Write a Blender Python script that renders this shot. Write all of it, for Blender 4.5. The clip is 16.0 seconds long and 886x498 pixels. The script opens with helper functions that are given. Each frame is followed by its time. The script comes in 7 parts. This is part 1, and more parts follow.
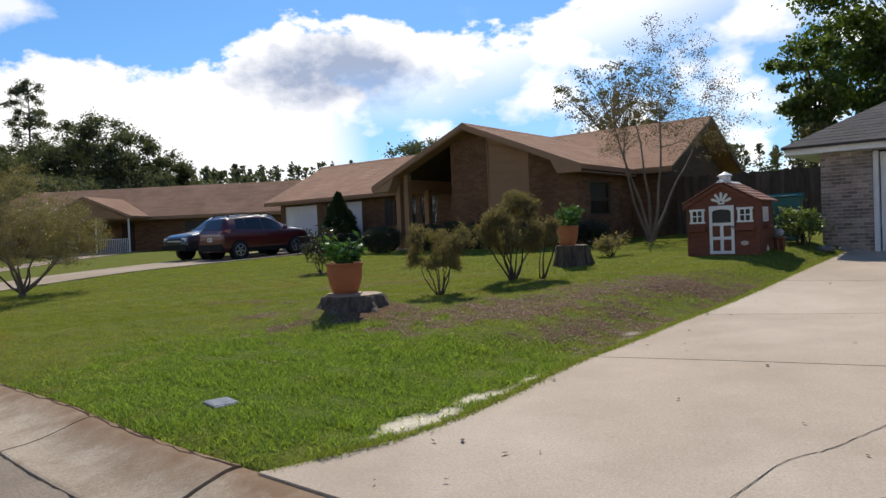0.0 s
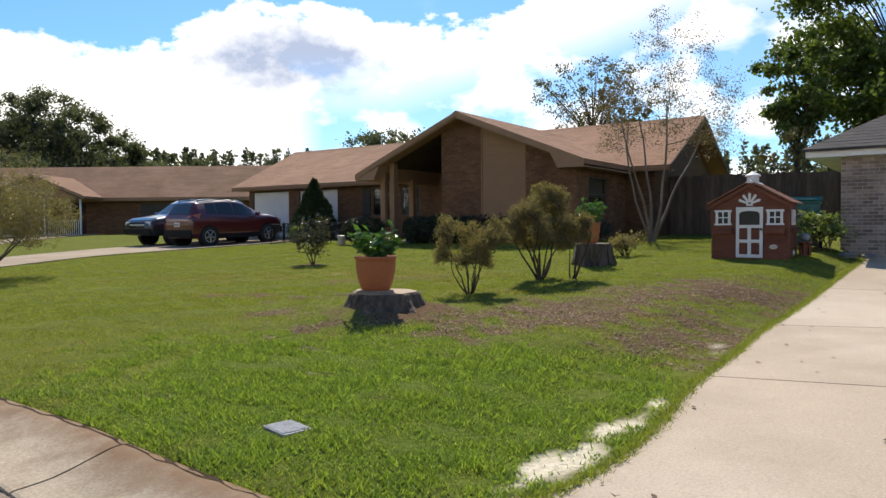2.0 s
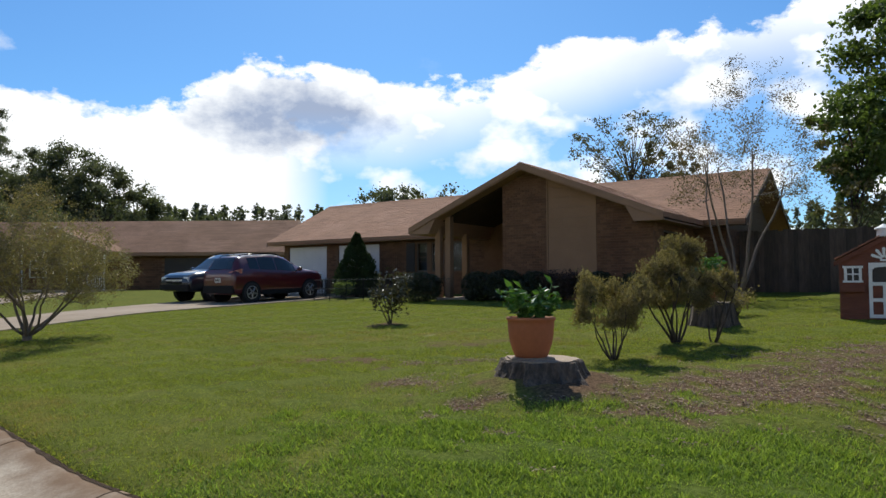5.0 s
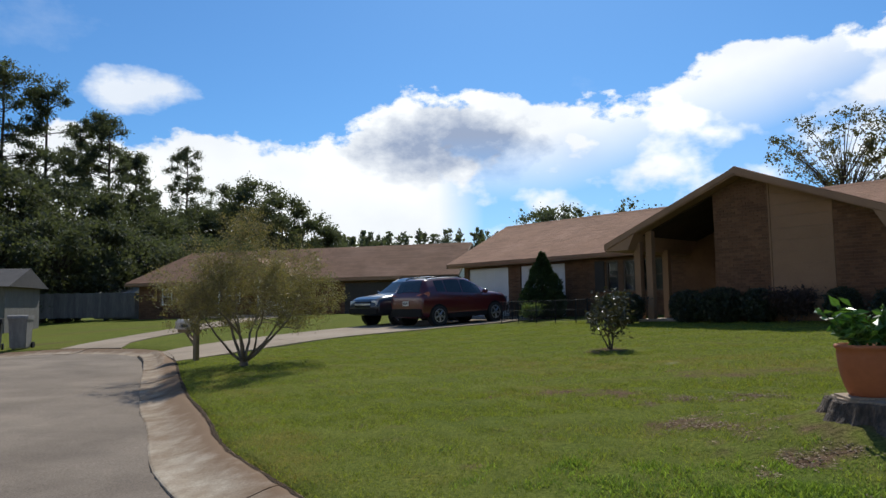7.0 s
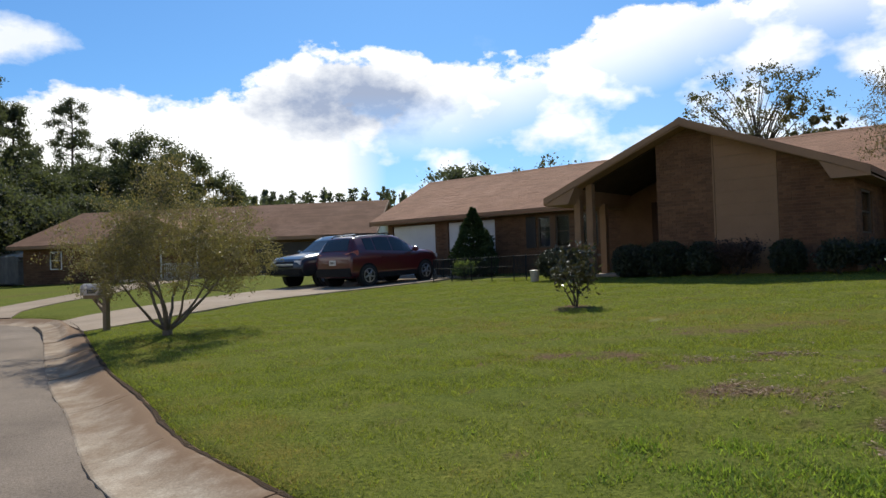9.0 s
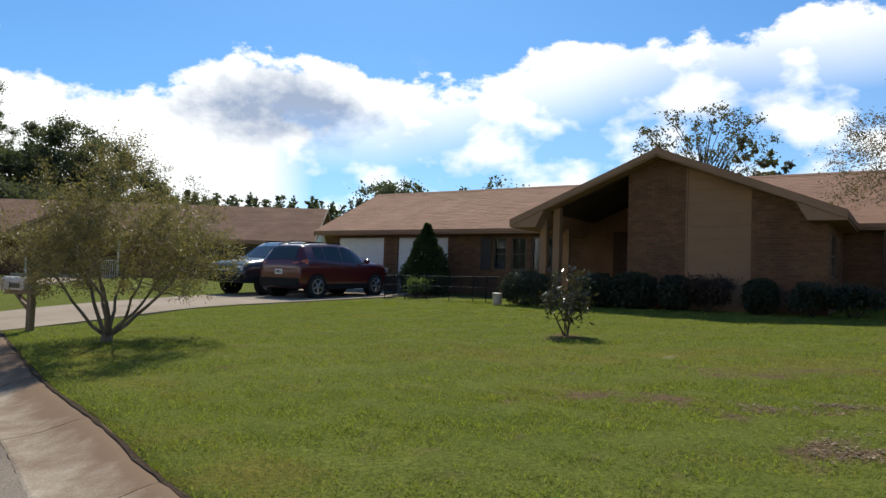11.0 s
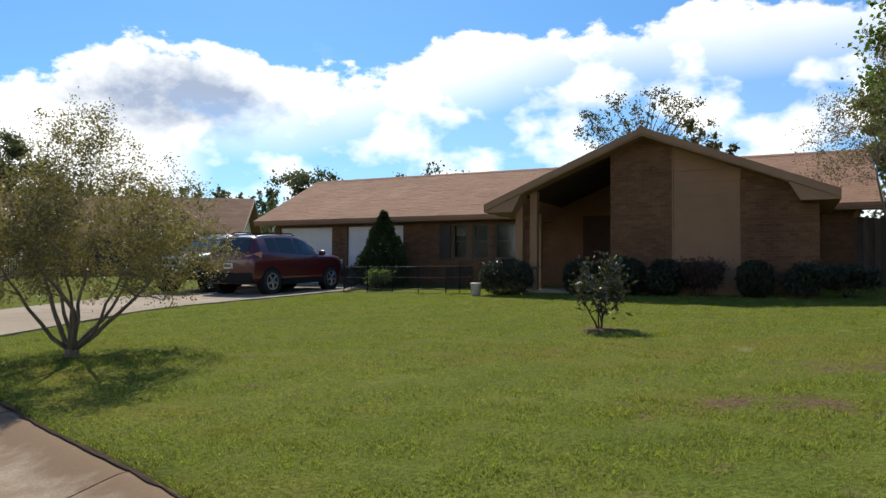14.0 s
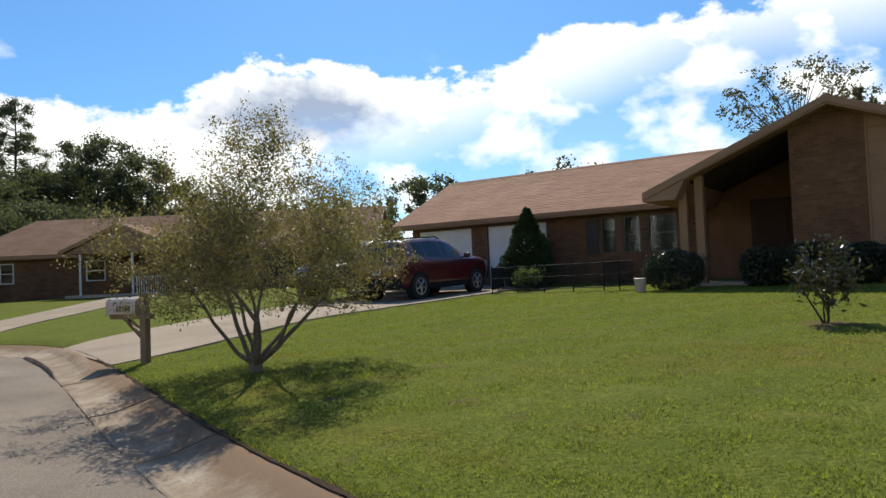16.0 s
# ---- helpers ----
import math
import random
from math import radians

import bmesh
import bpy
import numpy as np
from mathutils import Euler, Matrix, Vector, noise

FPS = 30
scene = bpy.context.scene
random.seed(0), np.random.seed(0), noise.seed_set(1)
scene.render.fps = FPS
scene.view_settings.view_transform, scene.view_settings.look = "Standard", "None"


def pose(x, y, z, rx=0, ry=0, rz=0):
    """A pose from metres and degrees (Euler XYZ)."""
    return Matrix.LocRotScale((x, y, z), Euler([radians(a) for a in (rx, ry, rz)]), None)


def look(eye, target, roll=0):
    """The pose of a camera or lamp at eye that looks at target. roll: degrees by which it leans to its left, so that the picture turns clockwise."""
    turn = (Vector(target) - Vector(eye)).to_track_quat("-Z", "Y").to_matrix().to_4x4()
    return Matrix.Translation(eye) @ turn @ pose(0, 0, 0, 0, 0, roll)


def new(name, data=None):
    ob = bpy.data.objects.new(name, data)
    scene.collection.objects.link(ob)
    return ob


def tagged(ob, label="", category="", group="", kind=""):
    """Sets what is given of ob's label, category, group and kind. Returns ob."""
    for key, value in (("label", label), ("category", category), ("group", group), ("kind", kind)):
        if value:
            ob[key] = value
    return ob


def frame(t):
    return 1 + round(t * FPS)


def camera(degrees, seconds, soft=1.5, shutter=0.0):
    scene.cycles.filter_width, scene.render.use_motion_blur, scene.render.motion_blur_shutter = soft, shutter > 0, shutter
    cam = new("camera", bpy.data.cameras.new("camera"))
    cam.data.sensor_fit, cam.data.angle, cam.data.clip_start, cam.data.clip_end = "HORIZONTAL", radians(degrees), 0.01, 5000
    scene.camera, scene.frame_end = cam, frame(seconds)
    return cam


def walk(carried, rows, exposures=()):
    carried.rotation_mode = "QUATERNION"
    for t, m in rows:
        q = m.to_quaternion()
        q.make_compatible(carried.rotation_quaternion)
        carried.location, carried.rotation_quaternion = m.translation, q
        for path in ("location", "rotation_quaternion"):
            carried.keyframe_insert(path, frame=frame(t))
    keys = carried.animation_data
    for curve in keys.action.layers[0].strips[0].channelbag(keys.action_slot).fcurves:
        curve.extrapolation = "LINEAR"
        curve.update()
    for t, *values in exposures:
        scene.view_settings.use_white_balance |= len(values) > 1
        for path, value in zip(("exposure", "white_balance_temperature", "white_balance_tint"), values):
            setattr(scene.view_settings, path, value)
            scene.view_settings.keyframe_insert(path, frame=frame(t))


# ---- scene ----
cam = camera(63.9, 16.0)
METRES, EYE, TILT, LEAN, TURN = 11.73, 1.56, 0.0, 0.0, 0.0
ROWS = [
    (0.0, 0.0, 0.0, 0.0, -0.05, -1.22, 2.29),
    (0.5, -0.0265, 0.024, -0.0005, -2.98, -2.91, 0.85),
    (1.0, -0.0535, 0.0464, 0.0021, -4.23, -2.47, 0.51),
    (1.5, -0.0768, 0.07, -0.0, -3.72, -2.56, -0.03),
    (2.0, -0.0983, 0.0925, 0.0017, -3.96, -1.87, 0.37),
    (2.5, -0.1223, 0.111, 0.0025, -3.73, -1.48, -1.2),
    (3.0, -0.1445, 0.1255, -0.0001, -5.17, -0.76, -1.51),
    (5.5, -0.262, 0.2263, 0.0024, -2.18, 2.9, 1.64),
    (6.0, -0.2842, 0.2499, 0.0022, 3.32, 1.41, 2.02),
    (6.5, -0.3065, 0.2714, 0.0032, 2.63, 3.28, 1.31),
    (7.0, -0.3354, 0.2974, 0.0026, 8.95, 4.56, 0.99),
    (7.5, -0.3576, 0.3208, 0.0002, 7.69, 4.6, 1.89),
    (8.0, -0.3826, 0.3426, 0.0004, 3.01, 3.17, 2.07),
    (8.5, -0.4044, 0.3707, -0.0003, 2.59, 1.4, 1.89),
    (9.0, -0.4234, 0.3934, 0.0004, 1.2, 1.14, 1.88),
    (11.5, -0.5345, 0.5089, 0.0002, -6.46, 3.26, -1.41),
    (12.0, -0.5568, 0.5329, 0.0001, -6.43, 3.65, 1.33),
    (12.5, -0.5804, 0.554, -0.0005, -7.41, 3.16, 0.54),
    (13.0, -0.6046, 0.5734, -0.0001, -9.25, 2.85, -0.0),
    (13.5, -0.6237, 0.5972, -0.0014, -11.06, 1.29, -0.65),
    (14.0, -0.6382, 0.6177, 0.0, -12.49, 1.83, -0.4),
    (14.5, -0.6558, 0.6397, -0.0005, -10.17, 2.4, -0.81),
    (15.0, -0.6742, 0.6582, -0.0013, -8.1, 3.16, -0.12),
    (15.5, -0.6894, 0.6828, -0.0011, -4.06, 1.64, 1.41),
    (16.0, -0.7029, 0.703, -0.0019, -3.03, 2.09, 2.22),
]
walk(cam, [(t, pose(0, 0, EYE, TILT, LEAN, TURN) @ pose(METRES * x, METRES * y, METRES * z, 90 + pitch, roll, yaw)) for t, x, y, z, yaw, pitch, roll in ROWS],
     exposures=[(0.0, 0.0, 6650, 10), (0.8, 0.05, 6700, 10), (1.5, 0.2, 6850, 10), (2.5, 0.44, 6950, 9), (3.2, 0.44, 6950, 9), (4.4, 0.1, 6600, 8), (5.5, -0.1, 6450, 7), (6.5, 0.02, 6500, 7), (7.0, -0.2, 6350, 7), (7.5, -0.25, 6300, 7), (8.5, -0.1, 6500, 8),
                (9.0, -0.02, 6600, 8), (11.5, 0.0, 6550, 6), (12.5, -0.12, 6450, 6), (13.5, 0.06, 6650, 6), (14.5, 0.16, 6700, 6), (15.2, 0.08, 6700, 6), (16.0, 0.08, 6700, 6)])

# ---- light ----
world = bpy.data.worlds.new("sky")
scene.world = world
world.use_nodes = True
SUN_UP = 48.0


def build_sky():
    nt = world.node_tree
    nt.nodes.clear()
    n, l = nt.nodes.new, nt.links.new

    def math_node(op, a, b=None, clamp=False):
        m = n("ShaderNodeMath")
        m.operation, m.use_clamp = op, clamp
        for k, v in enumerate((a, b)):
            if v is None:
                continue
            if isinstance(v, (int, float)):
                m.inputs[k].default_value = v
            else:
                l(v, m.inputs[k])
        return m.outputs[0]

    def ramp(value, stops):
        r = n("ShaderNodeValToRGB")
        while len(r.color_ramp.elements) < len(stops):
            r.color_ramp.elements.new(0.5)
        for e, (p, c) in zip(r.color_ramp.elements, stops):
            e.position, e.color = p, (c, c, c, 1)
        l(value, r.inputs[0])
        return r.outputs[0]

    def fog(vec, scale, detail, rough):
        t = n("ShaderNodeTexNoise")
        t.inputs["Scale"].default_value, t.inputs["Detail"].default_value, t.inputs["Roughness"].default_value = scale, detail, rough
        l(vec, t.inputs["Vector"])
        return t.outputs["Fac"]

    sky = n("ShaderNodeTexSky")
    sky.sky_type, sky.sun_disc = "NISHITA", False
    sky.sun_elevation, sky.sun_rotation = radians(SUN_UP), 0.0
    sky.air_density, sky.dust_density, sky.ozone_density = 1.0, 0.4, 2.5
    where = n("ShaderNodeTexCoord").outputs["Generated"]
    split = n("ShaderNodeSeparateXYZ")
    l(where, split.inputs[0])
    x, y, z = split.outputs
    az = math_node("ARCTAN2", x, y)                     # right of ahead is positive
    el = math_node("ARCSINE", z)
    flat = n("ShaderNodeCombineXYZ")
    l(az, flat.inputs[0])
    l(math_node("MULTIPLY", el, 1.5), flat.inputs[1])
    big = fog(flat.outputs[0], 5.0, 6.0, 0.55)
    small = fog(flat.outputs[0], 13.0, 8.0, 0.6)
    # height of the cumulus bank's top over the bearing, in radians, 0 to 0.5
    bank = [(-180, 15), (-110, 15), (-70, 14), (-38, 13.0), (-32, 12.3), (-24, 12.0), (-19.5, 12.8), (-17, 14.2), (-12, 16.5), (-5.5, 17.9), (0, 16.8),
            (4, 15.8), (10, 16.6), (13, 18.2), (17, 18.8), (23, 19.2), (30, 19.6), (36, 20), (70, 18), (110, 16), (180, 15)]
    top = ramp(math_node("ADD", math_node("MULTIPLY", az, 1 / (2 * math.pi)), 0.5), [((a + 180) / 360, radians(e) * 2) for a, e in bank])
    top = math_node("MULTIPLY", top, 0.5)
    rough = math_node("ADD", math_node("MULTIPLY", math_node("SUBTRACT", big, 0.5), 0.13), math_node("MULTIPLY", math_node("SUBTRACT", small, 0.5), 0.11))
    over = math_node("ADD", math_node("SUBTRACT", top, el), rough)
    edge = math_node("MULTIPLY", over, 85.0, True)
    # thin blue gaps low in the bank, and wisps above it
    gap = ramp(fog(flat.outputs[0], 8.5, 6.0, 0.5), [(0.45, 0.08), (0.59, 1.0)])
    low = ramp(math_node("MULTIPLY", math_node("SUBTRACT", el, math_node("MULTIPLY", math_node("MULTIPLY", az, 2.5, True), 0.1)), 4.0), [(0.55, 0.0), (0.95, 1.0)])
    solid = math_node("MULTIPLY", math_node("SUBTRACT", -0.09, az), 14.0, True)    # no gaps in the bank to the left
    gap = math_node("MAXIMUM", math_node("MAXIMUM", gap, low), solid)
    wisps = ramp(fog(flat.outputs[0], 3.2, 9.0, 0.62), [(0.6, 0.0), (0.85, 0.35)])
    # a small cloud on its own above the pines
    lone = math_node("ADD", math_node("POWER", math_node("MULTIPLY", math_node("ADD", az, 0.575), 13.0), 2), math_node("POWER", math_node("MULTIPLY", math_node("SUBTRACT", el, 0.283), 33.0), 2))
    lone = ramp(math_node("ADD", lone, math_node("MULTIPLY", math_node("SUBTRACT", small, 0.5), 3.0)), [(0.1, 0.85), (1.25, 0.0)])
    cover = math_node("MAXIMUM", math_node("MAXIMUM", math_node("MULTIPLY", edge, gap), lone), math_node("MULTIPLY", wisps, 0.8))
    # grey bellies
    belly = ramp(fog(flat.outputs[0], 4.6, 7.0, 0.5), [(0.40, 0.0), (0.62, 1.0)])
    spot = math_node("ADD", math_node("POWER", math_node("MULTIPLY", math_node("SUBTRACT", az, -0.14), 6.4), 2), math_node("POWER", math_node("MULTIPLY", math_node("SUBTRACT", el, 0.222), 16.5), 2))
    spot = ramp(math_node("ADD", spot, math_node("MULTIPLY", math_node("SUBTRACT", small, 0.5), 2.4)), [(0.0, 1.0), (1.0, 0.0)])
    shade = math_node("MAXIMUM", math_node("MULTIPLY", belly, 0.2), math_node("MULTIPLY", spot, 0.95))
    tone = n("ShaderNodeMixRGB")
    tone.inputs[1].default_value, tone.inputs[2].default_value = (12.4, 12.4, 12.5, 1), (3.6, 4.4, 6.3, 1)
    l(shade, tone.inputs[0])
    blue = n("ShaderNodeMixRGB")
    blue.blend_type = "MULTIPLY"
    blue.inputs[0].default_value, blue.inputs[2].default_value = 1.0, (0.57, 0.95, 1.3, 1)
    l(sky.outputs[0], blue.inputs[1])
    mix = n("ShaderNodeMixRGB")
    l(cover, mix.inputs[0])
    l(blue.outputs[0], mix.inputs[1])
    l(tone.outputs[0], mix.inputs[2])
    back = n("ShaderNodeBackground")
    back.inputs["Strength"].default_value = 0.1
    l(mix.outputs[0], back.inputs["Color"])
    l(back.outputs[0], n("ShaderNodeOutputWorld").inputs[0])


build_sky()
sun_lamp = new("sun", bpy.data.lights.new("sun", "SUN"))
sun_lamp.data.energy, sun_lamp.data.angle, sun_lamp.data.color = 5.0, radians(0.53), (1.0, 0.95, 0.86)
sun_lamp.matrix_world = look((0, 60, 60 * math.tan(radians(SUN_UP))), (0, 0, 0))

# ---- materials ----


def surf(name, a, b, scale=8.0, rough=0.8, bump=0.3, depth=0.01, fine=None, c=None, metal=0.0, island=0.0, ob_random=0.0, spec=0.5, stretch=(1, 1, 1), coat=0.0, speck=1.0):
    """A rough surface of two or three colours mixed at two scales, with relief."""
    m = bpy.data.materials.new(name)
    m.use_nodes = True
    nt = m.node_tree
    n, l = nt.nodes.new, nt.links.new
    bsdf = nt.nodes["Principled BSDF"]
    pos = n("ShaderNodeNewGeometry")
    mp = n("ShaderNodeMapping")
    mp.inputs["Scale"].default_value = stretch
    l(pos.outputs["Position"], mp.inputs[0])

    def noise_tex(s, d=5.0):
        t = n("ShaderNodeTexNoise")
        t.inputs["Scale"].default_value, t.inputs["Detail"].default_value, t.inputs["Roughness"].default_value = s, d, 0.6
        l(mp.outputs[0], t.inputs["Vector"])
        return t.outputs["Fac"]

    def spread(fac, lo, hi):
        r = n("ShaderNodeMapRange")
        r.inputs[1].default_value, r.inputs[2].default_value = lo, hi
        l(fac, r.inputs[0])
        return r.outputs[0]

    def mix(f, p, q, kind="MIX"):
        x = n("ShaderNodeMixRGB")
        x.blend_type = kind
        for k, v in enumerate((f, p, q)):
            if isinstance(v, (int, float)):
                x.inputs[k].default_value = v
            elif isinstance(v, tuple):
                x.inputs[k].default_value = (*v, 1)
            else:
                l(v, x.inputs[k])
        return x.outputs[0]

    fine_s = fine or scale * 14
    f1, f2 = noise_tex(scale), noise_tex(fine_s, 3.0)
    col = mix(spread(f1, 0.35, 0.65), a, b)
    if c:
        col = mix(spread(noise_tex(scale * 0.37), 0.5, 0.72), col, c)
    grain = n("ShaderNodeMapRange")
    grain.inputs[1].default_value, grain.inputs[2].default_value, grain.inputs[3].default_value, grain.inputs[4].default_value = 0.3, 0.7, 1 - 0.28 * speck, 1 + 0.25 * speck
    l(f2, grain.inputs[0])
    col = mix(1.0, col, grain.outputs[0], "MULTIPLY")
    for amount, source in ((island, pos.outputs["Random Per Island"]), (ob_random, None)):
        if amount:
            if source is None:
                source = n("ShaderNodeObjectInfo").outputs["Random"]
            r = n("ShaderNodeMapRange")
            r.inputs[3].default_value, r.inputs[4].default_value = 1 - amount, 1 + amount
            l(source, r.inputs[0])
            col = mix(1.0, col, r.outputs[0], "MULTIPLY")
    l(col, bsdf.inputs["Base Color"])
    bsdf.inputs["Roughness"].default_value, bsdf.inputs["Metallic"].default_value = rough, metal
    bsdf.inputs["Specular IOR Level"].default_value = spec
    bsdf.inputs["Coat Weight"].default_value, bsdf.inputs["Coat Roughness"].default_value = coat, 0.05
    if bump:
        bp = n("ShaderNodeBump")
        bp.inputs["Strength"].default_value, bp.inputs["Distance"].default_value = bump, depth
        l(f2, bp.inputs["Height"])
        l(bp.outputs[0], bsdf.inputs["Normal"])
    return m


def leafy(name, a, b, gloss=0.5, through_light=0.35, spec=0.35):
    """Leaves: each its own tone, part of the light passes through."""
    m = bpy.data.materials.new(name)
    m.use_nodes = True
    nt = m.node_tree
    n, l = nt.nodes.new, nt.links.new
    bsdf, out = nt.nodes["Principled BSDF"], nt.nodes["Material Output"]
    geo = n("ShaderNodeNewGeometry")
    mix = n("ShaderNodeMixRGB")
    mix.inputs[1].default_value, mix.inputs[2].default_value = (*a, 1), (*b, 1)
    l(geo.outputs["Random Per Island"], mix.inputs[0])
    l(mix.outputs[0], bsdf.inputs["Base Color"])
    bsdf.inputs["Roughness"].default_value = gloss
    bsdf.inputs["Specular IOR Level"].default_value = spec
    tr = n("ShaderNodeBsdfTranslucent")
    warm = n("ShaderNodeMixRGB")
    warm.blend_type = "MULTIPLY"
    warm.inputs[0].default_value, warm.inputs[2].default_value = 1.0, (1.5, 1.6, 0.7, 1)
    l(mix.outputs[0], warm.inputs[1])
    l(warm.outputs[0], tr.inputs[0])
    add = n("ShaderNodeMixShader")
    add.inputs[0].default_value = through_light
    l(bsdf.outputs[0], add.inputs[1])
    l(tr.outputs[0], add.inputs[2])
    l(add.outputs[0], out.inputs[0])
    return m


def clear_glass(name, tint=(0.9, 0.95, 0.95), rough=0.02):
    m = bpy.data.materials.new(name)
    m.use_nodes = True
    b = m.node_tree.nodes["Principled BSDF"]
    b.inputs["Base Color"].default_value = (*tint, 1)
    b.inputs["Roughness"].default_value, b.inputs["Transmission Weight"].default_value, b.inputs["IOR"].default_value = rough, 1.0, 1.45
    return m


M = {
    "road": surf("asphalt", (0.25, 0.202, 0.158), (0.175, 0.141, 0.111), 0.7, 0.95, 0.7, 0.01, 60, c=(0.32, 0.26, 0.2), spec=0.08),
    "concrete": surf("concrete", (0.435, 0.352, 0.272), (0.37, 0.297, 0.226), 0.9, 0.9, 0.2, 0.004, 75, c=(0.49, 0.41, 0.325), ob_random=0.03, spec=0.1, speck=0.55),
    # the concrete at about three quarters of its tone, for the farther drives
    "dark_concrete": surf("darker_concrete", (0.335, 0.265, 0.197), (0.27, 0.212, 0.156), 0.7, 0.95, 0.25, 0.004, 60, c=(0.385, 0.312, 0.24), ob_random=0.05, spec=0.08, speck=0.6),
    "brick": surf("brown_brick", (0.147, 0.07, 0.033), (0.184, 0.093, 0.046), 2.2, 0.9, 0.5, 0.006, 60, c=(0.112, 0.05, 0.024), island=0.24, ob_random=0.24),
    "mortar": surf("mortar", (0.16, 0.092, 0.052), (0.135, 0.077, 0.043), 4.0, 0.95, 0.4, 0.005),
    "brick2": surf("grey_brick", (0.33, 0.27, 0.24), (0.22, 0.175, 0.155), 2.6, 0.9, 0.5, 0.006, 55, c=(0.45, 0.4, 0.36), island=0.35, ob_random=0.4),
    "mortar2": surf("pale_mortar", (0.5, 0.46, 0.42), (0.42, 0.38, 0.34), 4.0, 0.95, 0.4, 0.005),
    "tan": surf("tan_siding", (0.285, 0.16, 0.084), (0.25, 0.14, 0.072), 1.4, 0.75, 0.2, 0.003, 40, ob_random=0.03, speck=0.3),
    "fascia": surf("tan_fascia", (0.31, 0.178, 0.1), (0.27, 0.153, 0.085), 1.8, 0.7, 0.15, 0.003, 40, speck=0.3),
    "shingle": surf("brown_shingle", (0.325, 0.182, 0.115), (0.275, 0.152, 0.096), 1.3, 0.95, 0.4, 0.005, 28, c=(0.36, 0.208, 0.138), island=0.1, spec=0.2),
    "shingle3": surf("dull_brown_shingle", (0.25, 0.143, 0.092), (0.21, 0.12, 0.077), 1.1, 0.95, 0.4, 0.005, 25, c=(0.28, 0.165, 0.112), island=0.1, spec=0.15),
    # gable-end boards: brown, with the shade they stand in mixed into the colour
    "rake": surf("shade_darkened_boards", (0.105, 0.062, 0.037), (0.08, 0.047, 0.028), 2.0, 0.8, 0.2, 0.003, 40, ob_random=0.1),
    "shingle2": surf("grey_shingle", (0.062, 0.055, 0.055), (0.042, 0.038, 0.04), 1.4, 0.93, 0.7, 0.008, 45, island=0.22),
    "white": surf("white_paint", (0.72, 0.72, 0.71), (0.62, 0.62, 0.6), 1.3, 0.55, 0.1, 0.002, 30, speck=0.25),
    "garage": surf("white_door_paint", (0.66, 0.67, 0.69), (0.58, 0.59, 0.61), 0.9, 0.5, 0.08, 0.002, 30, speck=0.2),
    "dark_wood": surf("dark_fence_wood", (0.115, 0.084, 0.062), (0.075, 0.055, 0.042), 2.2, 0.9, 0.5, 0.006, 30, ob_random=0.25, stretch=(6, 6, 1)),
    "grey_wood": surf("grey_fence_wood", (0.2, 0.185, 0.17), (0.14, 0.13, 0.12), 2.0, 0.9, 0.5, 0.006, 30, ob_random=0.2, stretch=(6, 6, 1)),
    # near-black: the shutter, and panels painted as unlit rooms and openings
    "dark": surf("unlit_dark_and_shutter", (0.022, 0.018, 0.015), (0.03, 0.024, 0.02), 2.0, 0.6, 0.1, 0.003),
    "door": surf("dark_door", (0.06, 0.03, 0.02), (0.045, 0.023, 0.015), 2.0, 0.7, 0.1, 0.002, spec=0.2),
    "black_metal": surf("black_metal", (0.015, 0.015, 0.016), (0.02, 0.02, 0.022), 5.0, 0.75, 0.1, 0.002, spec=0.2),
    "bark": surf("grey_bark", (0.2, 0.155, 0.115), (0.13, 0.1, 0.072), 6.0, 0.9, 0.8, 0.01, 50, stretch=(1, 1, 0.25)),
    "dark_bark": surf("dark_bark", (0.07, 0.052, 0.038), (0.04, 0.03, 0.022), 6.0, 0.95, 0.8, 0.012, 50, stretch=(1, 1, 0.3)),
    "porch_ceiling": surf("dark_porch_boards", (0.06, 0.038, 0.025), (0.042, 0.027, 0.018), 2.0, 0.8, 0.2, 0.003, 30, spec=0.2),
    "pane": clear_glass("window_glass"),
}


# ---- mesh helpers ----
def part(name, bm, material, parent=None, label="", smooth=False):
    """Link a bmesh as one mesh object, under a thing or a part if one is given."""
    me = bpy.data.meshes.new(name)
    bmesh.ops.recalc_face_normals(bm, faces=bm.faces)
    bm.to_mesh(me)
    bm.free()
    return link_mesh(name, me, material, parent, label, smooth)


def link_mesh(name, me, material, parent=None, label="", smooth=False):
    if not me.materials:
        me.materials.append(M[material] if isinstance(material, str) else material)
    if smooth:
        me.polygons.foreach_set("use_smooth", [True] * len(me.polygons))
    ob = new(name, me)
    ob.parent = parent
    if label:
        tagged(ob, label)
    return ob


def thing(name, m, label, category, group="", kind=""):
    ob = new(name)
    ob.empty_display_size = 0.2
    ob.matrix_world = m
    return tagged(ob, label, category, group, kind)


def box(x0, x1, y0, y1, z0, z1, bm=None, bevel=0.0):
    bm = bm or bmesh.new()
    vs = [bm.verts.new((x, y, z)) for z in (z0, z1) for x, y in ((x0, y0), (x1, y0), (x1, y1), (x0, y1))]
    fs = [bm.faces.new([vs[i] for i in f]) for f in ((3, 2, 1, 0), (4, 5, 6, 7), (0, 1, 5, 4), (1, 2, 6, 5), (2, 3, 7, 6), (3, 0, 4, 7))]
    if bevel:
        bmesh.ops.bevel(bm, geom=list({e for f in fs for e in f.edges}), offset=bevel, segments=2, affect="EDGES", profile=0.7)
    return bm


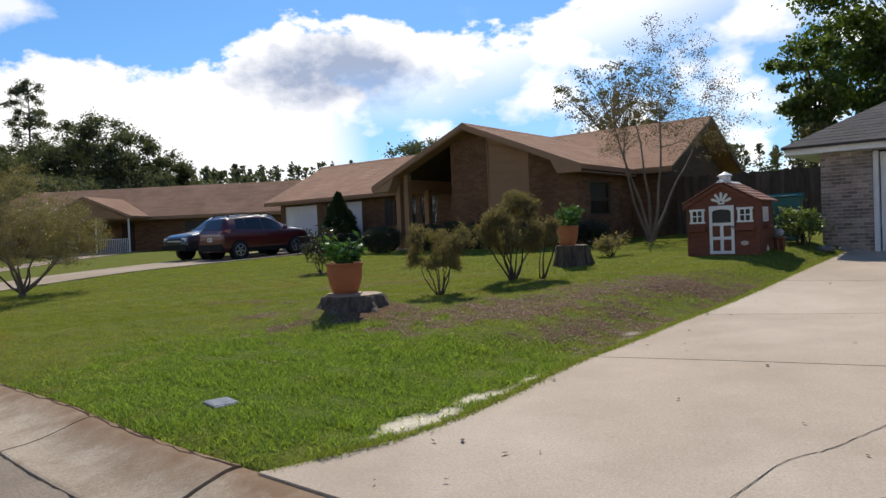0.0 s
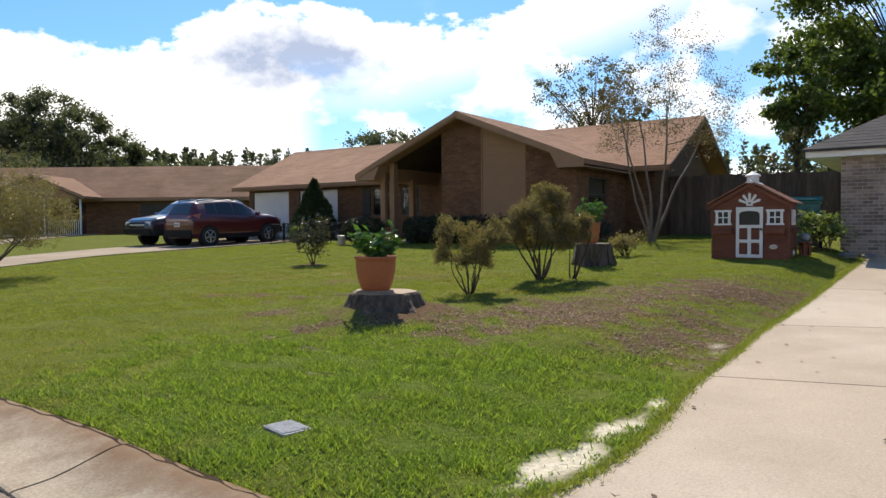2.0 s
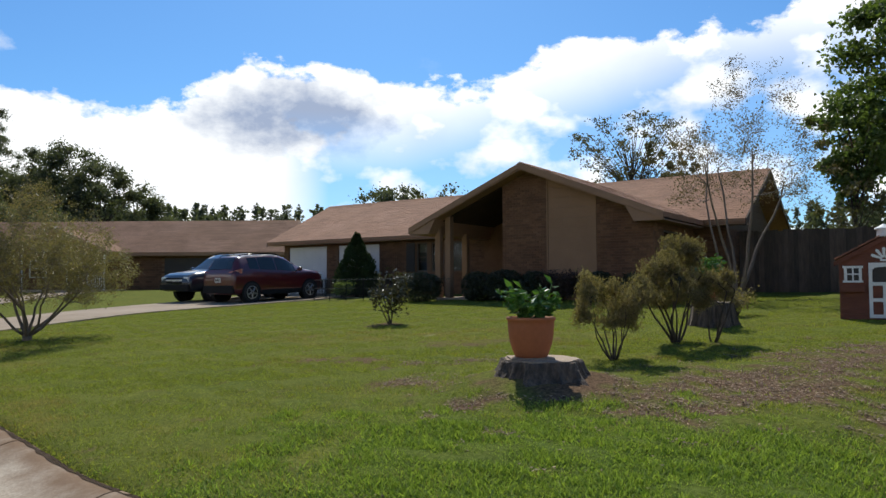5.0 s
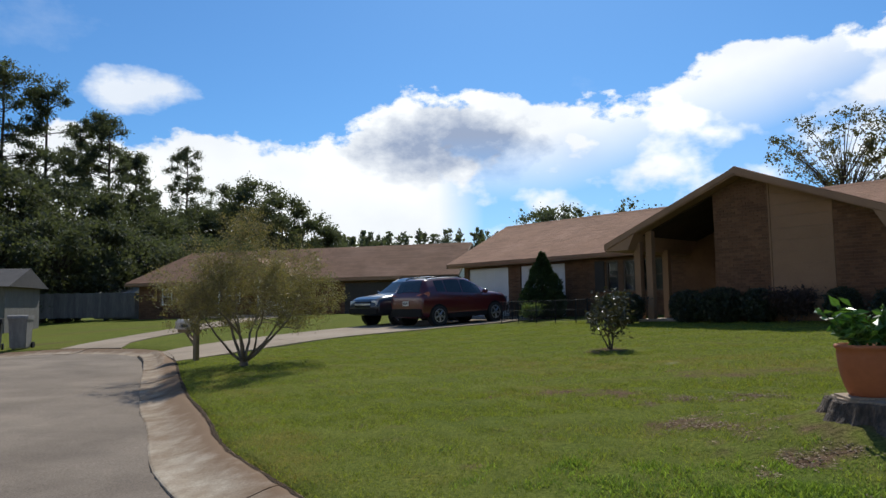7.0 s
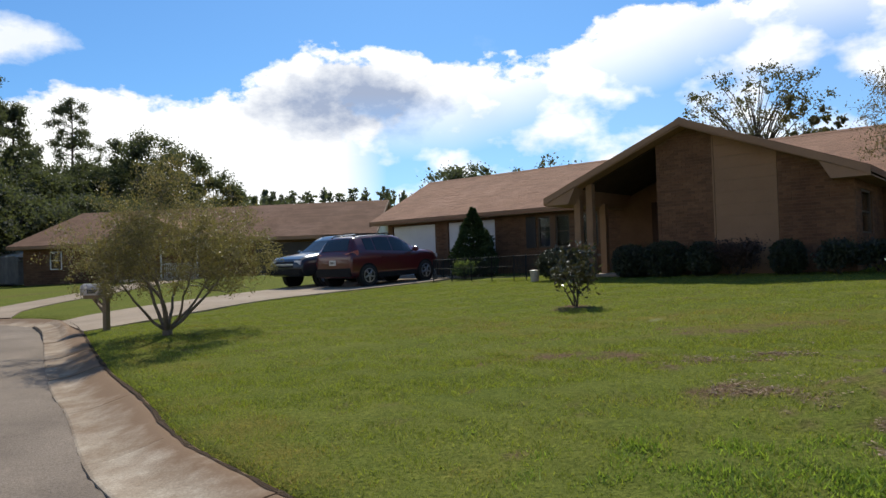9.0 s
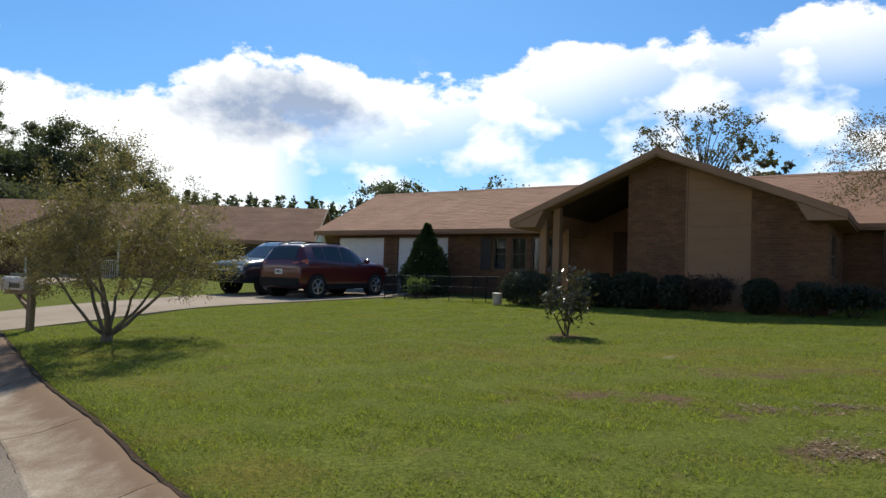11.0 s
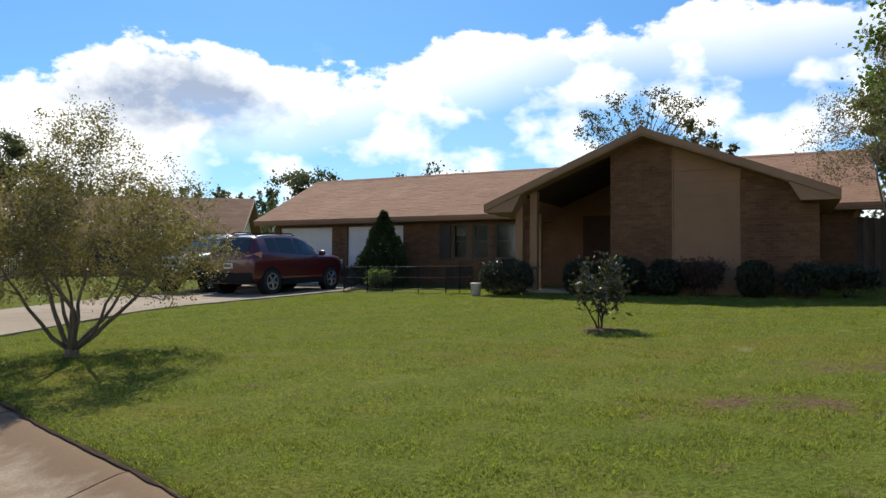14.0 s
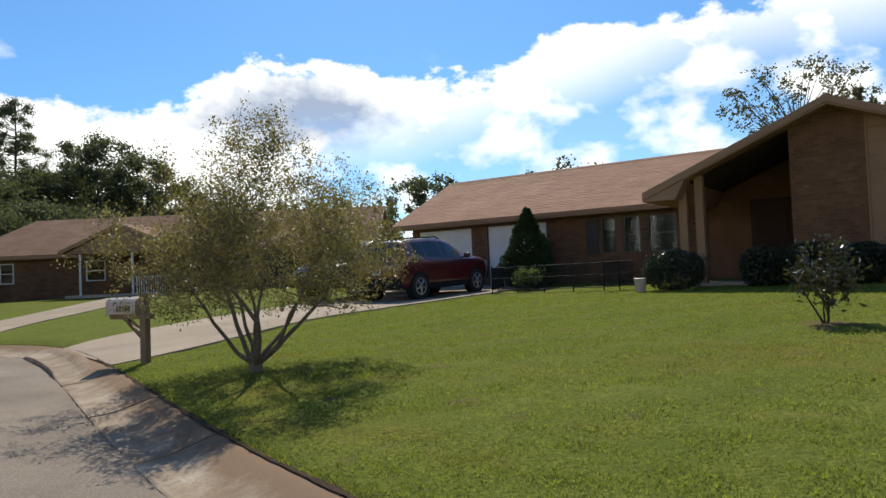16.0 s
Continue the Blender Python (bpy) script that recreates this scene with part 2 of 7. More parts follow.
def prism(pts, axis, a, b, bm=None):
    """A flat outline drawn out from a to b along an axis; pts are the two other coordinates in x, y, z order."""
    bm = bm or bmesh.new()

    def at(p, d):
        return {"x": (d, *p), "y": (p[0], d, p[1]), "z": (*p, d)}[axis]
    lo, hi = [bm.verts.new(at(p, a)) for p in pts], [bm.verts.new(at(p, b)) for p in pts]
    bm.faces.new(lo[::-1])
    bm.faces.new(hi)
    for k in range(len(pts)):
        j = (k + 1) % len(pts)
        bm.faces.new((lo[k], lo[j], hi[j], hi[k]))
    return bm


def lathe(profile, seg=20, bm=None, wobble=0.0, seed=0, centre=(0, 0)):
    """A turned form from (radius, z) pairs, closed at both ends."""
    bm = bm or bmesh.new()
    rng = random.Random(seed)
    k = [1 + rng.uniform(-wobble, wobble) for _ in range(seg)]
    rings = [[bm.verts.new((centre[0] + r * k[i] * math.cos(2 * math.pi * i / seg), centre[1] + r * k[i] * math.sin(2 * math.pi * i / seg), z)) for i in range(seg)] for r, z in profile]
    for p, q in zip(rings, rings[1:]):
        for i in range(seg):
            j = (i + 1) % seg
            bm.faces.new((p[i], p[j], q[j], q[i]))
    bm.faces.new(rings[0][::-1])
    bm.faces.new(rings[-1])
    return bm


def rod(p, q, r0, r1=None, seg=8, bm=None):
    """A straight round bar from p to q."""
    bm = bm or bmesh.new()
    r1 = r0 if r1 is None else r1
    p, q = Vector(p), Vector(q)
    turn = (q - p).to_track_quat("Z", "Y").to_matrix()
    rings = [[bm.verts.new(c + turn @ Vector((r * math.cos(2 * math.pi * i / seg), r * math.sin(2 * math.pi * i / seg), 0))) for i in range(seg)] for c, r in ((p, r0), (q, r1))]
    for i in range(seg):
        j = (i + 1) % seg
        bm.faces.new((rings[0][i], rings[0][j], rings[1][j], rings[1][i]))
    bm.faces.new(rings[0][::-1])
    bm.faces.new(rings[1])
    return bm


def quick_mesh(name, verts, faces):
    me = bpy.data.meshes.new(name)
    me.from_pydata([tuple(v) for v in verts], [], faces)
    me.update()
    return me


# ---- the lie of the land ----
def step01(a, b, x):
    t = np.clip((x - a) / (b - a), 0, 1)
    return t * t * (3 - 2 * t)


def lawn_z(x, y):
    """Height of the lawns: they climb from the kerb towards the houses, a little less along the near drive."""
    x0, y0 = x, y
    x, y = np.clip(x, -45, 14), np.clip(y, -4, 52)
    z = -0.0186 + 0.0541 * x + 0.0644 * y - 0.000467 * x * x - 0.00125 * x * y - 0.0008 * y * y
    z = z - 0.27 * step01(-5.3, -4.0, 0.71 * x - 0.70 * y) * step01(4, 10, y)
    z = z - 0.1 * np.exp(-((x + 7.5) ** 2 + (y - 30) ** 2) / 50)
    return z + 0.2 * np.exp(-((x0 + 1.38) ** 2 + (y0 - 9.9) ** 2) / 0.55)


KERB = np.array([(60, -52), (8, -4), (3, 0.55), (0.6, 2.7), (-1.18, 4.2), (-1.91, 4.78), (-2.71, 5.51), (-3.3, 6.12), (-4.47, 7.1), (-5.16, 7.75), (-6.0, 8.75), (-6.95, 9.82), (-7.33, 10.31),
                 (-8.51, 12.22), (-9.1, 13.0), (-9.69, 13.92), (-10.58, 15.35), (-11.85, 17.5), (-12.4, 18.4), (-13.3, 19.9), (-14.4, 21.4), (-15.8, 22.6), (-17.8, 23.5), (-20, 24.0), (-24, 23.6), (-32, 21), (-90, 4)], float)


def kerb_side(x, y):
    """Distance from the kerb's top edge (positive on the lawn) and the nearest kerb point."""
    p = np.stack([np.asarray(x, float).ravel(), np.asarray(y, float).ravel()], -1)
    best, near, side = np.full(len(p), 1e9), np.zeros_like(p), np.ones(len(p))
    for a, b in zip(KERB, KERB[1:]):
        d = b - a
        t = np.clip(((p - a) @ d) / (d @ d), 0, 1)
        q = a + t[:, None] * d
        r = np.hypot(*(p - q).T)
        s = np.sign((p - a)[:, 0] * d[1] - (p - a)[:, 1] * d[0])
        hit = r < best
        best[hit], near[hit], side[hit] = r[hit], q[hit], s[hit]
    return (best * side).reshape(np.shape(x)), near[:, 0].reshape(np.shape(x)), near[:, 1].reshape(np.shape(x))


def street_z(x, y):
    s, nx, ny = kerb_side(x, y)
    return lawn_z(nx, ny) - 0.116 + 0.012 * np.clip(-s - 0.6, 0, 4)


def ground_z(x, y):
    s, nx, ny = kerb_side(x, y)
    low = lawn_z(nx, ny) - 0.3
    t = step01(-0.04, 0.06, s)
    z = lawn_z(x, y) * t + low * (1 - t)
    far = step01(60, 200, np.hypot(x, y - 15))
    return z * (1 - far) + 0.7 * far


def gz(x, y):
    return float(lawn_z(np.float64(x), np.float64(y)))


def blob(x, y, cx, cy, rx, ry, turn=0.0):
    c, s = math.cos(radians(turn)), math.sin(radians(turn))
    u, v = (x - cx) * c + (y - cy) * s, -(x - cx) * s + (y - cy) * c
    return np.exp(-((u / rx) ** 2 + (v / ry) ** 2) * 1.2)


def wave(x, y, seed, size):
    """Cheap smooth unevenness between about -1 and 1."""
    r = np.random.RandomState(seed)
    out = 0
    for k in range(7):
        a, f, p = r.uniform(0, 6.28), (0.6 + 0.35 * k) / size, r.uniform(0, 6.28)
        out = out + np.sin((x * math.cos(a) + y * math.sin(a)) * f * 6.28 + p) / 7 ** 0.5
    return out


def bare_soil(x, y):
    """Where the turf gives way to bark mulch and soil, 0 to 1."""
    b = np.maximum.reduce([
        blob(x, y, 0.8, 9.3, 2.4, 1.15, 25), blob(x, y, 3.2, 10.6, 2.2, 1.2, 10), blob(x, y, 2.0, 8.3, 1.6, 1.0, 40) * 0.85, blob(x, y, -1.05, 9.75, 1.25, 0.8, -8), blob(x, y, -1.1, 9.3, 0.75, 0.5), blob(x, y, 4.3, 9.9, 1.0, 0.5, 45) * 0.85,
        blob(x, y, -4.05, 12.45, 0.45, 0.22, 10), blob(x, y, -3.3, 12.2, 0.6, 0.26, -10) * 0.95, blob(x, y, -2.7, 10.4, 0.9, 0.4, 10) * 0.8, blob(x, y, -2.2, 11.6, 1.0, 0.35) * 0.75, blob(x, y, -1.6, 13.4, 1.2, 0.4) * 0.72, blob(x, y, -2.0, 9.2, 0.8, 0.35, 20) * 0.72,
        blob(x, y, -3.0, 17.0, 0.45, 0.45), blob(x, y, -7.8, 14.5, 0.2, 0.2) * 0.5])
    return np.clip((b - 0.40 + 0.26 * wave(x, y, 3, 0.9) + 0.2 * wave(x, y, 5, 0.3)) * 2.6, 0, 1)


def sand(x, y):
    b = np.maximum.reduce([blob(x, y, -0.25, 4.97, 0.5, 0.24, 38), blob(x, y, 0.3, 5.55, 0.34, 0.15, 45), blob(x, y, 0.72, 6.0, 0.2, 0.1, 45), blob(x, y, 2.1, 7.95, 0.3, 0.12, 45) * 0.8])
    return np.clip((b - 0.45 + 0.2 * wave(x, y, 9, 0.35)) * 5, 0, 1)


def lush(x, y):
    """Coarse bright turf by the near drive."""
    return np.clip(blob(x, y, -1.3, 6.6, 3.4, 2.4, -35) * 1.5 - 0.35 + 0.25 * wave(x, y, 11, 1.2), 0, 1)


def dry(x, y):
    b = np.maximum.reduce([blob(x, y, -3, 15, 4.5, 1.2, -15) * 0.8, blob(x, y, -6.5, 9.9, 2.2, 0.5, 130) * 0.9, blob(x, y, -1, 13.5, 3, 1) * 0.7, blob(x, y, -9.5, 15, 2.2, 0.5, 122) * 0.8, blob(x, y, -4.5, 8.2, 1.6, 0.5, -40) * 0.6])
    return np.clip(b + 0.33 * wave(x, y, 21, 2.3) + 0.24 * wave(x, y, 23, 0.75) - 0.22, 0, 1)


def turf_material():
    m = bpy.data.materials.new("turf")
    m.use_nodes = True
    nt = m.node_tree
    n, l = nt.nodes.new, nt.links.new
    bsdf = nt.nodes["Principled BSDF"]
    pos = n("ShaderNodeNewGeometry").outputs["Position"]

    def fog(s, d=4.0):
        t = n("ShaderNodeTexNoise")
        t.inputs["Scale"].default_value, t.inputs["Detail"].default_value, t.inputs["Roughness"].default_value = s, d, 0.62
        l(pos, t.inputs["Vector"])
        r = n("ShaderNodeMapRange")
        r.inputs[1].default_value, r.inputs[2].default_value = 0.32, 0.68
        l(t.outputs["Fac"], r.inputs[0])
        return r.outputs[0], t.outputs["Fac"]

    def mix(f, p, q):
        x = n("ShaderNodeMixRGB")
        for k, v in enumerate((f, p, q)):
            if isinstance(v, tuple):
                x.inputs[k].default_value = (*v, 1)
            else:
                l(v, x.inputs[k])
        return x.outputs[0]

    def attr(name):
        a = n("ShaderNodeAttribute")
        a.attribute_name = name
        return a.outputs["Fac"]

    mid, _ = fog(0.9)
    fine, raw = fog(28, 5.0)
    green = mix(mid, (0.16, 0.188, 0.035), (0.235, 0.235, 0.05))
    green = mix(attr("dry"), green, (0.26, 0.2, 0.045))
    green = mix(attr("lush"), green, (0.125, 0.185, 0.034))
    tuft, _ = fog(4.5, 5.0)
    green = mix(tuft, mix(fine, green, (0.115, 0.132, 0.03)), green)
    dark = mix(fine, (0.06, 0.075, 0.014), green)
    soil = mix(fine, (0.06, 0.036, 0.021), (0.2, 0.13, 0.08))
    col = mix(attr("bare"), dark, soil)
    col = mix(attr("sand"), col, mix(fine, (0.5, 0.43, 0.31), (0.72, 0.65, 0.51)))
    l(col, bsdf.inputs["Base Color"])
    bsdf.inputs["Roughness"].default_value, bsdf.inputs["Specular IOR Level"].default_value = 1.0, 0.03
    bp = n("ShaderNodeBump")
    bp.inputs["Strength"].default_value, bp.inputs["Distance"].default_value = 0.9, 0.03
    l(raw, bp.inputs["Height"])
    l(bp.outputs[0], bsdf.inputs["Normal"])
    return m


M["turf"] = turf_material()


def kerb_material():
    """Pale concrete; ragged rusty-brown run-off stains fade down from the lawn's edge, and the far stretch also carries
    painted tree shade.
    """
    m = surf("kerb_concrete", (0.43, 0.355, 0.27), (0.34, 0.275, 0.2), 1.6, 0.95, 0.5, 0.006, 50, c=(0.26, 0.205, 0.15), ob_random=0.06, speck=0.8, spec=0.1)
    nt = m.node_tree
    n, l = nt.nodes.new, nt.links.new
    bsdf = nt.nodes["Principled BSDF"]
    base = bsdf.inputs["Base Color"].links[0].from_socket
    at, fog, add, cut, mix = n("ShaderNodeAttribute"), n("ShaderNodeTexNoise"), n("ShaderNodeMath"), n("ShaderNodeMapRange"), n("ShaderNodeMixRGB")
    at.attribute_name = "rust_and_shade"
    fog.inputs["Scale"].default_value, fog.inputs["Detail"].default_value, fog.inputs["Roughness"].default_value = 3.2, 7.0, 0.62
    l(n("ShaderNodeNewGeometry").outputs["Position"], fog.inputs["Vector"])
    add.operation = "MULTIPLY_ADD"
    add.inputs[1].default_value = 2.2
    l(fog.outputs["Fac"], add.inputs[0])
    l(at.outputs["Fac"], add.inputs[2])
    cut.inputs[1].default_value, cut.inputs[2].default_value, cut.inputs[4].default_value = 1.1, 2.15, 0.9
    l(add.outputs[0], cut.inputs[0])
    l(cut.outputs[0], mix.inputs[0])
    l(base, mix.inputs[1])
    mix.inputs[2].default_value = (0.19, 0.118, 0.07, 1)
    l(mix.outputs[0], bsdf.inputs["Base Color"])
    return m


M["curb"] = kerb_material()
M["seam"] = surf("dark_soil", (0.05, 0.033, 0.02), (0.085, 0.055, 0.034), 9, 0.95, 0.9, 0.02, spec=0.1)


def spaced(a, b, fine_a, fine_b, fine, grow):
    """Grid lines: fine in the middle, ever wider outwards."""
    mid = list(np.arange(fine_a, fine_b + 1e-6, fine))
    lo, hi, s = [fine_a], [fine_b], fine
    while lo[-1] > a or hi[-1] < b:
        s *= grow
        if lo[-1] > a:
            lo.append(max(a, lo[-1] - s))
        if hi[-1] < b:
            hi.append(min(b, hi[-1] + s))
    return np.array(lo[:0:-1] + mid + hi[1:])


def build_ground():
    xs, ys = spaced(-1800, 1800, -14, 9, 0.14, 1.18), spaced(-1800, 2500, 2, 20, 0.14, 1.16)
    gx, gy = np.meshgrid(xs, ys)
    zz = ground_z(gx, gy) + 0.012 * wave(gx, gy, 31, 1.1) * step01(0.2, 1.5, kerb_side(gx, gy)[0]) * (np.hypot(gx, gy) < 60)
    verts = np.stack([gx, gy, zz], -1).reshape(-1, 3)
    w = len(xs)
    i = (np.arange(len(ys) - 1)[:, None] * w + np.arange(w - 1)).ravel()
    me = quick_mesh("ground", verts.tolist(), np.stack([i, i + 1, i + w + 1, i + w], -1).tolist())
    for name, fn in (("bare", bare_soil), ("sand", sand), ("lush", lush), ("dry", dry)):
        me.attributes.new(name, "FLOAT", "POINT").data.foreach_set("value", fn(gx, gy).ravel().astype(np.float32))
    tagged(link_mesh("ground", me, "turf", smooth=True), "mown green lawn with dry and bare patches", "lawn", kind="structure")


def build_road():
    xs, ys = np.arange(-40, 12, 0.2), np.arange(-14, 26, 0.2)
    gx, gy = np.meshgrid(xs, ys)
    s, _, _ = kerb_side(gx, gy)
    zz = street_z(gx, gy) + 0.006 * wave(gx, gy, 41, 2.0) - 0.05 * step01(-0.68, -0.45, s)
    keep = (s < -0.14) & (s > -16)
    w = len(xs)
    k2 = keep[:-1, :-1] & keep[:-1, 1:] & keep[1:, 1:] & keep[1:, :-1]
    i = (np.arange(len(ys) - 1)[:, None] * w + np.arange(w - 1))[k2]
    me = quick_mesh("road", np.stack([gx, gy, zz], -1).reshape(-1, 3).tolist(), np.stack([i, i + 1, i + w + 1, i + w], -1).tolist())
    bm = bmesh.new()
    bm.from_mesh(me)
    bmesh.ops.delete(bm, geom=[v for v in bm.verts if not v.link_faces], context="VERTS")
    bm.to_mesh(me)
    bm.free()
    tagged(link_mesh("road", me, "road", smooth=True), "worn grey asphalt of a cul-de-sac street", "road", kind="structure")


def along(line, d):
    """The point at length d along a polyline and the direction there."""
    for a, b in zip(line, line[1:]):
        n = np.hypot(*(b - a))
        if d <= n:
            return a + (b - a) * d / n, (b - a) / n
        d -= n
    return line[-1], (line[-1] - line[-2]) / np.hypot(*(line[-1] - line[-2]))


def smooth_line(line, times=2):
    for _ in range(times):
        out = [line[0]]
        for a, b in zip(line, line[1:]):
            out += [a * 0.75 + b * 0.25, a * 0.25 + b * 0.75]
        line = np.array(out + [line[-1]])
    return line


def build_kerb():
    run = smooth_line(KERB[1:-1])
    total = np.hypot(*np.diff(run, axis=0).T).sum()
    kerb = tagged(new("kerb"), "pale rolled concrete kerb and gutter with rusty stains", "kerb", kind="structure")
    # (offset towards the street, drop below the lawn's edge)
    section = [(-0.06, -0.16), (-0.06, 0.0), (-0.02, 0.007), (0.02, 0.007), (0.06, 0.002), (0.1, -0.008), (0.15, -0.022), (0.2, -0.037), (0.26, -0.055), (0.32, -0.072), (0.37, -0.084), (0.42, -0.094), (0.48, -0.102), (0.62, -0.112), (0.64, -0.12), (0.64, -0.25)]
    rng = random.Random(4)
    start = 0.0
    while start < total - 0.3:
        length = rng.choice((1.9, 2.1, 2.4))
        end = min(total, start + length)
        bm, rows = bmesh.new(), []
        tilt = rng.uniform(-0.008, 0.008)
        for k in range(7):
            d = start + 0.012 + (end - start - 0.024) * k / 6
            p, t = along(run, d)
            nrm = np.array([-t[1], t[0]]) * 1.0
            q = p + nrm
            if kerb_side(np.array([q[0]]), np.array([q[1]]))[0][0] > 0:
                nrm = -nrm
            z = gz(*p)
            # dropped where the drives come in
            drop = max(0.2 * float(step01(4.7, 3.9, np.float64(p[1]))) if p[1] < 6 else 0, float(step01(1.9, 0.9, np.float64(abs(p[1] - 20.0)))))
            apron = float(step01(1.4, 1.1, np.float64(abs(p[1] - 20.0)))) if p[0] < -5 else 0.0
            rows.append([bm.verts.new((*(p + nrm * o), z + 0.055 * apron * (o > 0.1) + (h if o > 0.3 else h * (1 - drop) - 0.09 * drop * (1 - max(o, 0) / 0.3) * 0.3) + tilt)) for o, h in section])
        for a, b in zip(rows, rows[1:]):
            for j in range(len(section) - 1):
                bm.faces.new((a[j], a[j + 1], b[j + 1], b[j])).smooth = 0 < j < 13
        for cap in (rows[0], rows[-1][::-1]):
            for e in bm.faces.new([bm.verts.new(v.co) for v in cap]).edges:
                e.smooth = False
        # far stretch darker all over: older concrete, and the crape myrtle's shade painted in
        aged_shaded = 1.0 * float(step01(8.5, 12.5, np.float64(along(run, (start + end) / 2)[0][1])))
        seam, cuts = bmesh.new(), []
        for k in range(15):
            p, t = along(run, start + (end - start) * k / 14)
            q = np.array([t[1], -t[0]])
            if kerb_side(np.array([p[0] + q[0]]), np.array([p[1] + q[1]]))[0][0] < 0:
                q = -q
            cuts.append([seam.verts.new((*(p + q * o), gz(*p) + 0.016 - 0.01 * (o > 0.03))) for o in (rng.uniform(-0.012, 0.022), rng.uniform(0.045, 0.075))])
        for a, b in zip(cuts, cuts[1:]):
            seam.faces.new((a[0], a[1], b[1], b[0]))
        if along(run, (start + end) / 2)[0][1] > 4.0:
            part("dirt_seam", seam, "seam", kerb, "dark soil between lawn and kerb")
        else:
            seam.free()
        me = part("kerb_section", bm, "curb", kerb).data
        rust_and_shade = np.tile([1.0 if o < 0.05 else max(0.0, 1 - (o - 0.05) / 0.32) for o, h in section], 7) * (1 - 0.1 * aged_shaded) + 0.5 * aged_shaded
        me.attributes.new("rust_and_shade", "FLOAT", "POINT").data.foreach_set("value", np.append(rust_and_shade, rust_and_shade[:2 * len(section)]).astype(np.float32))
        start = end


def slab_run(name, label, left, right, cuts, lift=0.03, material="concrete"):
    """A drive of poured slabs between two edges given from the street inwards."""
    left, right = smooth_line(np.array(left, float)), smooth_line(np.array(right, float))
    drive = tagged(new(name), label, "driveway", kind="structure")
    ll, lr = np.hypot(*np.diff(left, axis=0).T).sum(), np.hypot(*np.diff(right, axis=0).T).sum()
    for a, b in zip(cuts, cuts[1:]):
        bm, rows = bmesh.new(), []
        n = max(3, int((b - a) * ll / 0.5))
        for k in range(n + 1):
            f = a + (b - a) * k / n
            e = 0.011 / ll * (1 if k == 0 else -1 if k == n else 0)
            p, q = along(left, (f + e) * ll)[0], along(right, (f + e) * lr)[0]
            row = []
            for j in range(11):
                c = p + (q - p) * j / 10
                row.append(bm.verts.new((*c, gz(*c) + 0.009 + (lift - 0.009) * min(1.0, f * ll / 1.1))))
            rows.append(row)
        for r0, r1 in zip(rows, rows[1:]):
            for j in range(10):
                bm.faces.new((r0[j], r0[j + 1], r1[j + 1], r1[j]))
        ring = [e for e in bm.edges if e.is_boundary]
        ext = bmesh.ops.extrude_edge_only(bm, edges=ring)
        for v in ext["geom"]:
            if isinstance(v, bmesh.types.BMVert):
                v.co.z -= 0.14
        part("slab", bm, material, drive)


build_ground()
build_road()
build_kerb()
slab_run("drive_near", "sunlit pale concrete driveway with fine cracks and fallen leaves",
         [(-1.16, 4.19), (-0.95, 4.27), (-0.62, 4.37), (-0.14, 4.63), (0.45, 5.31), (1.04, 6.26), (1.97, 7.4), (2.96, 8.75), (4.22, 10.1), (5.86, 11.98), (8.08, 14.5), (8.75, 15.35)],
         [(3.4, 0.3), (3.8, 0.7), (4.6, 1.3), (5.5, 2.1), (6.3, 3.0), (7.2, 4.1), (8.4, 5.3), (9.8, 6.8), (11.6, 8.7), (13.9, 11.3), (14.9, 12.4)], [0.0, 0.24, 0.44, 0.66, 0.84, 1.0])
slab_run("drive_house", "pale concrete driveway leading up to the garage",
         [(-14.35, 21.1), (-14.2, 22.4), (-13.5, 24.4), (-12.3, 27.0), (-10.9, 29.8), (-9.2, 33.4), (-8.0, 35.2)],
         [(-12.45, 18.6), (-11.7, 19.4), (-11.0, 21.2), (-10.2, 23.4), (-8.75, 25.0), (-6.8, 27.2), (-3.6, 31.4)], [0.0, 0.25, 0.5, 0.75, 1.0], material="dark_concrete")
slab_run("drive_neighbour", "pale concrete driveway of the house next door",
         [(-19.6, 24.2), (-20.1, 27.8), (-20.6, 33), (-22.0, 41), (-23, 46)], [(-16.9, 23.3), (-18.2, 26), (-18.5, 32.6), (-19.2, 38), (-20, 45)], [0.0, 0.5, 1.0], material="dark_concrete")


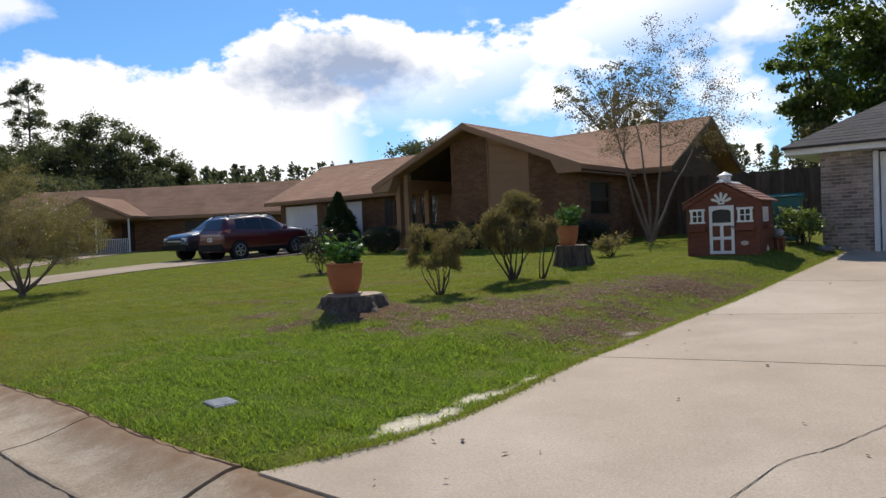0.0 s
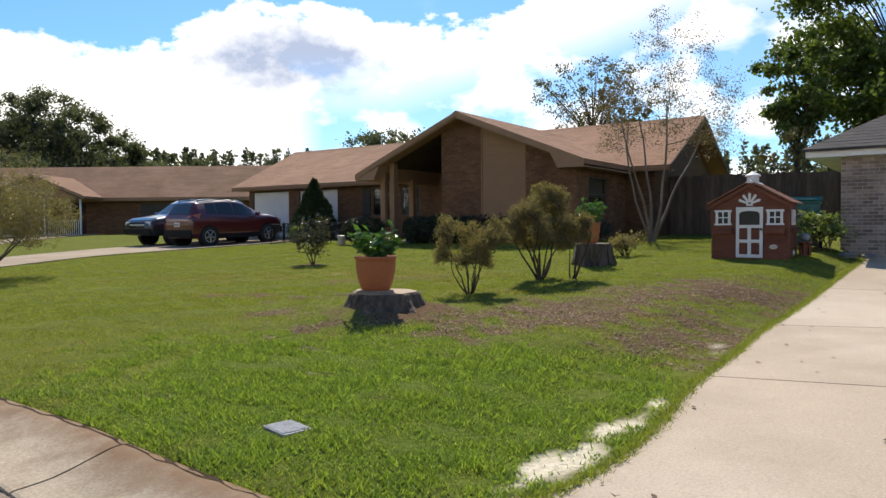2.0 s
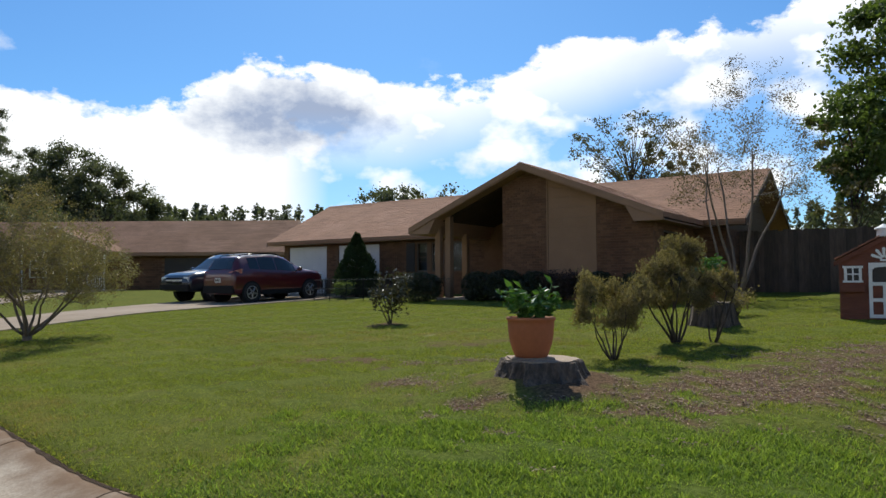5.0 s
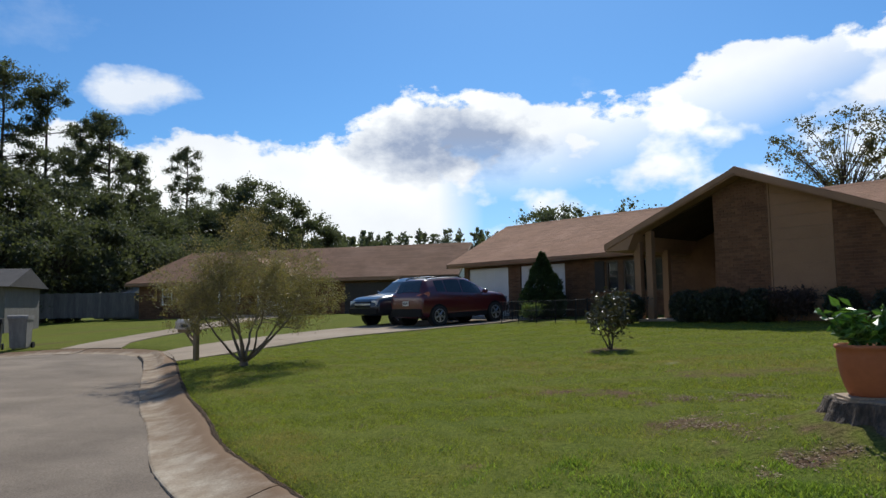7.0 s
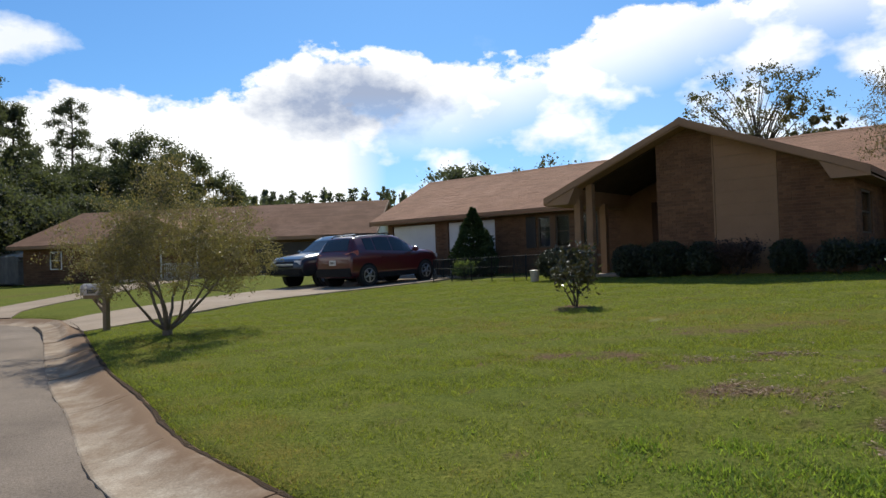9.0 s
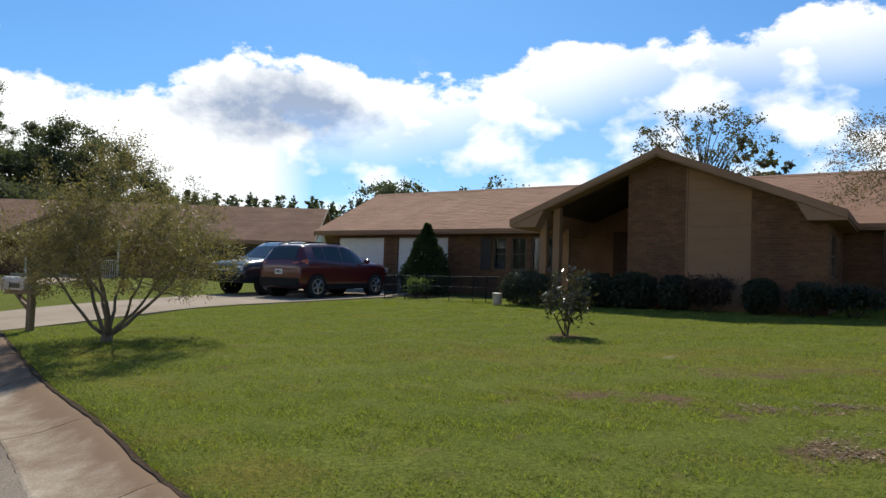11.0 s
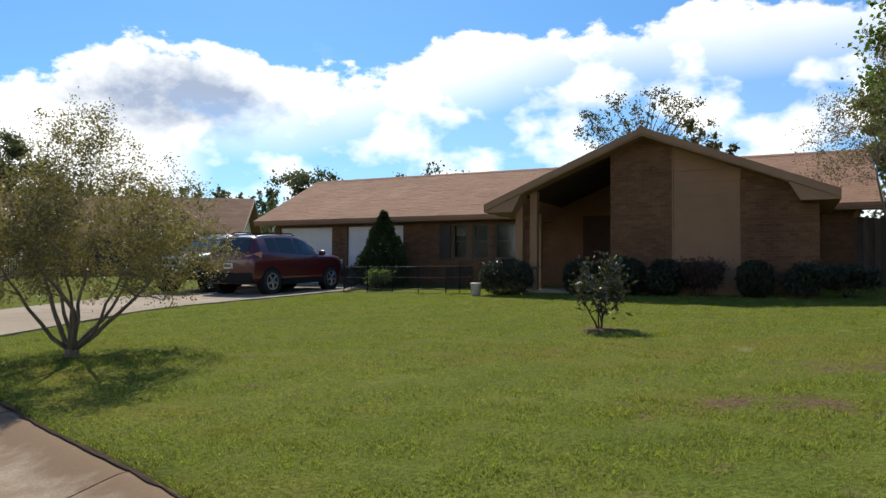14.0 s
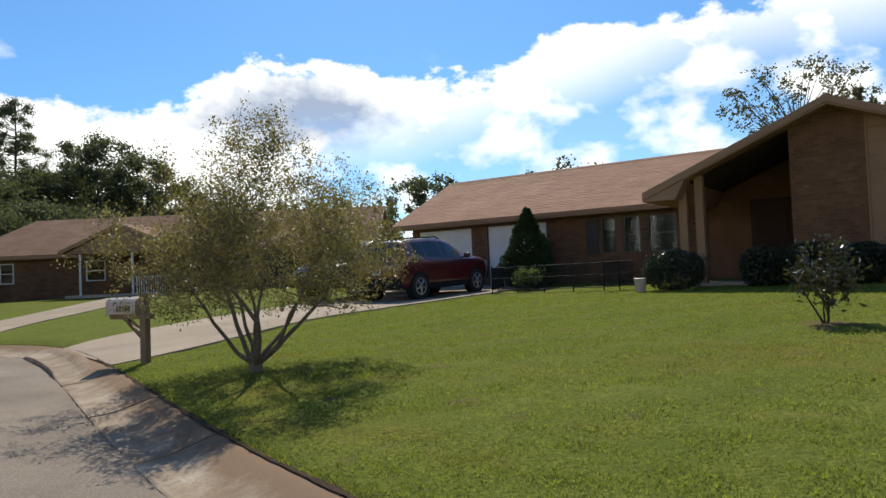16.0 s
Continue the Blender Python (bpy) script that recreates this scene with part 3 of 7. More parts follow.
# ---- houses ----
def laid_bricks(wall, material, x0, x1, z0, top, y, seed, loose=0, away=None, course=0.073, length=0.2, joint=0.011, axis="x", fixed=0.0, out=0.012):
    """Bricks in running bond, proud of the wall's face at y (towards -y). top(x) ends the field above; the first ones are objects of their own, the rest one mesh."""
    rng = random.Random(seed)
    shared = []
    for k in range(4):
        me = bpy.data.meshes.new("brick")
        bm = box(-length / 2 + joint / 2 * rng.uniform(0.8, 1.2), length / 2 - joint / 2 * rng.uniform(0.8, 1.2), -out * rng.uniform(0.7, 1.3), 0.02, -course / 2 + joint / 2, course / 2 - joint / 2)
        bm.to_mesh(me)
        bm.free()
        me.materials.append(M[material])
        shared.append(me)
    verts, faces, made = [], [], 0
    row, z = 0, z0 + course / 2
    tall = max(top(x0), top(x1), top((x0 + x1) / 2), top(x0 + (x1 - x0) * 0.56))
    while z < tall:
        x = x0 - (length / 2 if row % 2 else 0)
        while x < x1 - 0.04:
            lo, hi = max(x, x0), min(x + length, x1)
            mid = (lo + hi) / 2
            if hi - lo > 0.04 and z + course / 2 < top(mid) and not (away and away(mid, z)):
                if made < loose and hi - lo > length - 0.001:
                    ob = new("brick", shared[rng.randrange(4)])
                    ob.parent = wall
                    ob.matrix_basis = pose(mid, y, z) if axis == "x" else pose(y, mid, z, 0, 0, fixed)
                    made += 1
                else:
                    o, a, g = out * rng.uniform(0.7, 1.3), (hi - lo) / 2 - joint / 2, course / 2 - joint / 2
                    base = len(verts)
                    for dz in (-g, g):
                        for dx, dy in ((-a, -o), (a, -o), (a, 0.02), (-a, 0.02)):
                            verts.append((mid + dx, y + dy, z + dz) if axis == "x" else (y - dy if fixed > 0 else y + dy, mid + dx, z + dz))
                    faces += [[base + i for i in f] for f in ((4, 5, 6, 7), (0, 1, 5, 4), (1, 2, 6, 5), (3, 0, 4, 7))]
            x += length
        row += 1
        z += course
    if faces:
        ob = link_mesh("brickwork", quick_mesh("brickwork", verts, faces), material, wall)
        tagged(ob, kind="stuff")


def shingle_field(roof, material, a, b, c, d, seed, course=0.15, tab=0.3):
    """Courses of asphalt tabs on the slope a-b (eave) to d-c (ridge), each a thin slab lapping the one below; joined, too many to lift singly."""
    rng = random.Random(seed)
    a, b, c, d = (Vector(v) for v in (a, b, c, d))
    up = ((d - a) + (c - b)) / 2
    nrm = (b - a).cross(d - a).normalized()
    if nrm.z < 0:
        nrm = -nrm
    rows = max(2, int(up.length / course))
    verts, faces = [], []
    for r in range(rows):
        f0, f1 = r / rows, min(1.0, (r + 1.12) / rows)
        l0, r0, l1, r1 = a.lerp(d, f0), b.lerp(c, f0), a.lerp(d, f1), b.lerp(c, f1)
        width = (r0 - l0).length
        x = -rng.uniform(0, tab)
        while x < width:
            w = tab * rng.choice((1, 1, 2, 3))
            s, e = max(0, x) / width, min(width, x + w - 0.006) / width
            if e > s:
                h = rng.uniform(0.006, 0.01)
                base = len(verts)
                p = [l0.lerp(r0, s), l0.lerp(r0, e), l1.lerp(r1, e), l1.lerp(r1, s)]
                verts += [p[0] + nrm * h, p[1] + nrm * h, p[2] + nrm * 0.004, p[3] + nrm * 0.004, p[0] - nrm * 0.002, p[1] - nrm * 0.002]
                faces += [[base, base + 1, base + 2, base + 3], [base + 4, base + 5, base + 1, base]]
            x += w
    ob = link_mesh("shingles", quick_mesh("shingles", verts, faces), material, roof)
    tagged(ob, kind="stuff")


def slope(name, a, b, c, d, thick, material, parent, label=""):
    """A roof plane: the upper face a-b-c-d drawn down by its thickness."""
    bm = bmesh.new()
    hi = [bm.verts.new(v) for v in (a, b, c, d)]
    lo = [bm.verts.new((v[0], v[1], v[2] - thick)) for v in (a, b, c, d)]
    bm.faces.new(hi)
    bm.faces.new(lo[::-1])
    for k in range(4):
        j = (k + 1) % 4
        bm.faces.new((hi[k], lo[k], lo[j], hi[j]))
    return part(name, bm, material, parent, label)


def sash_window(parent, x0, x1, z0, z1, y, frame_mat="dark_frame", bars=1, blind=None, name="window"):
    """A window set into a wall whose face is at y, looking towards -y."""
    w = thing_part(name, parent)
    bm = bmesh.new()
    t = 0.05
    for q in ((x0, x1, z1 - t, z1), (x0, x1, z0, z0 + t), (x0, x0 + t, z0 + t, z1 - t), (x1 - t, x1, z0 + t, z1 - t)):
        box(q[0], q[1], y - 0.015, y + 0.06, q[2], q[3], bm)
    for k in range(bars):
        z = z0 + (z1 - z0) * (k + 1) / (bars + 1)
        box(x0 + t, x1 - t, y + 0.0, y + 0.045, z - 0.02, z + 0.02, bm)
    part("frame", bm, frame_mat, w)
    g = part("pane", box(x0 + t, x1 - t, y + 0.02, y + 0.026, z0 + t, z1 - t), "pane", w)
    part("sill", box(x0 - 0.04, x1 + 0.04, y - 0.05, y + 0.03, z0 - 0.06, z0 - 0.003), "brick", w)
    if blind:
        bm = bmesh.new()
        k = z1 - t - 0.02
        stop = z0 + (z1 - z0) * (1 - blind)
        while k > stop:
            box(x0 + t + 0.01, x1 - t - 0.01, y + 0.075, y + 0.085, k - 0.04, k - 0.004, bm)
            k -= 0.045
        part("blind", bm, "blind", w, "pale slatted blind")
    # no room is built; this near-black sheet paints its darkness
    part("unlit_room_panel", box(x0 + 0.01, x1 - 0.01, y + 0.14, y + 0.15, z0 + 0.01, z1 - 0.01), "dark", w, "near-black panel standing in for the unlit room")
    return w


def thing_part(name, parent):
    ob = new(name)
    ob.parent = parent
    ob.empty_display_size = 0.1
    return ob


M["dark_frame"] = surf("brown_frame", (0.09, 0.065, 0.045), (0.07, 0.05, 0.035), 3, 0.5, 0.1, 0.002)
M["blind"] = surf("cream_blind", (0.2, 0.175, 0.14), (0.17, 0.15, 0.12), 3, 0.7, 0.1, 0.002)
FACING = -38.5
SIDE_WIN = (19.5, 20.9, 1.95, 3.0)
TURNED = pose(0, 0, 0, 0, 0, FACING)


def at_house(u, v, z=None, turn=0.0):
    p = TURNED @ Vector((u, v, 0))
    return pose(p.x, p.y, gz(p.x, p.y) if z is None else z, 0, 0, FACING + turn)


def garage_door(parent, x0, x1, z0, z1, y, rows=4):
    d = thing_part("garage_door", parent)
    h = (z1 - z0) / rows
    for k in range(rows):
        bm = box(x0 + 0.02, x1 - 0.02, y, y + 0.05, z0 + k * h + 0.0015, z0 + (k + 1) * h - 0.0015)
        n = max(2, int((x1 - x0) / 0.6))
        for j in range(n):
            w = (x1 - x0 - 0.04) / n
            a = x0 + 0.02 + j * w
            box(a + 0.07, a + w - 0.07, y - 0.006, y + 0.01, z0 + k * h + 0.09, z0 + (k + 1) * h - 0.09, bm)
        part("panel", bm, "garage", d)
    return d


def ranch_house():
    """The brown brick ranch house: a long low roof, a broad front gable with a recessed porch, a double garage."""
    house = thing("house", TURNED.copy(), "brown brick ranch house with a shingled roof and front gable", "house")
    Z0 = 1.0            # floor line
    EAVE, RIDGE, RV = 3.42, 5.36, 26.0
    WALL = 22.5         # face of the long front wall
    L, R = -28.0, -8.85
    EV = 22.0
    # long front wall, in pieces round the openings
    openings = [(-27.75, -25.37, 0.2, 3.16), (-24.72, -22.4, 0.2, 3.16), (-20.5, -19.98, 2.0, 3.14), (-19.78, -19.2, 2.0, 3.14), (-19.0, -18.1, 2.0, 3.14)]
    wall = thing_part("front_wall", house)
    xs = sorted({L, -17.0} | {q for o in openings for q in o[:2]})
    for a, b in zip(xs, xs[1:]):
        hit = [o for o in openings if o[0] <= a + 1e-6 and b <= o[1] + 1e-6]
        if not hit:
            part("wall_panel", box(a, b, WALL, WALL + 0.22, 0.4, EAVE - 0.1), "mortar", wall)
        else:
            o = hit[0]
            part("lintel", box(a, b, WALL, WALL + 0.22, o[3], EAVE - 0.1), "mortar", wall)
            if o[2] > 0.5:
                part("wall_panel", box(a, b, WALL, WALL + 0.22, 0.4, o[2]), "mortar", wall)

    def in_opening(x, z):
        return any(o[0] - 0.09 < x < o[1] + 0.09 and o[2] < z < o[3] + 0.02 for o in openings)
    laid_bricks(wall, "brick", L, -17.0, Z0 - 0.1, lambda x: EAVE - 0.12, WALL, 5, away=in_opening)
    garage_door(house, -27.75, -25.37, 1.02, 3.16, WALL + 0.08)
    garage_door(house, -24.72, -22.4, 1.02, 3.16, WALL + 0.08)
    for o, blind in zip(openings[2:], (0.3, 0.0, 0.0)):
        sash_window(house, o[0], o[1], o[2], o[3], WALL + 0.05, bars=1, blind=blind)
    part("shutter", box(-20.98, -20.56, WALL - 0.05, WALL - 0.013, 2.0, 3.14, bevel=0.01), "dark", house, "dark louvred shutter")
    # the other walls
    part("side_wall", box(L, L + 0.2, WALL + 0.22, 29.5, 0.4, EAVE - 0.1), "mortar", house)
    part("back_wall", box(L + 0.2, R - 0.2, 29.3, 29.5, 0.4, EAVE - 0.1), "mortar", house)
    gable_pts = [(22.5, 0.4), (29.5, 0.4), (29.5, EAVE - 0.1), (26.0, RIDGE - 0.24), (22.5, EAVE - 0.1)]
    end = part("gable_wall", prism(gable_pts, "x", R - 0.2, R), "mortar", house)
    laid_bricks(end, "brick", 22.5, 29.5, 0.9, lambda y: EAVE - 0.2 - 0.05, R, 6, axis="y", fixed=90.0)
    clad = thing_part("gable_cladding", house)
    k = EAVE - 0.22
    while k < RIDGE - 0.45:
        half = (RIDGE - 0.3 - k) / 0.485
        half2 = max(0.02, (RIDGE - 0.3 - k - 0.2) / 0.485)
        part("board", prism([(26 - half, k), (26 + half, k), (26 + half2, k + 0.2), (26 - half2, k + 0.2)], "x", R + 0.004, R + 0.03), "rake", clad)
        k += 0.205
    part("gable_wall", prism(gable_pts, "x", L, L + 0.2), "mortar", house)
    # recessed stretch of front wall beyond the gable, with a window
    bw = thing_part("front_wall", house)
    part("wall_panel", box(-10.2, R, WALL, WALL + 0.2, 0.4, EAVE - 0.1), "mortar", bw)
    laid_bricks(bw, "brick", -10.0, R, 0.9, lambda x: EAVE - 0.12, WALL, 8)
    # long roof
    roof = thing_part("main_roof", house)
    e0, e1 = -28.6, -8.2
    slope("deck", (e0, EV, EAVE), (e1, EV, EAVE), (e1, RV, RIDGE), (e0, RV, RIDGE), 0.14, "shingle", roof)
    slope("deck", (e1, 30.0, EAVE), (e0, 30.0, EAVE), (e0, RV, RIDGE), (e1, RV, RIDGE), 0.14, "shingle", roof)
    shingle_field(roof, "shingle", (e0, EV - 0.03, EAVE - 0.01), (e1, EV - 0.03, EAVE - 0.01), (e1, RV, RIDGE), (e0, RV, RIDGE), 1)
    part("ridge_cap", prism([(RV - 0.14, RIDGE - 0.05), (RV, RIDGE + 0.035), (RV + 0.14, RIDGE - 0.05)], "x", e0, e1), "shingle", roof)
    part("fascia", box(e0 + 0.02, e1 - 0.02, EV - 0.028, EV - 0.004, EAVE - 0.1, EAVE - 0.012), "fascia", roof)
    part("soffit", box(e0 + 0.02, e1 - 0.02, EV, WALL + 0.02, EAVE - 0.17, EAVE - 0.13), "fascia", roof)
    for e, s in ((e0, -1), (e1, 1)):
        for a in (-1, 1):
            y0 = RV + a * 4.0
            x0, x1 = (e, e + 0.03) if s > 0 else (e - 0.03, e)
            part("rake_board", prism([(y0, EAVE - 0.21), (y0, EAVE - 0.004), (RV, RIDGE - 0.004), (RV, RIDGE - 0.22)], "x", x0 + 0.002 * s, x1 + 0.002 * s), "rake", roof)
    # front gable
    G = 18.65
    AP, AZ, GL, GR = -13.52, 5.04, -17.57, -9.37
    KL, KR = 0.422, 0.398
    groof = thing_part("gable_roof", house)
    back = RV - (RIDGE - AZ) / 0.485
    for s, xe, k in ((-1, GL, KL), (1, GR, KR)):
        a, b, c, d = (xe, 18.2, AZ - k * abs(AP - xe)), (AP, 18.2, AZ), (AP, back, AZ), (xe, 22.2, AZ - k * abs(AP - xe))
        slope("deck", a, b, c, d, 0.14, "shingle", groof)
        shingle_field(groof, "shingle", d, a, b, c, 3 + s) if s < 0 else shingle_field(groof, "shingle", a, d, c, b, 3 + s)
        # broad front board, and the boxed eave end below it
        part("barge_board", prism([(xe, a[2] - 0.005), (AP, AZ - 0.005), (AP, AZ - 0.155), (xe, a[2] - 0.19)], "y", 18.165, 18.195), "fascia", groof)
        xi, xm = xe - s * 1.02, xe - s * 0.78
        zi = AZ - k * abs(AP - xi)
        part("eave_box", prism([(xe, a[2] - 0.19), (xi, zi - 0.19), (xm, a[2] - 0.22), (xe, a[2] - 0.22)] if s < 0 else [(xe, a[2] - 0.22), (xm, a[2] - 0.22), (xi, zi - 0.19), (xe, a[2] - 0.19)], "y", 18.2, 22.0), "fascia", groof)
        part("soffit", prism([(xi, zi - 0.16), (AP, AZ - 0.16), (AP, AZ - 0.2), (xi, zi - 0.2)], "y", 18.2, G), "fascia", groof)
    part("ridge_cap", prism([(AP - 0.14, AZ - 0.04), (AP, AZ + 0.035), (AP + 0.14, AZ - 0.04)], "y", 18.2, back), "shingle", groof)

    def under(x):
        return AZ - 0.2 - (KL if x < AP else KR) * abs(AP - x)
    front = thing_part("gable_front", house)
    PL, S1, S2, CR = -14.36, -12.86, -11.37, -9.78
    for a, b, m in ((PL, S1, "mortar"), (S2, CR, "mortar")):
        pts = [(a, 0.4), (b, 0.4), (b, under(b))] + ([(AP, under(AP))] if a < AP < b else []) + [(a, under(a))]
        part("masonry", prism(pts, "y", G, G + 0.22), m, front)
        laid_bricks(front, "brick", a, b, 0.95, lambda x: under(x) - 0.01, G, int(-a * 10), loose=280 if a < -13 else 280, out=0.014)
    part("backing", prism([(S1, 0.4), (S2, 0.4), (S2, under(S2)), (S1, under(S1))], "y", G + 0.03, G + 0.22), "tan", front)
    z = 1.0
    while z < under(S1):
        h = min(0.30, under(S1) - z)
        pts = [(S1 + 0.01, z), (S2 - 0.01, z), (S2 - 0.01, min(z + h - 0.004, max(z + 0.001, under(S2)))), (S1 + 0.01, min(z + h - 0.004, under(S1)))]
        if under(S2) < z + 0.001:
            x = AP + (AZ - 0.2 - z) / KR
            pts = [(S1 + 0.01, z), (x, z), (S1 + 0.01, min(z + h - 0.004, under(S1)))]
        part("board", prism(pts, "y", G - 0.005, G + 0.028), "tan", front)
        z += 0.30
    part("trim", box(S1 - 0.03, S1 + 0.008, G - 0.03, G + 0.02, 0.9, under(S1)), "tan", front)
    side = thing_part("side_wall", house)
    wy0, wy1, wz0, wz1 = SIDE_WIN
    for q in ((G + 0.22, wy0, 0.4, 3.3), (wy1, WALL, 0.4, 3.3), (wy0, wy1, 0.4, wz0), (wy0, wy1, wz1, 3.3)):
        part("wall_panel", box(CR - 0.2, CR, q[0], q[1], q[2], q[3]), "mortar", side)
    laid_bricks(side, "brick", G, WALL, 0.95, lambda y: 3.28, CR, 9, away=lambda y, z: wy0 - 0.09 < y < wy1 + 0.09 and wz0 - 0.03 < z < wz1 + 0.03, axis="y", fixed=90.0)
    w = sash_window(house, wy0, wy1, wz0, wz1, 0.05, bars=1, blind=0.55)
    w.matrix_basis = pose(CR, 0, 0, 0, 0, 90)
    # porch: posts, back wall, entry door, floor
    porch = thing_part("porch", house)
    PB = 21.9
    part("floor", box(-16.95, PL, G - 0.15, PB, 0.5, 1.1), "concrete", porch)
    part("step", box(-16.2, -15.2, G - 0.5, G - 0.16, 0.6, 0.99), "concrete", porch)
    for x in (-16.75, -16.36):
        part("post", prism([(x - 0.095, G - 0.02), (x + 0.095, G - 0.02), (x + 0.095, G + 0.17), (x - 0.095, G + 0.17)], "z", 1.1, under(x + 0.1) - 0.02), "tan", porch)
    part("post", box(-16.85, -16.66, 20.2, 20.39, 1.1, 3.2), "tan", porch)
    part("back_wall", prism([(-17.0, 0.4), (PL, 0.4), (PL, under(PL)), (-17.0, under(-17.0))], "y", PB, PB + 0.2), "brick", porch)
    part("side_wall", box(PL - 0.01, PL + 0.2, G + 0.22, PB, 0.4, 4.3), "brick", porch)
    dr = thing_part("entry_door", porch)
    part("frame", box(-15.9, -14.75, PB - 0.05, PB - 0.003, 1.1, 3.25), "door", dr)
    part("leaf", box(-15.8, -14.85, PB - 0.09, PB - 0.052, 1.12, 3.16, bevel=0.01), "door", dr, "dark stained entry door")
    for zz in (1.3, 2.2):
        part("panel", box(-15.65, -15.0, PB - 0.105, PB - 0.091, zz, zz + 0.75, bevel=0.01), "door", dr)
    part("handle", rod((-15.72, PB - 0.13, 2.08), (-15.6, PB - 0.13, 2.08), 0.015), "black_metal", dr)
    part("ceiling", prism([(-17.0, under(-17.0) - 0.03), (PL - 0.02, under(PL) - 0.03), (PL - 0.02, under(PL) + 0.0), (-17.0, under(-17.0) + 0.0)], "y", G + 0.05, PB - 0.01), "porch_ceiling", porch, "dark brown porch ceiling")
    lamp = thing_part("wall_lantern", porch)
    part("cage", lathe([(0.03, 0.0), (0.07, 0.05), (0.08, 0.22), (0.02, 0.3)], 8, centre=(-14.6, PB - 0.16)), "black_metal", lamp)
    lamp.location.z = 2.6
    return house


def neighbour_left():
    """The next house up the street: long brown roof, hipped end, a small porch gable on posts."""
    T = pose(0, 0, 0, 0, 0, -6)
    h = thing("house", T, "low brown-roofed brick house next door with porch posts", "house")
    E, RG, RV = 3.5, 5.8, 49.44
    wall = part("front_wall", box(-37.9, -15.2, 46.0, 46.25, 0.3, E - 0.05), "mortar", h)
    laid_bricks(wall, "brick", -37.9, -15.2, 1.0, lambda x: E - 0.15, 46.0, 77, course=0.15, length=0.4, joint=0.02,
                away=lambda x, z: (-31.2 < x < -29.7 and 1.9 < z < 3.2) or (-22.4 < x < -17.6 and z < 3.2) or (-26.9 < x < -25.8 and z < 3.15) or (-36.2 < x < -35 and 1.9 < z < 3.2))
    for x0, x1 in ((-31, -29.9), (-36, -35.2)):
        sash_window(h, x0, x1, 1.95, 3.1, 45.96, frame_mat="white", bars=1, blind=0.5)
    # flat sheet on the wall, coloured as the shade inside the garage
    part("carport_shade_panel", box(-22.3, -17.7, 45.94, 45.99, 1.1, 3.15), "dark", h, "near-black panel painted as the shaded garage inside")
    part("entry_door", box(-26.8, -25.9, 45.94, 45.99, 1.1, 3.1), "door", h)
    part("side_wall", box(-15.45, -15.2, 46.25, 52.8, 0.3, E - 0.05), "mortar", h)
    part("side_wall", box(-37.9, -37.65, 46.25, 52.8, 0.3, E - 0.05), "mortar", h)
    part("back_wall", box(-37.65, -15.45, 52.6, 52.8, 0.3, E - 0.05), "mortar", h)
    part("gable_wall", prism([(45.7, E - 0.05), (53.2, E - 0.05), (RV, RG - 0.2)], "x", -15.4, -15.18), "white", h, "pale gable boarding")
    roof = thing_part("main_roof", h)
    slope("deck", (-38.6, 45.4, E), (-14.6, 45.4, E), (-14.6, RV, RG), (-36.0, RV, RG), 0.16, "shingle3", roof)
    slope("deck", (-14.6, 53.4, E), (-38.6, 53.4, E), (-36.0, RV, RG), (-14.6, RV, RG), 0.16, "shingle3", roof)
    slope("deck", (-38.6, 53.4, E), (-38.6, 45.4, E), (-36.0, RV, RG), (-36.0, RV + 0.01, RG), 0.16, "shingle3", roof)
    shingle_field(roof, "shingle3", (-38.6, 45.38, E), (-14.6, 45.38, E), (-14.6, RV, RG), (-36.0, RV, RG), 12, 0.2, 0.5)
    part("fascia", box(-38.6, -14.6, 45.36, 45.395, E - 0.2, E - 0.01), "fascia", roof)
    part("soffit", box(-38.5, -14.6, 45.4, 46.05, E - 0.22, E - 0.165), "fascia", roof)
    for s in (-1, 1):
        y0 = RV + s * 4
        part("rake_board", prism([(y0, E - 0.2), (y0, E), (RV, RG), (RV, RG - 0.22)], "x", -14.6, -14.56), "fascia", roof)
    porch = thing_part("porch", h)
    A, W, PZ = -27.7, 3.25, 4.9
    for s in (-1, 1):
        slope("deck", (A + s * W, 43.2, E + 0.02), (A, 43.2, PZ), (A, 48.0, PZ), (A + s * W, 45.6, E + 0.02), 0.14, "shingle3", porch)
        part("barge_board", prism([(A + s * W, E), (A, PZ - 0.01), (A, PZ - 0.2), (A + s * W, E - 0.18)], "y", 43.16, 43.195), "fascia", porch)
    part("gable_wall", prism([(A - W + 0.3, E - 0.14), (A + W - 0.3, E - 0.14), (A, PZ - 0.22)], "y", 43.3, 43.42), "tan", porch)
    part("floor", box(A - W + 0.3, A + W - 0.3, 43.3, 46.0, 0.7, 1.2), "concrete", porch)
    for x in (A - 2.2, A + 0.6, A + 2.85):
        part("post", rod((x, 43.45, 1.2), (x, 43.45, E - 0.13), 0.06), "white", porch)
    rail = thing_part("railing", porch)
    part("rail", box(A + 0.75, A + 2.8, 43.43, 43.49, 2.03, 2.08), "white", rail)
    for k in range(16):
        part("baluster", box(A + 0.8 + k * 0.125, A + 0.83 + k * 0.125, 43.445, 43.475, 1.2, 2.03), "white", rail)


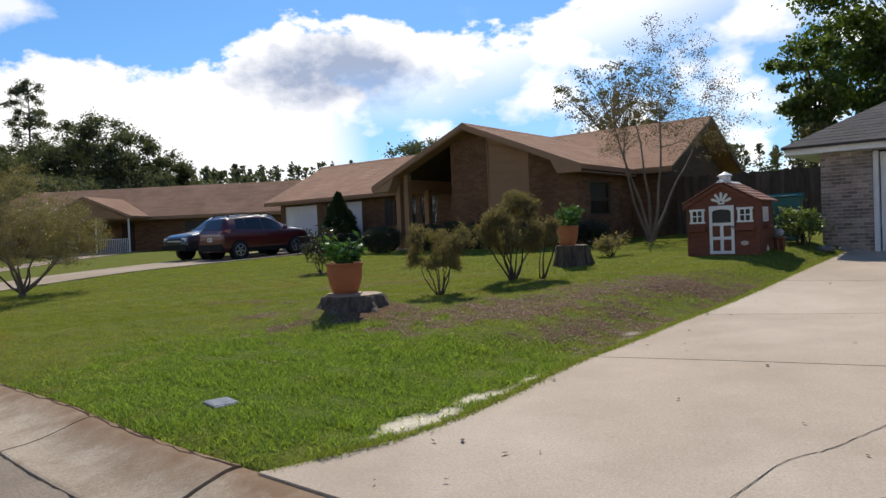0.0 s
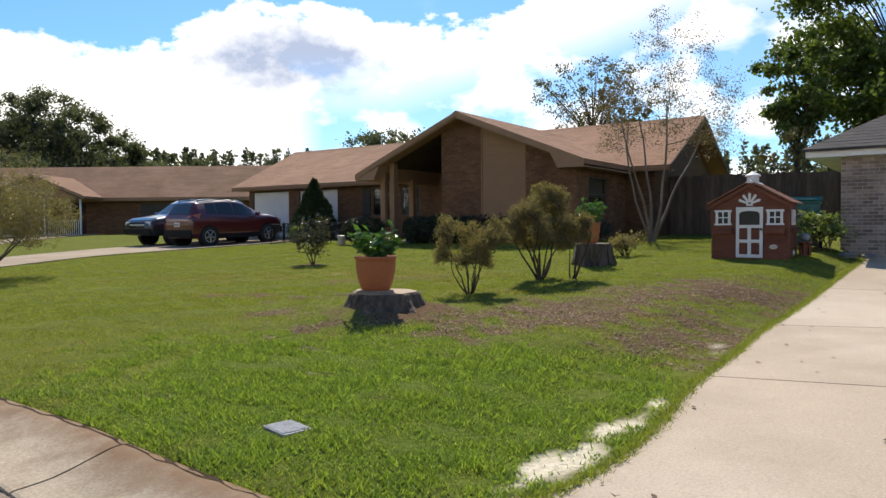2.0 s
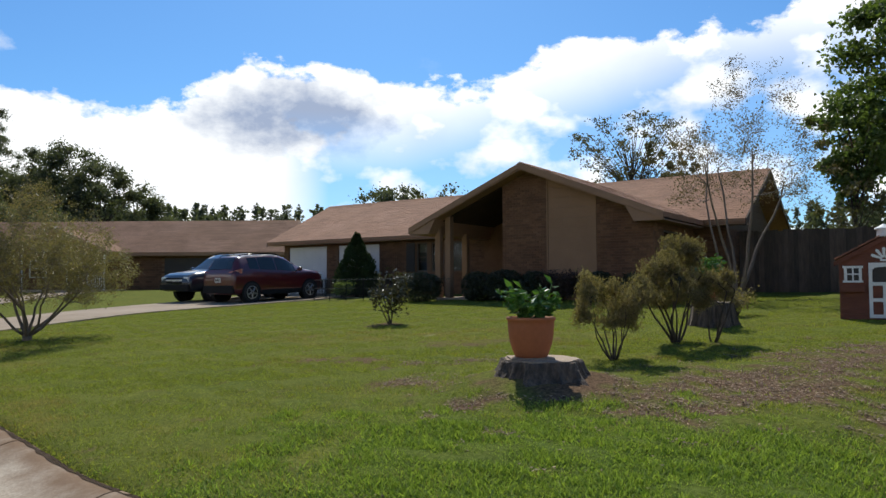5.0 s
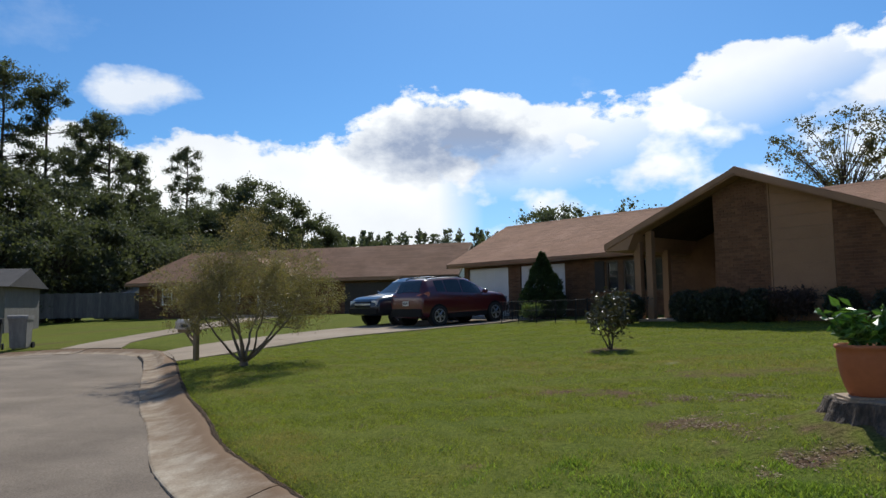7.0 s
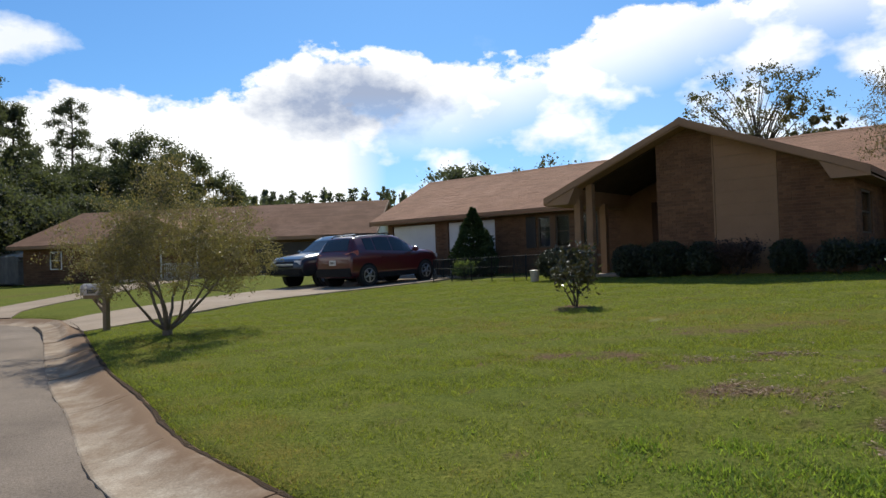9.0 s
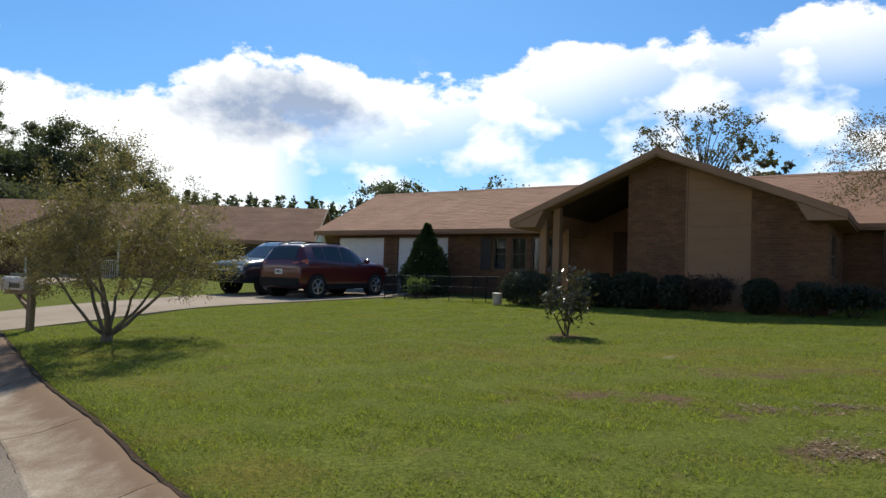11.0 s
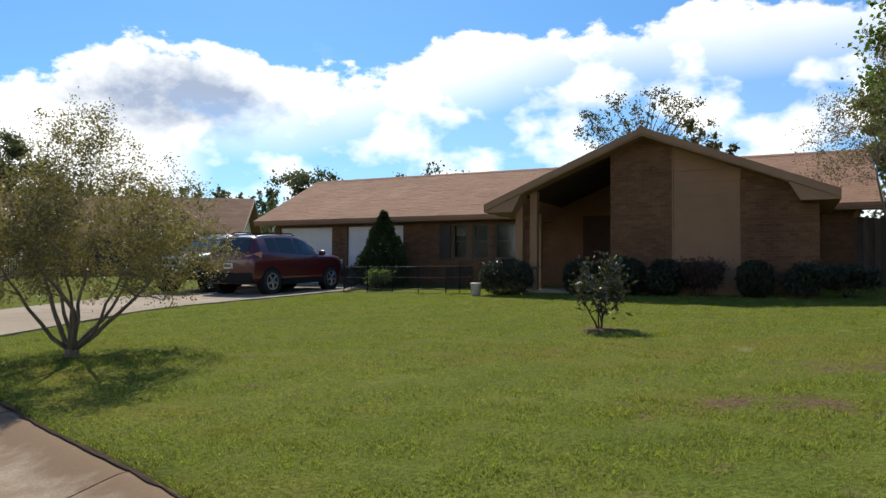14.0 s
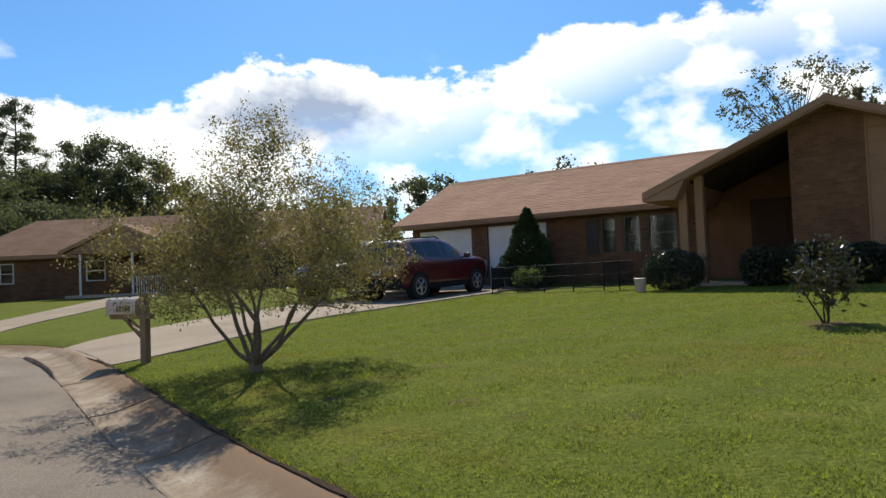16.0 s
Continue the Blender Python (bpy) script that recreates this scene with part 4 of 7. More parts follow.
def neighbour_right():
    """Corner of the house by the near drive: grey-brown brick pier, white eave, garage door, dark hipped roof."""
    T = pose(8.35, 15.62, 0, 0, 0, -40)
    h = thing("house", T, "grey brick house corner with white eave and garage door", "house")
    E = 2.98
    pier = part("pier", box(0, 0.98, 0.012, 0.4, 0.6, E), "mortar2", h)
    laid_bricks(pier, "brick2", 0, 0.99, 0.78, lambda x: E - 0.005, 0.012, 51, loose=300, course=0.075, length=0.2, out=0.014)
    side = part("side_wall", box(0, 0.2, 0.42, 8.0, 0.6, E), "mortar2", h)
    laid_bricks(side, "brick2", 0.5, 8.0, 0.85, lambda y: E - 0.02, 0.0, 52, axis="y", fixed=-90.0)
    part("door_jamb", box(0.985, 1.08, 0.05, 0.2, 0.6, E - 0.03), "garage", h)
    garage_door(h, 1.08, 5.9, 0.82, E - 0.05, 0.22, rows=4)
    part("front_wall", box(5.9, 7.0, 0.012, 0.4, 0.6, E), "mortar2", h)
    part("side_wall", box(6.8, 7.0, 0.42, 8.0, 0.6, E), "mortar2", h)
    part("back_wall", box(0.2, 6.8, 7.8, 8.0, 0.6, E), "mortar2", h)
    eave = thing_part("eave", h)
    part("soffit", box(-0.6, 7.6, -0.3, 8.6, E + 0.004, E + 0.03), "white", eave)
    for q in ((-0.62, 7.62, -0.33, -0.302), (-0.62, 7.62, 8.6, 8.625), (-0.64, -0.612, -0.3, 8.6), (7.6, 7.625, -0.3, 8.6)):
        part("fascia", box(*q, E + 0.0, E + 0.19), "white", eave)
    roof = thing_part("hip_roof", h)
    z0, z1 = E + 0.17, E + 2.45
    cs = [(-0.7, -0.4, z0), (7.7, -0.4, z0), (7.7, 8.7, z0), (-0.7, 8.7, z0)]
    r0, r1 = (3.5, 3.6, z1), (3.5, 4.4, z1)
    for a, b, c, d, seed in ((cs[0], cs[1], r0, r0, 1), (cs[1], cs[2], r1, r0, 2), (cs[2], cs[3], r1, r1, 3), (cs[3], cs[0], r0, r1, 4)):
        c2, d2 = (c, d) if c != d else ((c[0] + 0.01, c[1], c[2]), (d[0] - 0.01, d[1], d[2]))
        slope("deck", a, b, c2, d2, 0.05, "shingle2", roof)
        shingle_field(roof, "shingle2", a, b, c2, d2, 60 + seed)


ranch_house()
neighbour_left()
neighbour_right()


# ---- plants ----
M["leaf_myrtle"] = leafy("myrtle_leaf", (0.105, 0.094, 0.05), (0.26, 0.2, 0.1), 0.45, 0.38)
M["leaf_bare"] = leafy("crape_leaf", (0.085, 0.075, 0.04), (0.17, 0.115, 0.065), 0.6, 0.3)
M["leaf_shrub"] = leafy("dry_shrub_leaf", (0.13, 0.11, 0.06), (0.26, 0.2, 0.115), 0.8, 0.35, 0.2)
M["leaf_pot"] = leafy("pot_plant_leaf", (0.04, 0.1, 0.022), (0.1, 0.185, 0.045), 0.3, 0.25)
M["leaf_magnolia"] = leafy("magnolia_leaf", (0.045, 0.046, 0.022), (0.1, 0.082, 0.045), 0.24, 0.12, 0.6)
M["leaf_box"] = leafy("boxwood_leaf", (0.017, 0.023, 0.009), (0.034, 0.04, 0.016), 0.35, 0.15, 0.5)
M["leaf_red"] = leafy("purple_leaf", (0.045, 0.028, 0.024), (0.07, 0.04, 0.03), 0.5, 0.15)
M["leaf_cypress"] = leafy("cypress_leaf", (0.022, 0.04, 0.013), (0.042, 0.066, 0.02), 0.7, 0.1)
M["leaf_light"] = leafy("light_bush_leaf", (0.10, 0.14, 0.04), (0.2, 0.24, 0.09), 0.5, 0.3)
M["leaf_oak"] = leafy("oak_leaf", (0.058, 0.066, 0.042), (0.105, 0.112, 0.073), 0.65, 0.4)
M["leaf_pine"] = leafy("pine_leaf", (0.058, 0.066, 0.045), (0.1, 0.108, 0.076), 0.7, 0.4)
M["leaf_sweetgum"] = leafy("broad_tree_leaf", (0.05, 0.08, 0.022), (0.115, 0.155, 0.045), 0.5, 0.4)
M["leaf_olive"] = leafy("olive_tree_leaf", (0.06, 0.065, 0.03), (0.13, 0.11, 0.05), 0.6, 0.25)
M["bark_pale"] = surf("pale_smooth_bark", (0.2, 0.15, 0.11), (0.14, 0.103, 0.075), 5.0, 0.8, 0.4, 0.004, 40, stretch=(1, 1, 0.3))


def leaves(points, size, rng, droop=0.0, slim=0.55, out=None):
    """Small pointed leaves, each a folded pair of triangles, at the given points."""
    p = np.asarray(points, float)
    n = len(p)
    d = rng.normal(size=(n, 3))
    if out is not None:
        d = d * 0.7 + np.asarray(out, float)
    d[:, 2] -= droop
    d /= np.linalg.norm(d, axis=1)[:, None] + 1e-9
    side = np.cross(d, rng.normal(size=(n, 3)))
    side /= np.linalg.norm(side, axis=1)[:, None] + 1e-9
    s = size * rng.uniform(0.6, 1.3, n)[:, None]
    fold = np.cross(d, side) * s * 0.12
    v = np.stack([p, p + d * s * 0.5 + side * s * slim * 0.5 + fold, p + d * s, p + d * s * 0.5 - side * s * slim * 0.5 + fold], 1).reshape(-1, 3)
    i = np.arange(n) * 4
    return v, np.concatenate([np.stack([i, i + 1, i + 2], -1), np.stack([i, i + 2, i + 3], -1)])


def leaf_part(name, points, size, material, parent, seed=1, droop=0.0, slim=0.55, out=None, label=""):
    v, f = leaves(points, size, np.random.RandomState(seed), droop, slim, out)
    return link_mesh(name, quick_mesh(name, v.tolist(), f.tolist()), material, parent, label)


def tubes(segments, sides=6):
    """Tapered limbs from (p, q, r0, r1)."""
    verts, faces = [], []
    for p, q, r0, r1 in segments:
        turn = (q - p).to_track_quat("Z", "Y").to_matrix() if (q - p).length > 1e-6 else Matrix.Identity(3)
        b = len(verts)
        for c, r in ((p, r0), (q, r1)):
            for i in range(sides):
                a = 2 * math.pi * i / sides
                verts.append(tuple(c + turn @ Vector((r * math.cos(a), r * math.sin(a), 0))))
        for i in range(sides):
            j = (i + 1) % sides
            faces.append((b + i, b + j, b + sides + j, b + sides + i))
    return verts, faces


def twiggy(name, m, label, category, seed, stems, lean, rise, r, leaf_mat, bark, targets, per, leaf_size, trunk=0.0, group="", droop=0.2, slim=0.55, scatter_r=0.05, wander=0.14):
    """A shrub or small tree: stems from one foot fork on to every target point by way of the nearest wood; leaves sit along the last twigs."""
    rng, nr = random.Random(seed), np.random.RandomState(seed)
    t = thing(name, m, label, category, group)
    nodes, segs_of = [], []
    if trunk:
        v, f = tubes([(Vector((0, 0, -0.06)), Vector((0, 0, trunk)), r * 2.3, r * 1.7)], 10)
        link_mesh("trunk", quick_mesh("trunk", v, f), bark, t, smooth=True)
    for k in range(stems):
        a = 2 * math.pi * (k + rng.uniform(-0.3, 0.3)) / stems
        tilt = lean * rng.uniform(0.45, 1.15)
        d = Vector((math.cos(a) * math.sin(tilt), math.sin(a) * math.sin(tilt), math.cos(tilt)))
        p, w, segs = Vector((math.cos(a) * r, math.sin(a) * r, trunk * 0.7 - 0.04)), r * rng.uniform(0.7, 1.1), []
        steps = 7
        for j in range(steps):
            d = (d + Vector((rng.gauss(0, wander), rng.gauss(0, wander), rng.gauss(0, wander * 0.5) + 0.07))).normalized()
            q = p + d * rise * rng.uniform(0.8, 1.1) / steps
            segs.append((p, q, w, w * 0.86))
            p, w = q, w * 0.86
            nodes.append((*p, w, k))
        segs_of.append(segs)
    goal = np.asarray(targets, float)
    have = np.array(nodes)
    near = np.array([np.min(np.linalg.norm(have[:, :3] - g, axis=1)) for g in goal])
    ends = []
    for g in goal[np.argsort(near)]:
        cost = np.linalg.norm(have[:, :3] - g, axis=1) + 0.55 * np.maximum(0, have[:, 2] - g[2] + 0.02) + 0.25 * (have[:, 3] < r * 0.12)
        b = have[int(np.argmin(cost))]
        p, q, w = Vector(b[:3]), Vector(g), min(b[3] * 0.62, r * 0.34)
        w = max(w, r * 0.06)
        mid = p.lerp(q, 0.5) + Vector((rng.gauss(0, 0.1), rng.gauss(0, 0.1), rng.gauss(0.06, 0.08))) * (q - p).length
        segs_of[int(b[4])] += [(p, mid, w, w * 0.8), (mid, q, w * 0.8, w * 0.5)]
        have = np.vstack([have, [*mid, w * 0.8, b[4]], [*q, w * 0.5, b[4]]])
        ends.append((*mid, *q))
    for segs in segs_of:
        v, f = tubes(segs, 5)
        link_mesh("stem", quick_mesh("stem", v, f), bark, t, smooth=True)
    e = np.array(ends)
    k = nr.randint(0, len(e), per * len(e))
    f = nr.uniform(0.1, 1.25, len(k))[:, None]
    pts = e[k, :3] * (1 - f) + e[k, 3:] * f + nr.normal(size=(len(k), 3)) * scatter_r
    pts[:, 2] = np.maximum(pts[:, 2], 0.03)
    leaf_part("foliage", pts, leaf_size, leaf_mat, t, seed, droop, slim)
    return t


def cloud_of(seed, n, clumps, centre, radii, spread, low=-1.0):
    """Points crowded into uneven clumps inside an egg-shaped crown."""
    nr = np.random.RandomState(seed)
    d = nr.normal(size=(clumps * 3, 3))
    d /= np.linalg.norm(d, axis=1)[:, None]
    d = d[d[:, 2] > low][:clumps]
    c = d * nr.uniform(0.35, 1.0, len(d))[:, None] ** 0.5
    p = c[nr.randint(0, len(c), n)] * np.array(radii) + nr.normal(size=(n, 3)) * spread + np.array(centre)
    p[:, 2] = np.maximum(p[:, 2], 0.1)
    return p


def clump_points(rng, centres, radii, n):
    """Points crowded on the skins of clumps."""
    k = rng.randint(0, len(centres), n)
    d = rng.normal(size=(n, 3))
    d /= np.linalg.norm(d, axis=1)[:, None]
    r = radii[k] * np.abs(rng.normal(0.55, 0.32, n))
    return centres[k] + d * r[:, None] * np.array([1, 1, 0.7])


def crowned_tree(name, x, y, height, crown_w, crown_from, label, seed, n=5000, leaf=0.4, material="leaf_oak", clumps=40, bark="dark_bark", trunk_r=0.28, group="", z=None, lumpy=0.3, squash=1.0):
    """A full tree: trunk, limbs out to each clump, crown of leaves in uneven clumps with gaps."""
    rng, nr = random.Random(seed), np.random.RandomState(seed)
    z = float(ground_z(np.float64(x), np.float64(y))) if z is None else z
    t = thing(name, pose(x, y, z - 0.05, 0, 0, rng.uniform(0, 360)), label, "tree", group)
    base, tall = height * crown_from, height * (1 - crown_from)
    c, rad = [], []
    for k in range(clumps):
        f = rng.random() ** 0.8
        w = crown_w / 2 * math.sin(math.pi * min(0.97, 0.12 + 0.85 * (1 - f) ** 0.75 + 0.06)) * rng.uniform(0.35, 1.05)
        a = rng.uniform(0, 6.283)
        c.append((w * math.cos(a), w * math.sin(a) * squash, base + tall * f * 0.94))
        rad.append(crown_w * lumpy * rng.uniform(0.32, 0.62))
    c, rad = np.array(c), np.array(rad)
    segs = []
    p = Vector((0, 0, 0))
    top = height * (crown_from + 0.55 * (1 - crown_from))
    steps = 6
    for k in range(steps):
        q = Vector((rng.gauss(0, 0.02) * height * 0.3, rng.gauss(0, 0.02) * height * 0.3, top * (k + 1) / steps))
        segs.append((p, q, trunk_r * (1 - 0.75 * k / steps), trunk_r * (1 - 0.75 * (k + 1) / steps)))
        p = q
    v, f = tubes(segs, 8)
    link_mesh("trunk", quick_mesh("trunk", v, f), bark, t, smooth=True)
    limbs = []
    for k in range(0, clumps, 2):
        e = Vector(c[k])
        s = segs[min(steps - 1, max(1, int((e.z * 0.7) / top * steps)))][0]
        mid = s.lerp(e, 0.5) + Vector((0, 0, 0.1 * (e - s).length * 0.5))
        limbs += [(s, mid, trunk_r * 0.3, trunk_r * 0.2), (mid, e, trunk_r * 0.2, trunk_r * 0.06)]
    for k in range(0, len(limbs), 2):
        v, f = tubes(limbs[k:k + 2], 5)
        link_mesh("limb", quick_mesh("limb", v, f), bark, t, smooth=True)
    leaf_part("crown", clump_points(nr, c, rad, n), leaf, material, t, seed, 0.2, 0.7)
    return t


def pine_tree(x, y, height, crown_w, crown_from, seed, n=3500, leaf=0.45, group="pines behind the houses", clumps=26, label="tall dark pine with a bare trunk and ragged crown"):
    rng, nr = random.Random(seed), np.random.RandomState(seed)
    z = float(ground_z(np.float64(x), np.float64(y)))
    t = thing("pine_tree", pose(x, y, z - 0.05, 0, 0, rng.uniform(0, 360)), label, "tree", group)
    segs, p = [], Vector((0, 0, 0))
    for k in range(6):
        q = Vector((rng.gauss(0, 0.12), rng.gauss(0, 0.12), height * 0.97 * (k + 1) / 6))
        segs.append((p, q, 0.28 * (1 - 0.8 * k / 6), 0.28 * (1 - 0.8 * (k + 1) / 6)))
        p = q
    v, f = tubes(segs, 7)
    link_mesh("trunk", quick_mesh("trunk", v, f), "dark_bark", t, smooth=True)
    c, rad, limbs = [], [], []
    for k in range(clumps):
        f = rng.random()
        h = height * (crown_from + (1 - crown_from) * f)
        w = crown_w / 2 * (1.0 - 0.72 * f) * rng.uniform(0.35, 1.1)
        a = rng.uniform(0, 6.283)
        e = Vector((w * math.cos(a), w * math.sin(a), h + rng.uniform(-0.2, 0.5)))
        limbs.append((Vector((0, 0, h - 0.25 * w)), e, 0.06, 0.02))
        c.append(tuple(e))
        rad.append(crown_w * rng.uniform(0.07, 0.13))
    for q in limbs:
        v, f = tubes([q], 4)
        link_mesh("limb", quick_mesh("limb", v, f), "dark_bark", t)
    leaf_part("crown", clump_points(nr, np.array(c), np.array(rad), n), leaf, "leaf_pine", t, seed, 0.0, 0.35)
    return t


def bearing(az, dist):
    return dist * math.sin(radians(az)) - 4, dist * math.cos(radians(az)) + 4


def bush(name, m, w, d, h, label, seed, n=1800, leaf=0.06, material="leaf_box", group="", lumps=14):
    """A low clipped or rounded bush with stems inside."""
    nr, rng = np.random.RandomState(seed), random.Random(seed)
    t = thing(name, m, label, "bush", group)
    c = np.array([(rng.uniform(-0.34, 0.34) * w, rng.uniform(-0.34, 0.34) * d, h * rng.uniform(0.3, 0.72)) for _ in range(lumps)])
    rad = np.array([min(w, d, h) * rng.uniform(0.26, 0.42) for _ in range(lumps)])
    pts = clump_points(nr, c, rad, n)
    if "clipped" in label or "rounded" in label:
        k = n // 2
        e = nr.normal(size=(k, 3))
        e /= (np.abs(e) ** 2.6).sum(1)[:, None] ** (1 / 2.6)
        pts[:k] = e * nr.uniform(0.86, 1.0, k)[:, None] * np.array([w / 2, d / 2, h * 0.5]) + np.array([0, 0, h * 0.5])
    pts[:, 2] = np.clip(pts[:, 2], 0.02, h)
    leaf_part("foliage", pts, leaf, material, t, seed, 0.1, 0.7)
    segs = [(Vector((rng.uniform(-0.1, 0.1) * w, rng.uniform(-0.1, 0.1) * d, -0.04)), Vector(q), 0.014, 0.006) for q in c[:8]]
    for q in segs:
        v, f = tubes([q], 5)
        link_mesh("stem", quick_mesh("stem", v, f), "dark_bark", t)
    return t


# the crape myrtles, shrubs and young magnolia on the lawn
twiggy("crape_myrtle", pose(-10.08, 16.95, gz(-10.08, 16.95), 0, 0, 20), "spreading crape myrtle with thin yellowing leaves by the kerb", "tree", 6, 9, 0.95, 1.7, 0.042, "leaf_myrtle", "bark",
       np.concatenate([cloud_of(5, 150, 22, (0, 0, 0.92), (1.6, 1.6, 0.22), 0.1), cloud_of(6, 1500, 110, (0, 0, 1.53), (1.78, 1.78, 0.75), 0.16, -0.85), cloud_of(7, 170, 26, (0.1, 0, 2.35), (1.1, 1.1, 0.66), 0.12, -0.1)]), 27, 0.037, trunk=0.2, scatter_r=0.055, droop=0.3)
twiggy("crape_myrtle", pose(5.9, 20.1, gz(5.9, 20.1)), "tall thin crape myrtle, nearly bare, beside the house", "tree", 23, 5, 0.38, 3.7, 0.06, "leaf_bare", "bark_pale",
       np.concatenate([cloud_of(8, 560, 60, (0.9, 1.1, 3.7), (2.3, 2.2, 1.5), 0.24, -0.8), cloud_of(9, 90, 16, (0.8, 0.8, 5.3), (1.1, 1.1, 1.2), 0.16, -0.2)]), 15, 0.058, trunk=0.15, scatter_r=0.09, wander=0.1)
for x, y, n, clumps, mid, egg, stems, rise, r, lab in ((-0.07, 11.25, 130, 22, 0.7, (0.5, 0.45, 0.36), 9, 0.75, 0.016, "small half-dry conifer shrub with brownish green tips"),
                                                     (1.2, 12.4, 260, 30, 0.92, (0.58, 0.55, 0.54), 9, 1.15, 0.024, "larger half-dry conifer shrub with dense brownish green tips"),
                                                     (1.68, 12.25, 60, 9, 0.78, (0.25, 0.25, 0.42), 3, 0.9, 0.022, "thin half-dry conifer shrub leaning beside the larger one")):
    twiggy("shrub", pose(x, y, gz(x, y)), lab, "shrub", 41 + n, stems, 0.62, rise, r, "leaf_shrub", "dark_bark", cloud_of(n, n, clumps, (0, 0, mid), egg, 0.065, -0.85), 85, 0.05, group="dry shrubs on the lawn", droop=-0.9, slim=0.28, scatter_r=0.038)
twiggy("magnolia", pose(-2.95, 17.0, gz(-2.95, 17.0)), "young magnolia with dark glossy leaves in a ring of mulch", "tree", 61, 5, 0.3, 0.9, 0.016, "leaf_magnolia", "dark_bark", cloud_of(61, 95, 26, (0, 0, 0.68), (0.33, 0.33, 0.47), 0.06, -0.95), 8, 0.105, droop=-0.3, slim=0.42, scatter_r=0.05)
bush("bush", pose(3.75, 15.7, gz(3.75, 15.7)), 0.9, 0.8, 0.62, "loose olive-green bush beside the second stump", 71, 900, 0.06, "leaf_shrub")
bush("bush", pose(7.75, 15.25, gz(7.75, 15.25)), 1.0, 0.8, 0.95, "leafy light green bush beside the brick pier", 72, 1300, 0.09, "leaf_light")

# bushes along the front of the house
for k, (u, v, w, d, h, mt, lab) in enumerate([
        (-16.72, 17.65, 1.32, 1.0, 0.9, "leaf_box", "clipped rounded dark hedge bush by the porch"),
        (-14.9, 18.1, 1.0, 0.8, 0.85, "leaf_box", "dark clipped bush against the gable"), (-13.95, 18.05, 1.1, 0.9, 0.9, "leaf_box", "dark clipped bush against the gable"),
        (-12.95, 18.0, 0.75, 0.8, 0.85, "leaf_box", "dark clipped bush against the gable"), (-12.15, 17.95, 1.0, 0.9, 1.1, "leaf_red", "purple-leaved bush against the siding"),
        (-11.05, 18.0, 0.75, 0.7, 0.8, "leaf_box", "small rounded dark bush"), (-10.05, 17.95, 0.8, 0.8, 0.85, "leaf_box", "dark bush at the gable's corner"),
        (-9.2, 18.3, 1.2, 0.9, 0.8, "leaf_box", "dark bush beyond the gable's corner")]):
    bush("bush", at_house(u, v), w, d, h, lab, 80 + k, 8000, 0.055, mt, "bushes along the house")


def cypress():
    m = at_house(-22.3, 21.0)
    t = thing("cypress", m, "dense dark green cone-shaped cypress by the garage", "tree")
    nr = np.random.RandomState(5)
    n = 9000
    f = nr.uniform(0, 1, n) ** 1.35
    r = 0.86 * np.sin(np.clip((1 - f) * 1.5 + 0.01, 0, 1.57)) ** 1.05 * np.where(f < 0.2, 0.72 + 1.4 * f, 1)
    a = nr.uniform(0, 6.283, n)
    r = r * nr.uniform(0.72, 1.05, n) * (1 + 0.1 * np.sin(5 * a + 9 * f) + 0.09 * np.sin(3 * a - 14 * f + 1))
    pts = np.stack([r * np.cos(a), r * np.sin(a), 0.08 + f * 2.33], -1)
    leaf_part("foliage", pts, 0.13, "leaf_cypress", t, 5, -0.8, 0.5, np.stack([np.cos(a), np.sin(a), 0 * a], -1))
    part("trunk", lathe([(0.07, -0.04), (0.05, 1.2), (0.01, 2.3)], 8), "dark_bark", t)


cypress()
bush("bush", at_house(-21.45, 19.3), 0.85, 0.7, 0.78, "small light green bush behind the garden fence", 99, 900, 0.08, "leaf_light")

# trees round about, near and far
crowned_tree("tree", 21.4, 31.0, 13.5, 9.4, 0.1, "large leafy green tree behind the brick house", 7, 60000, 0.24, "leaf_sweetgum", 150, trunk_r=0.16, lumpy=0.24)
crowned_tree("tree", 16.0, 30.3, 7.9, 3.7, 0.42, "slim leafy green tree behind the fence", 17, 9000, 0.19, "leaf_sweetgum", 60, trunk_r=0.12, lumpy=0.26)
crowned_tree("tree", 15.3, 29.2, 4.3, 3.4, 0.15, "low thin olive tree behind the fence", 19, 1500, 0.15, "leaf_olive", 40, trunk_r=0.07, lumpy=0.2)
crowned_tree("tree", 9.7, 39.2, 9.3, 6.6, 0.45, "thin olive-green tree behind the house", 8, 5200, 0.13, "leaf_olive", 190, trunk_r=0.1, lumpy=0.13)
for x, y, h in ((8.7, 32.8, 6.9), (10.2, 33.6, 6.4)):
    crowned_tree("tree", x, y, h, 1.3, 0.35, "slim young tree rising behind the roof", int(h * 10), 420, 0.2, "leaf_olive", 14, trunk_r=0.06, lumpy=0.25, group="slim trees behind the roof")
crowned_tree("tree", 0.2, 46.0, 6.3, 4.5, 0.4, "thin tree top showing behind the roof", 18, 700, 0.2, "leaf_olive", 20, trunk_r=0.1)
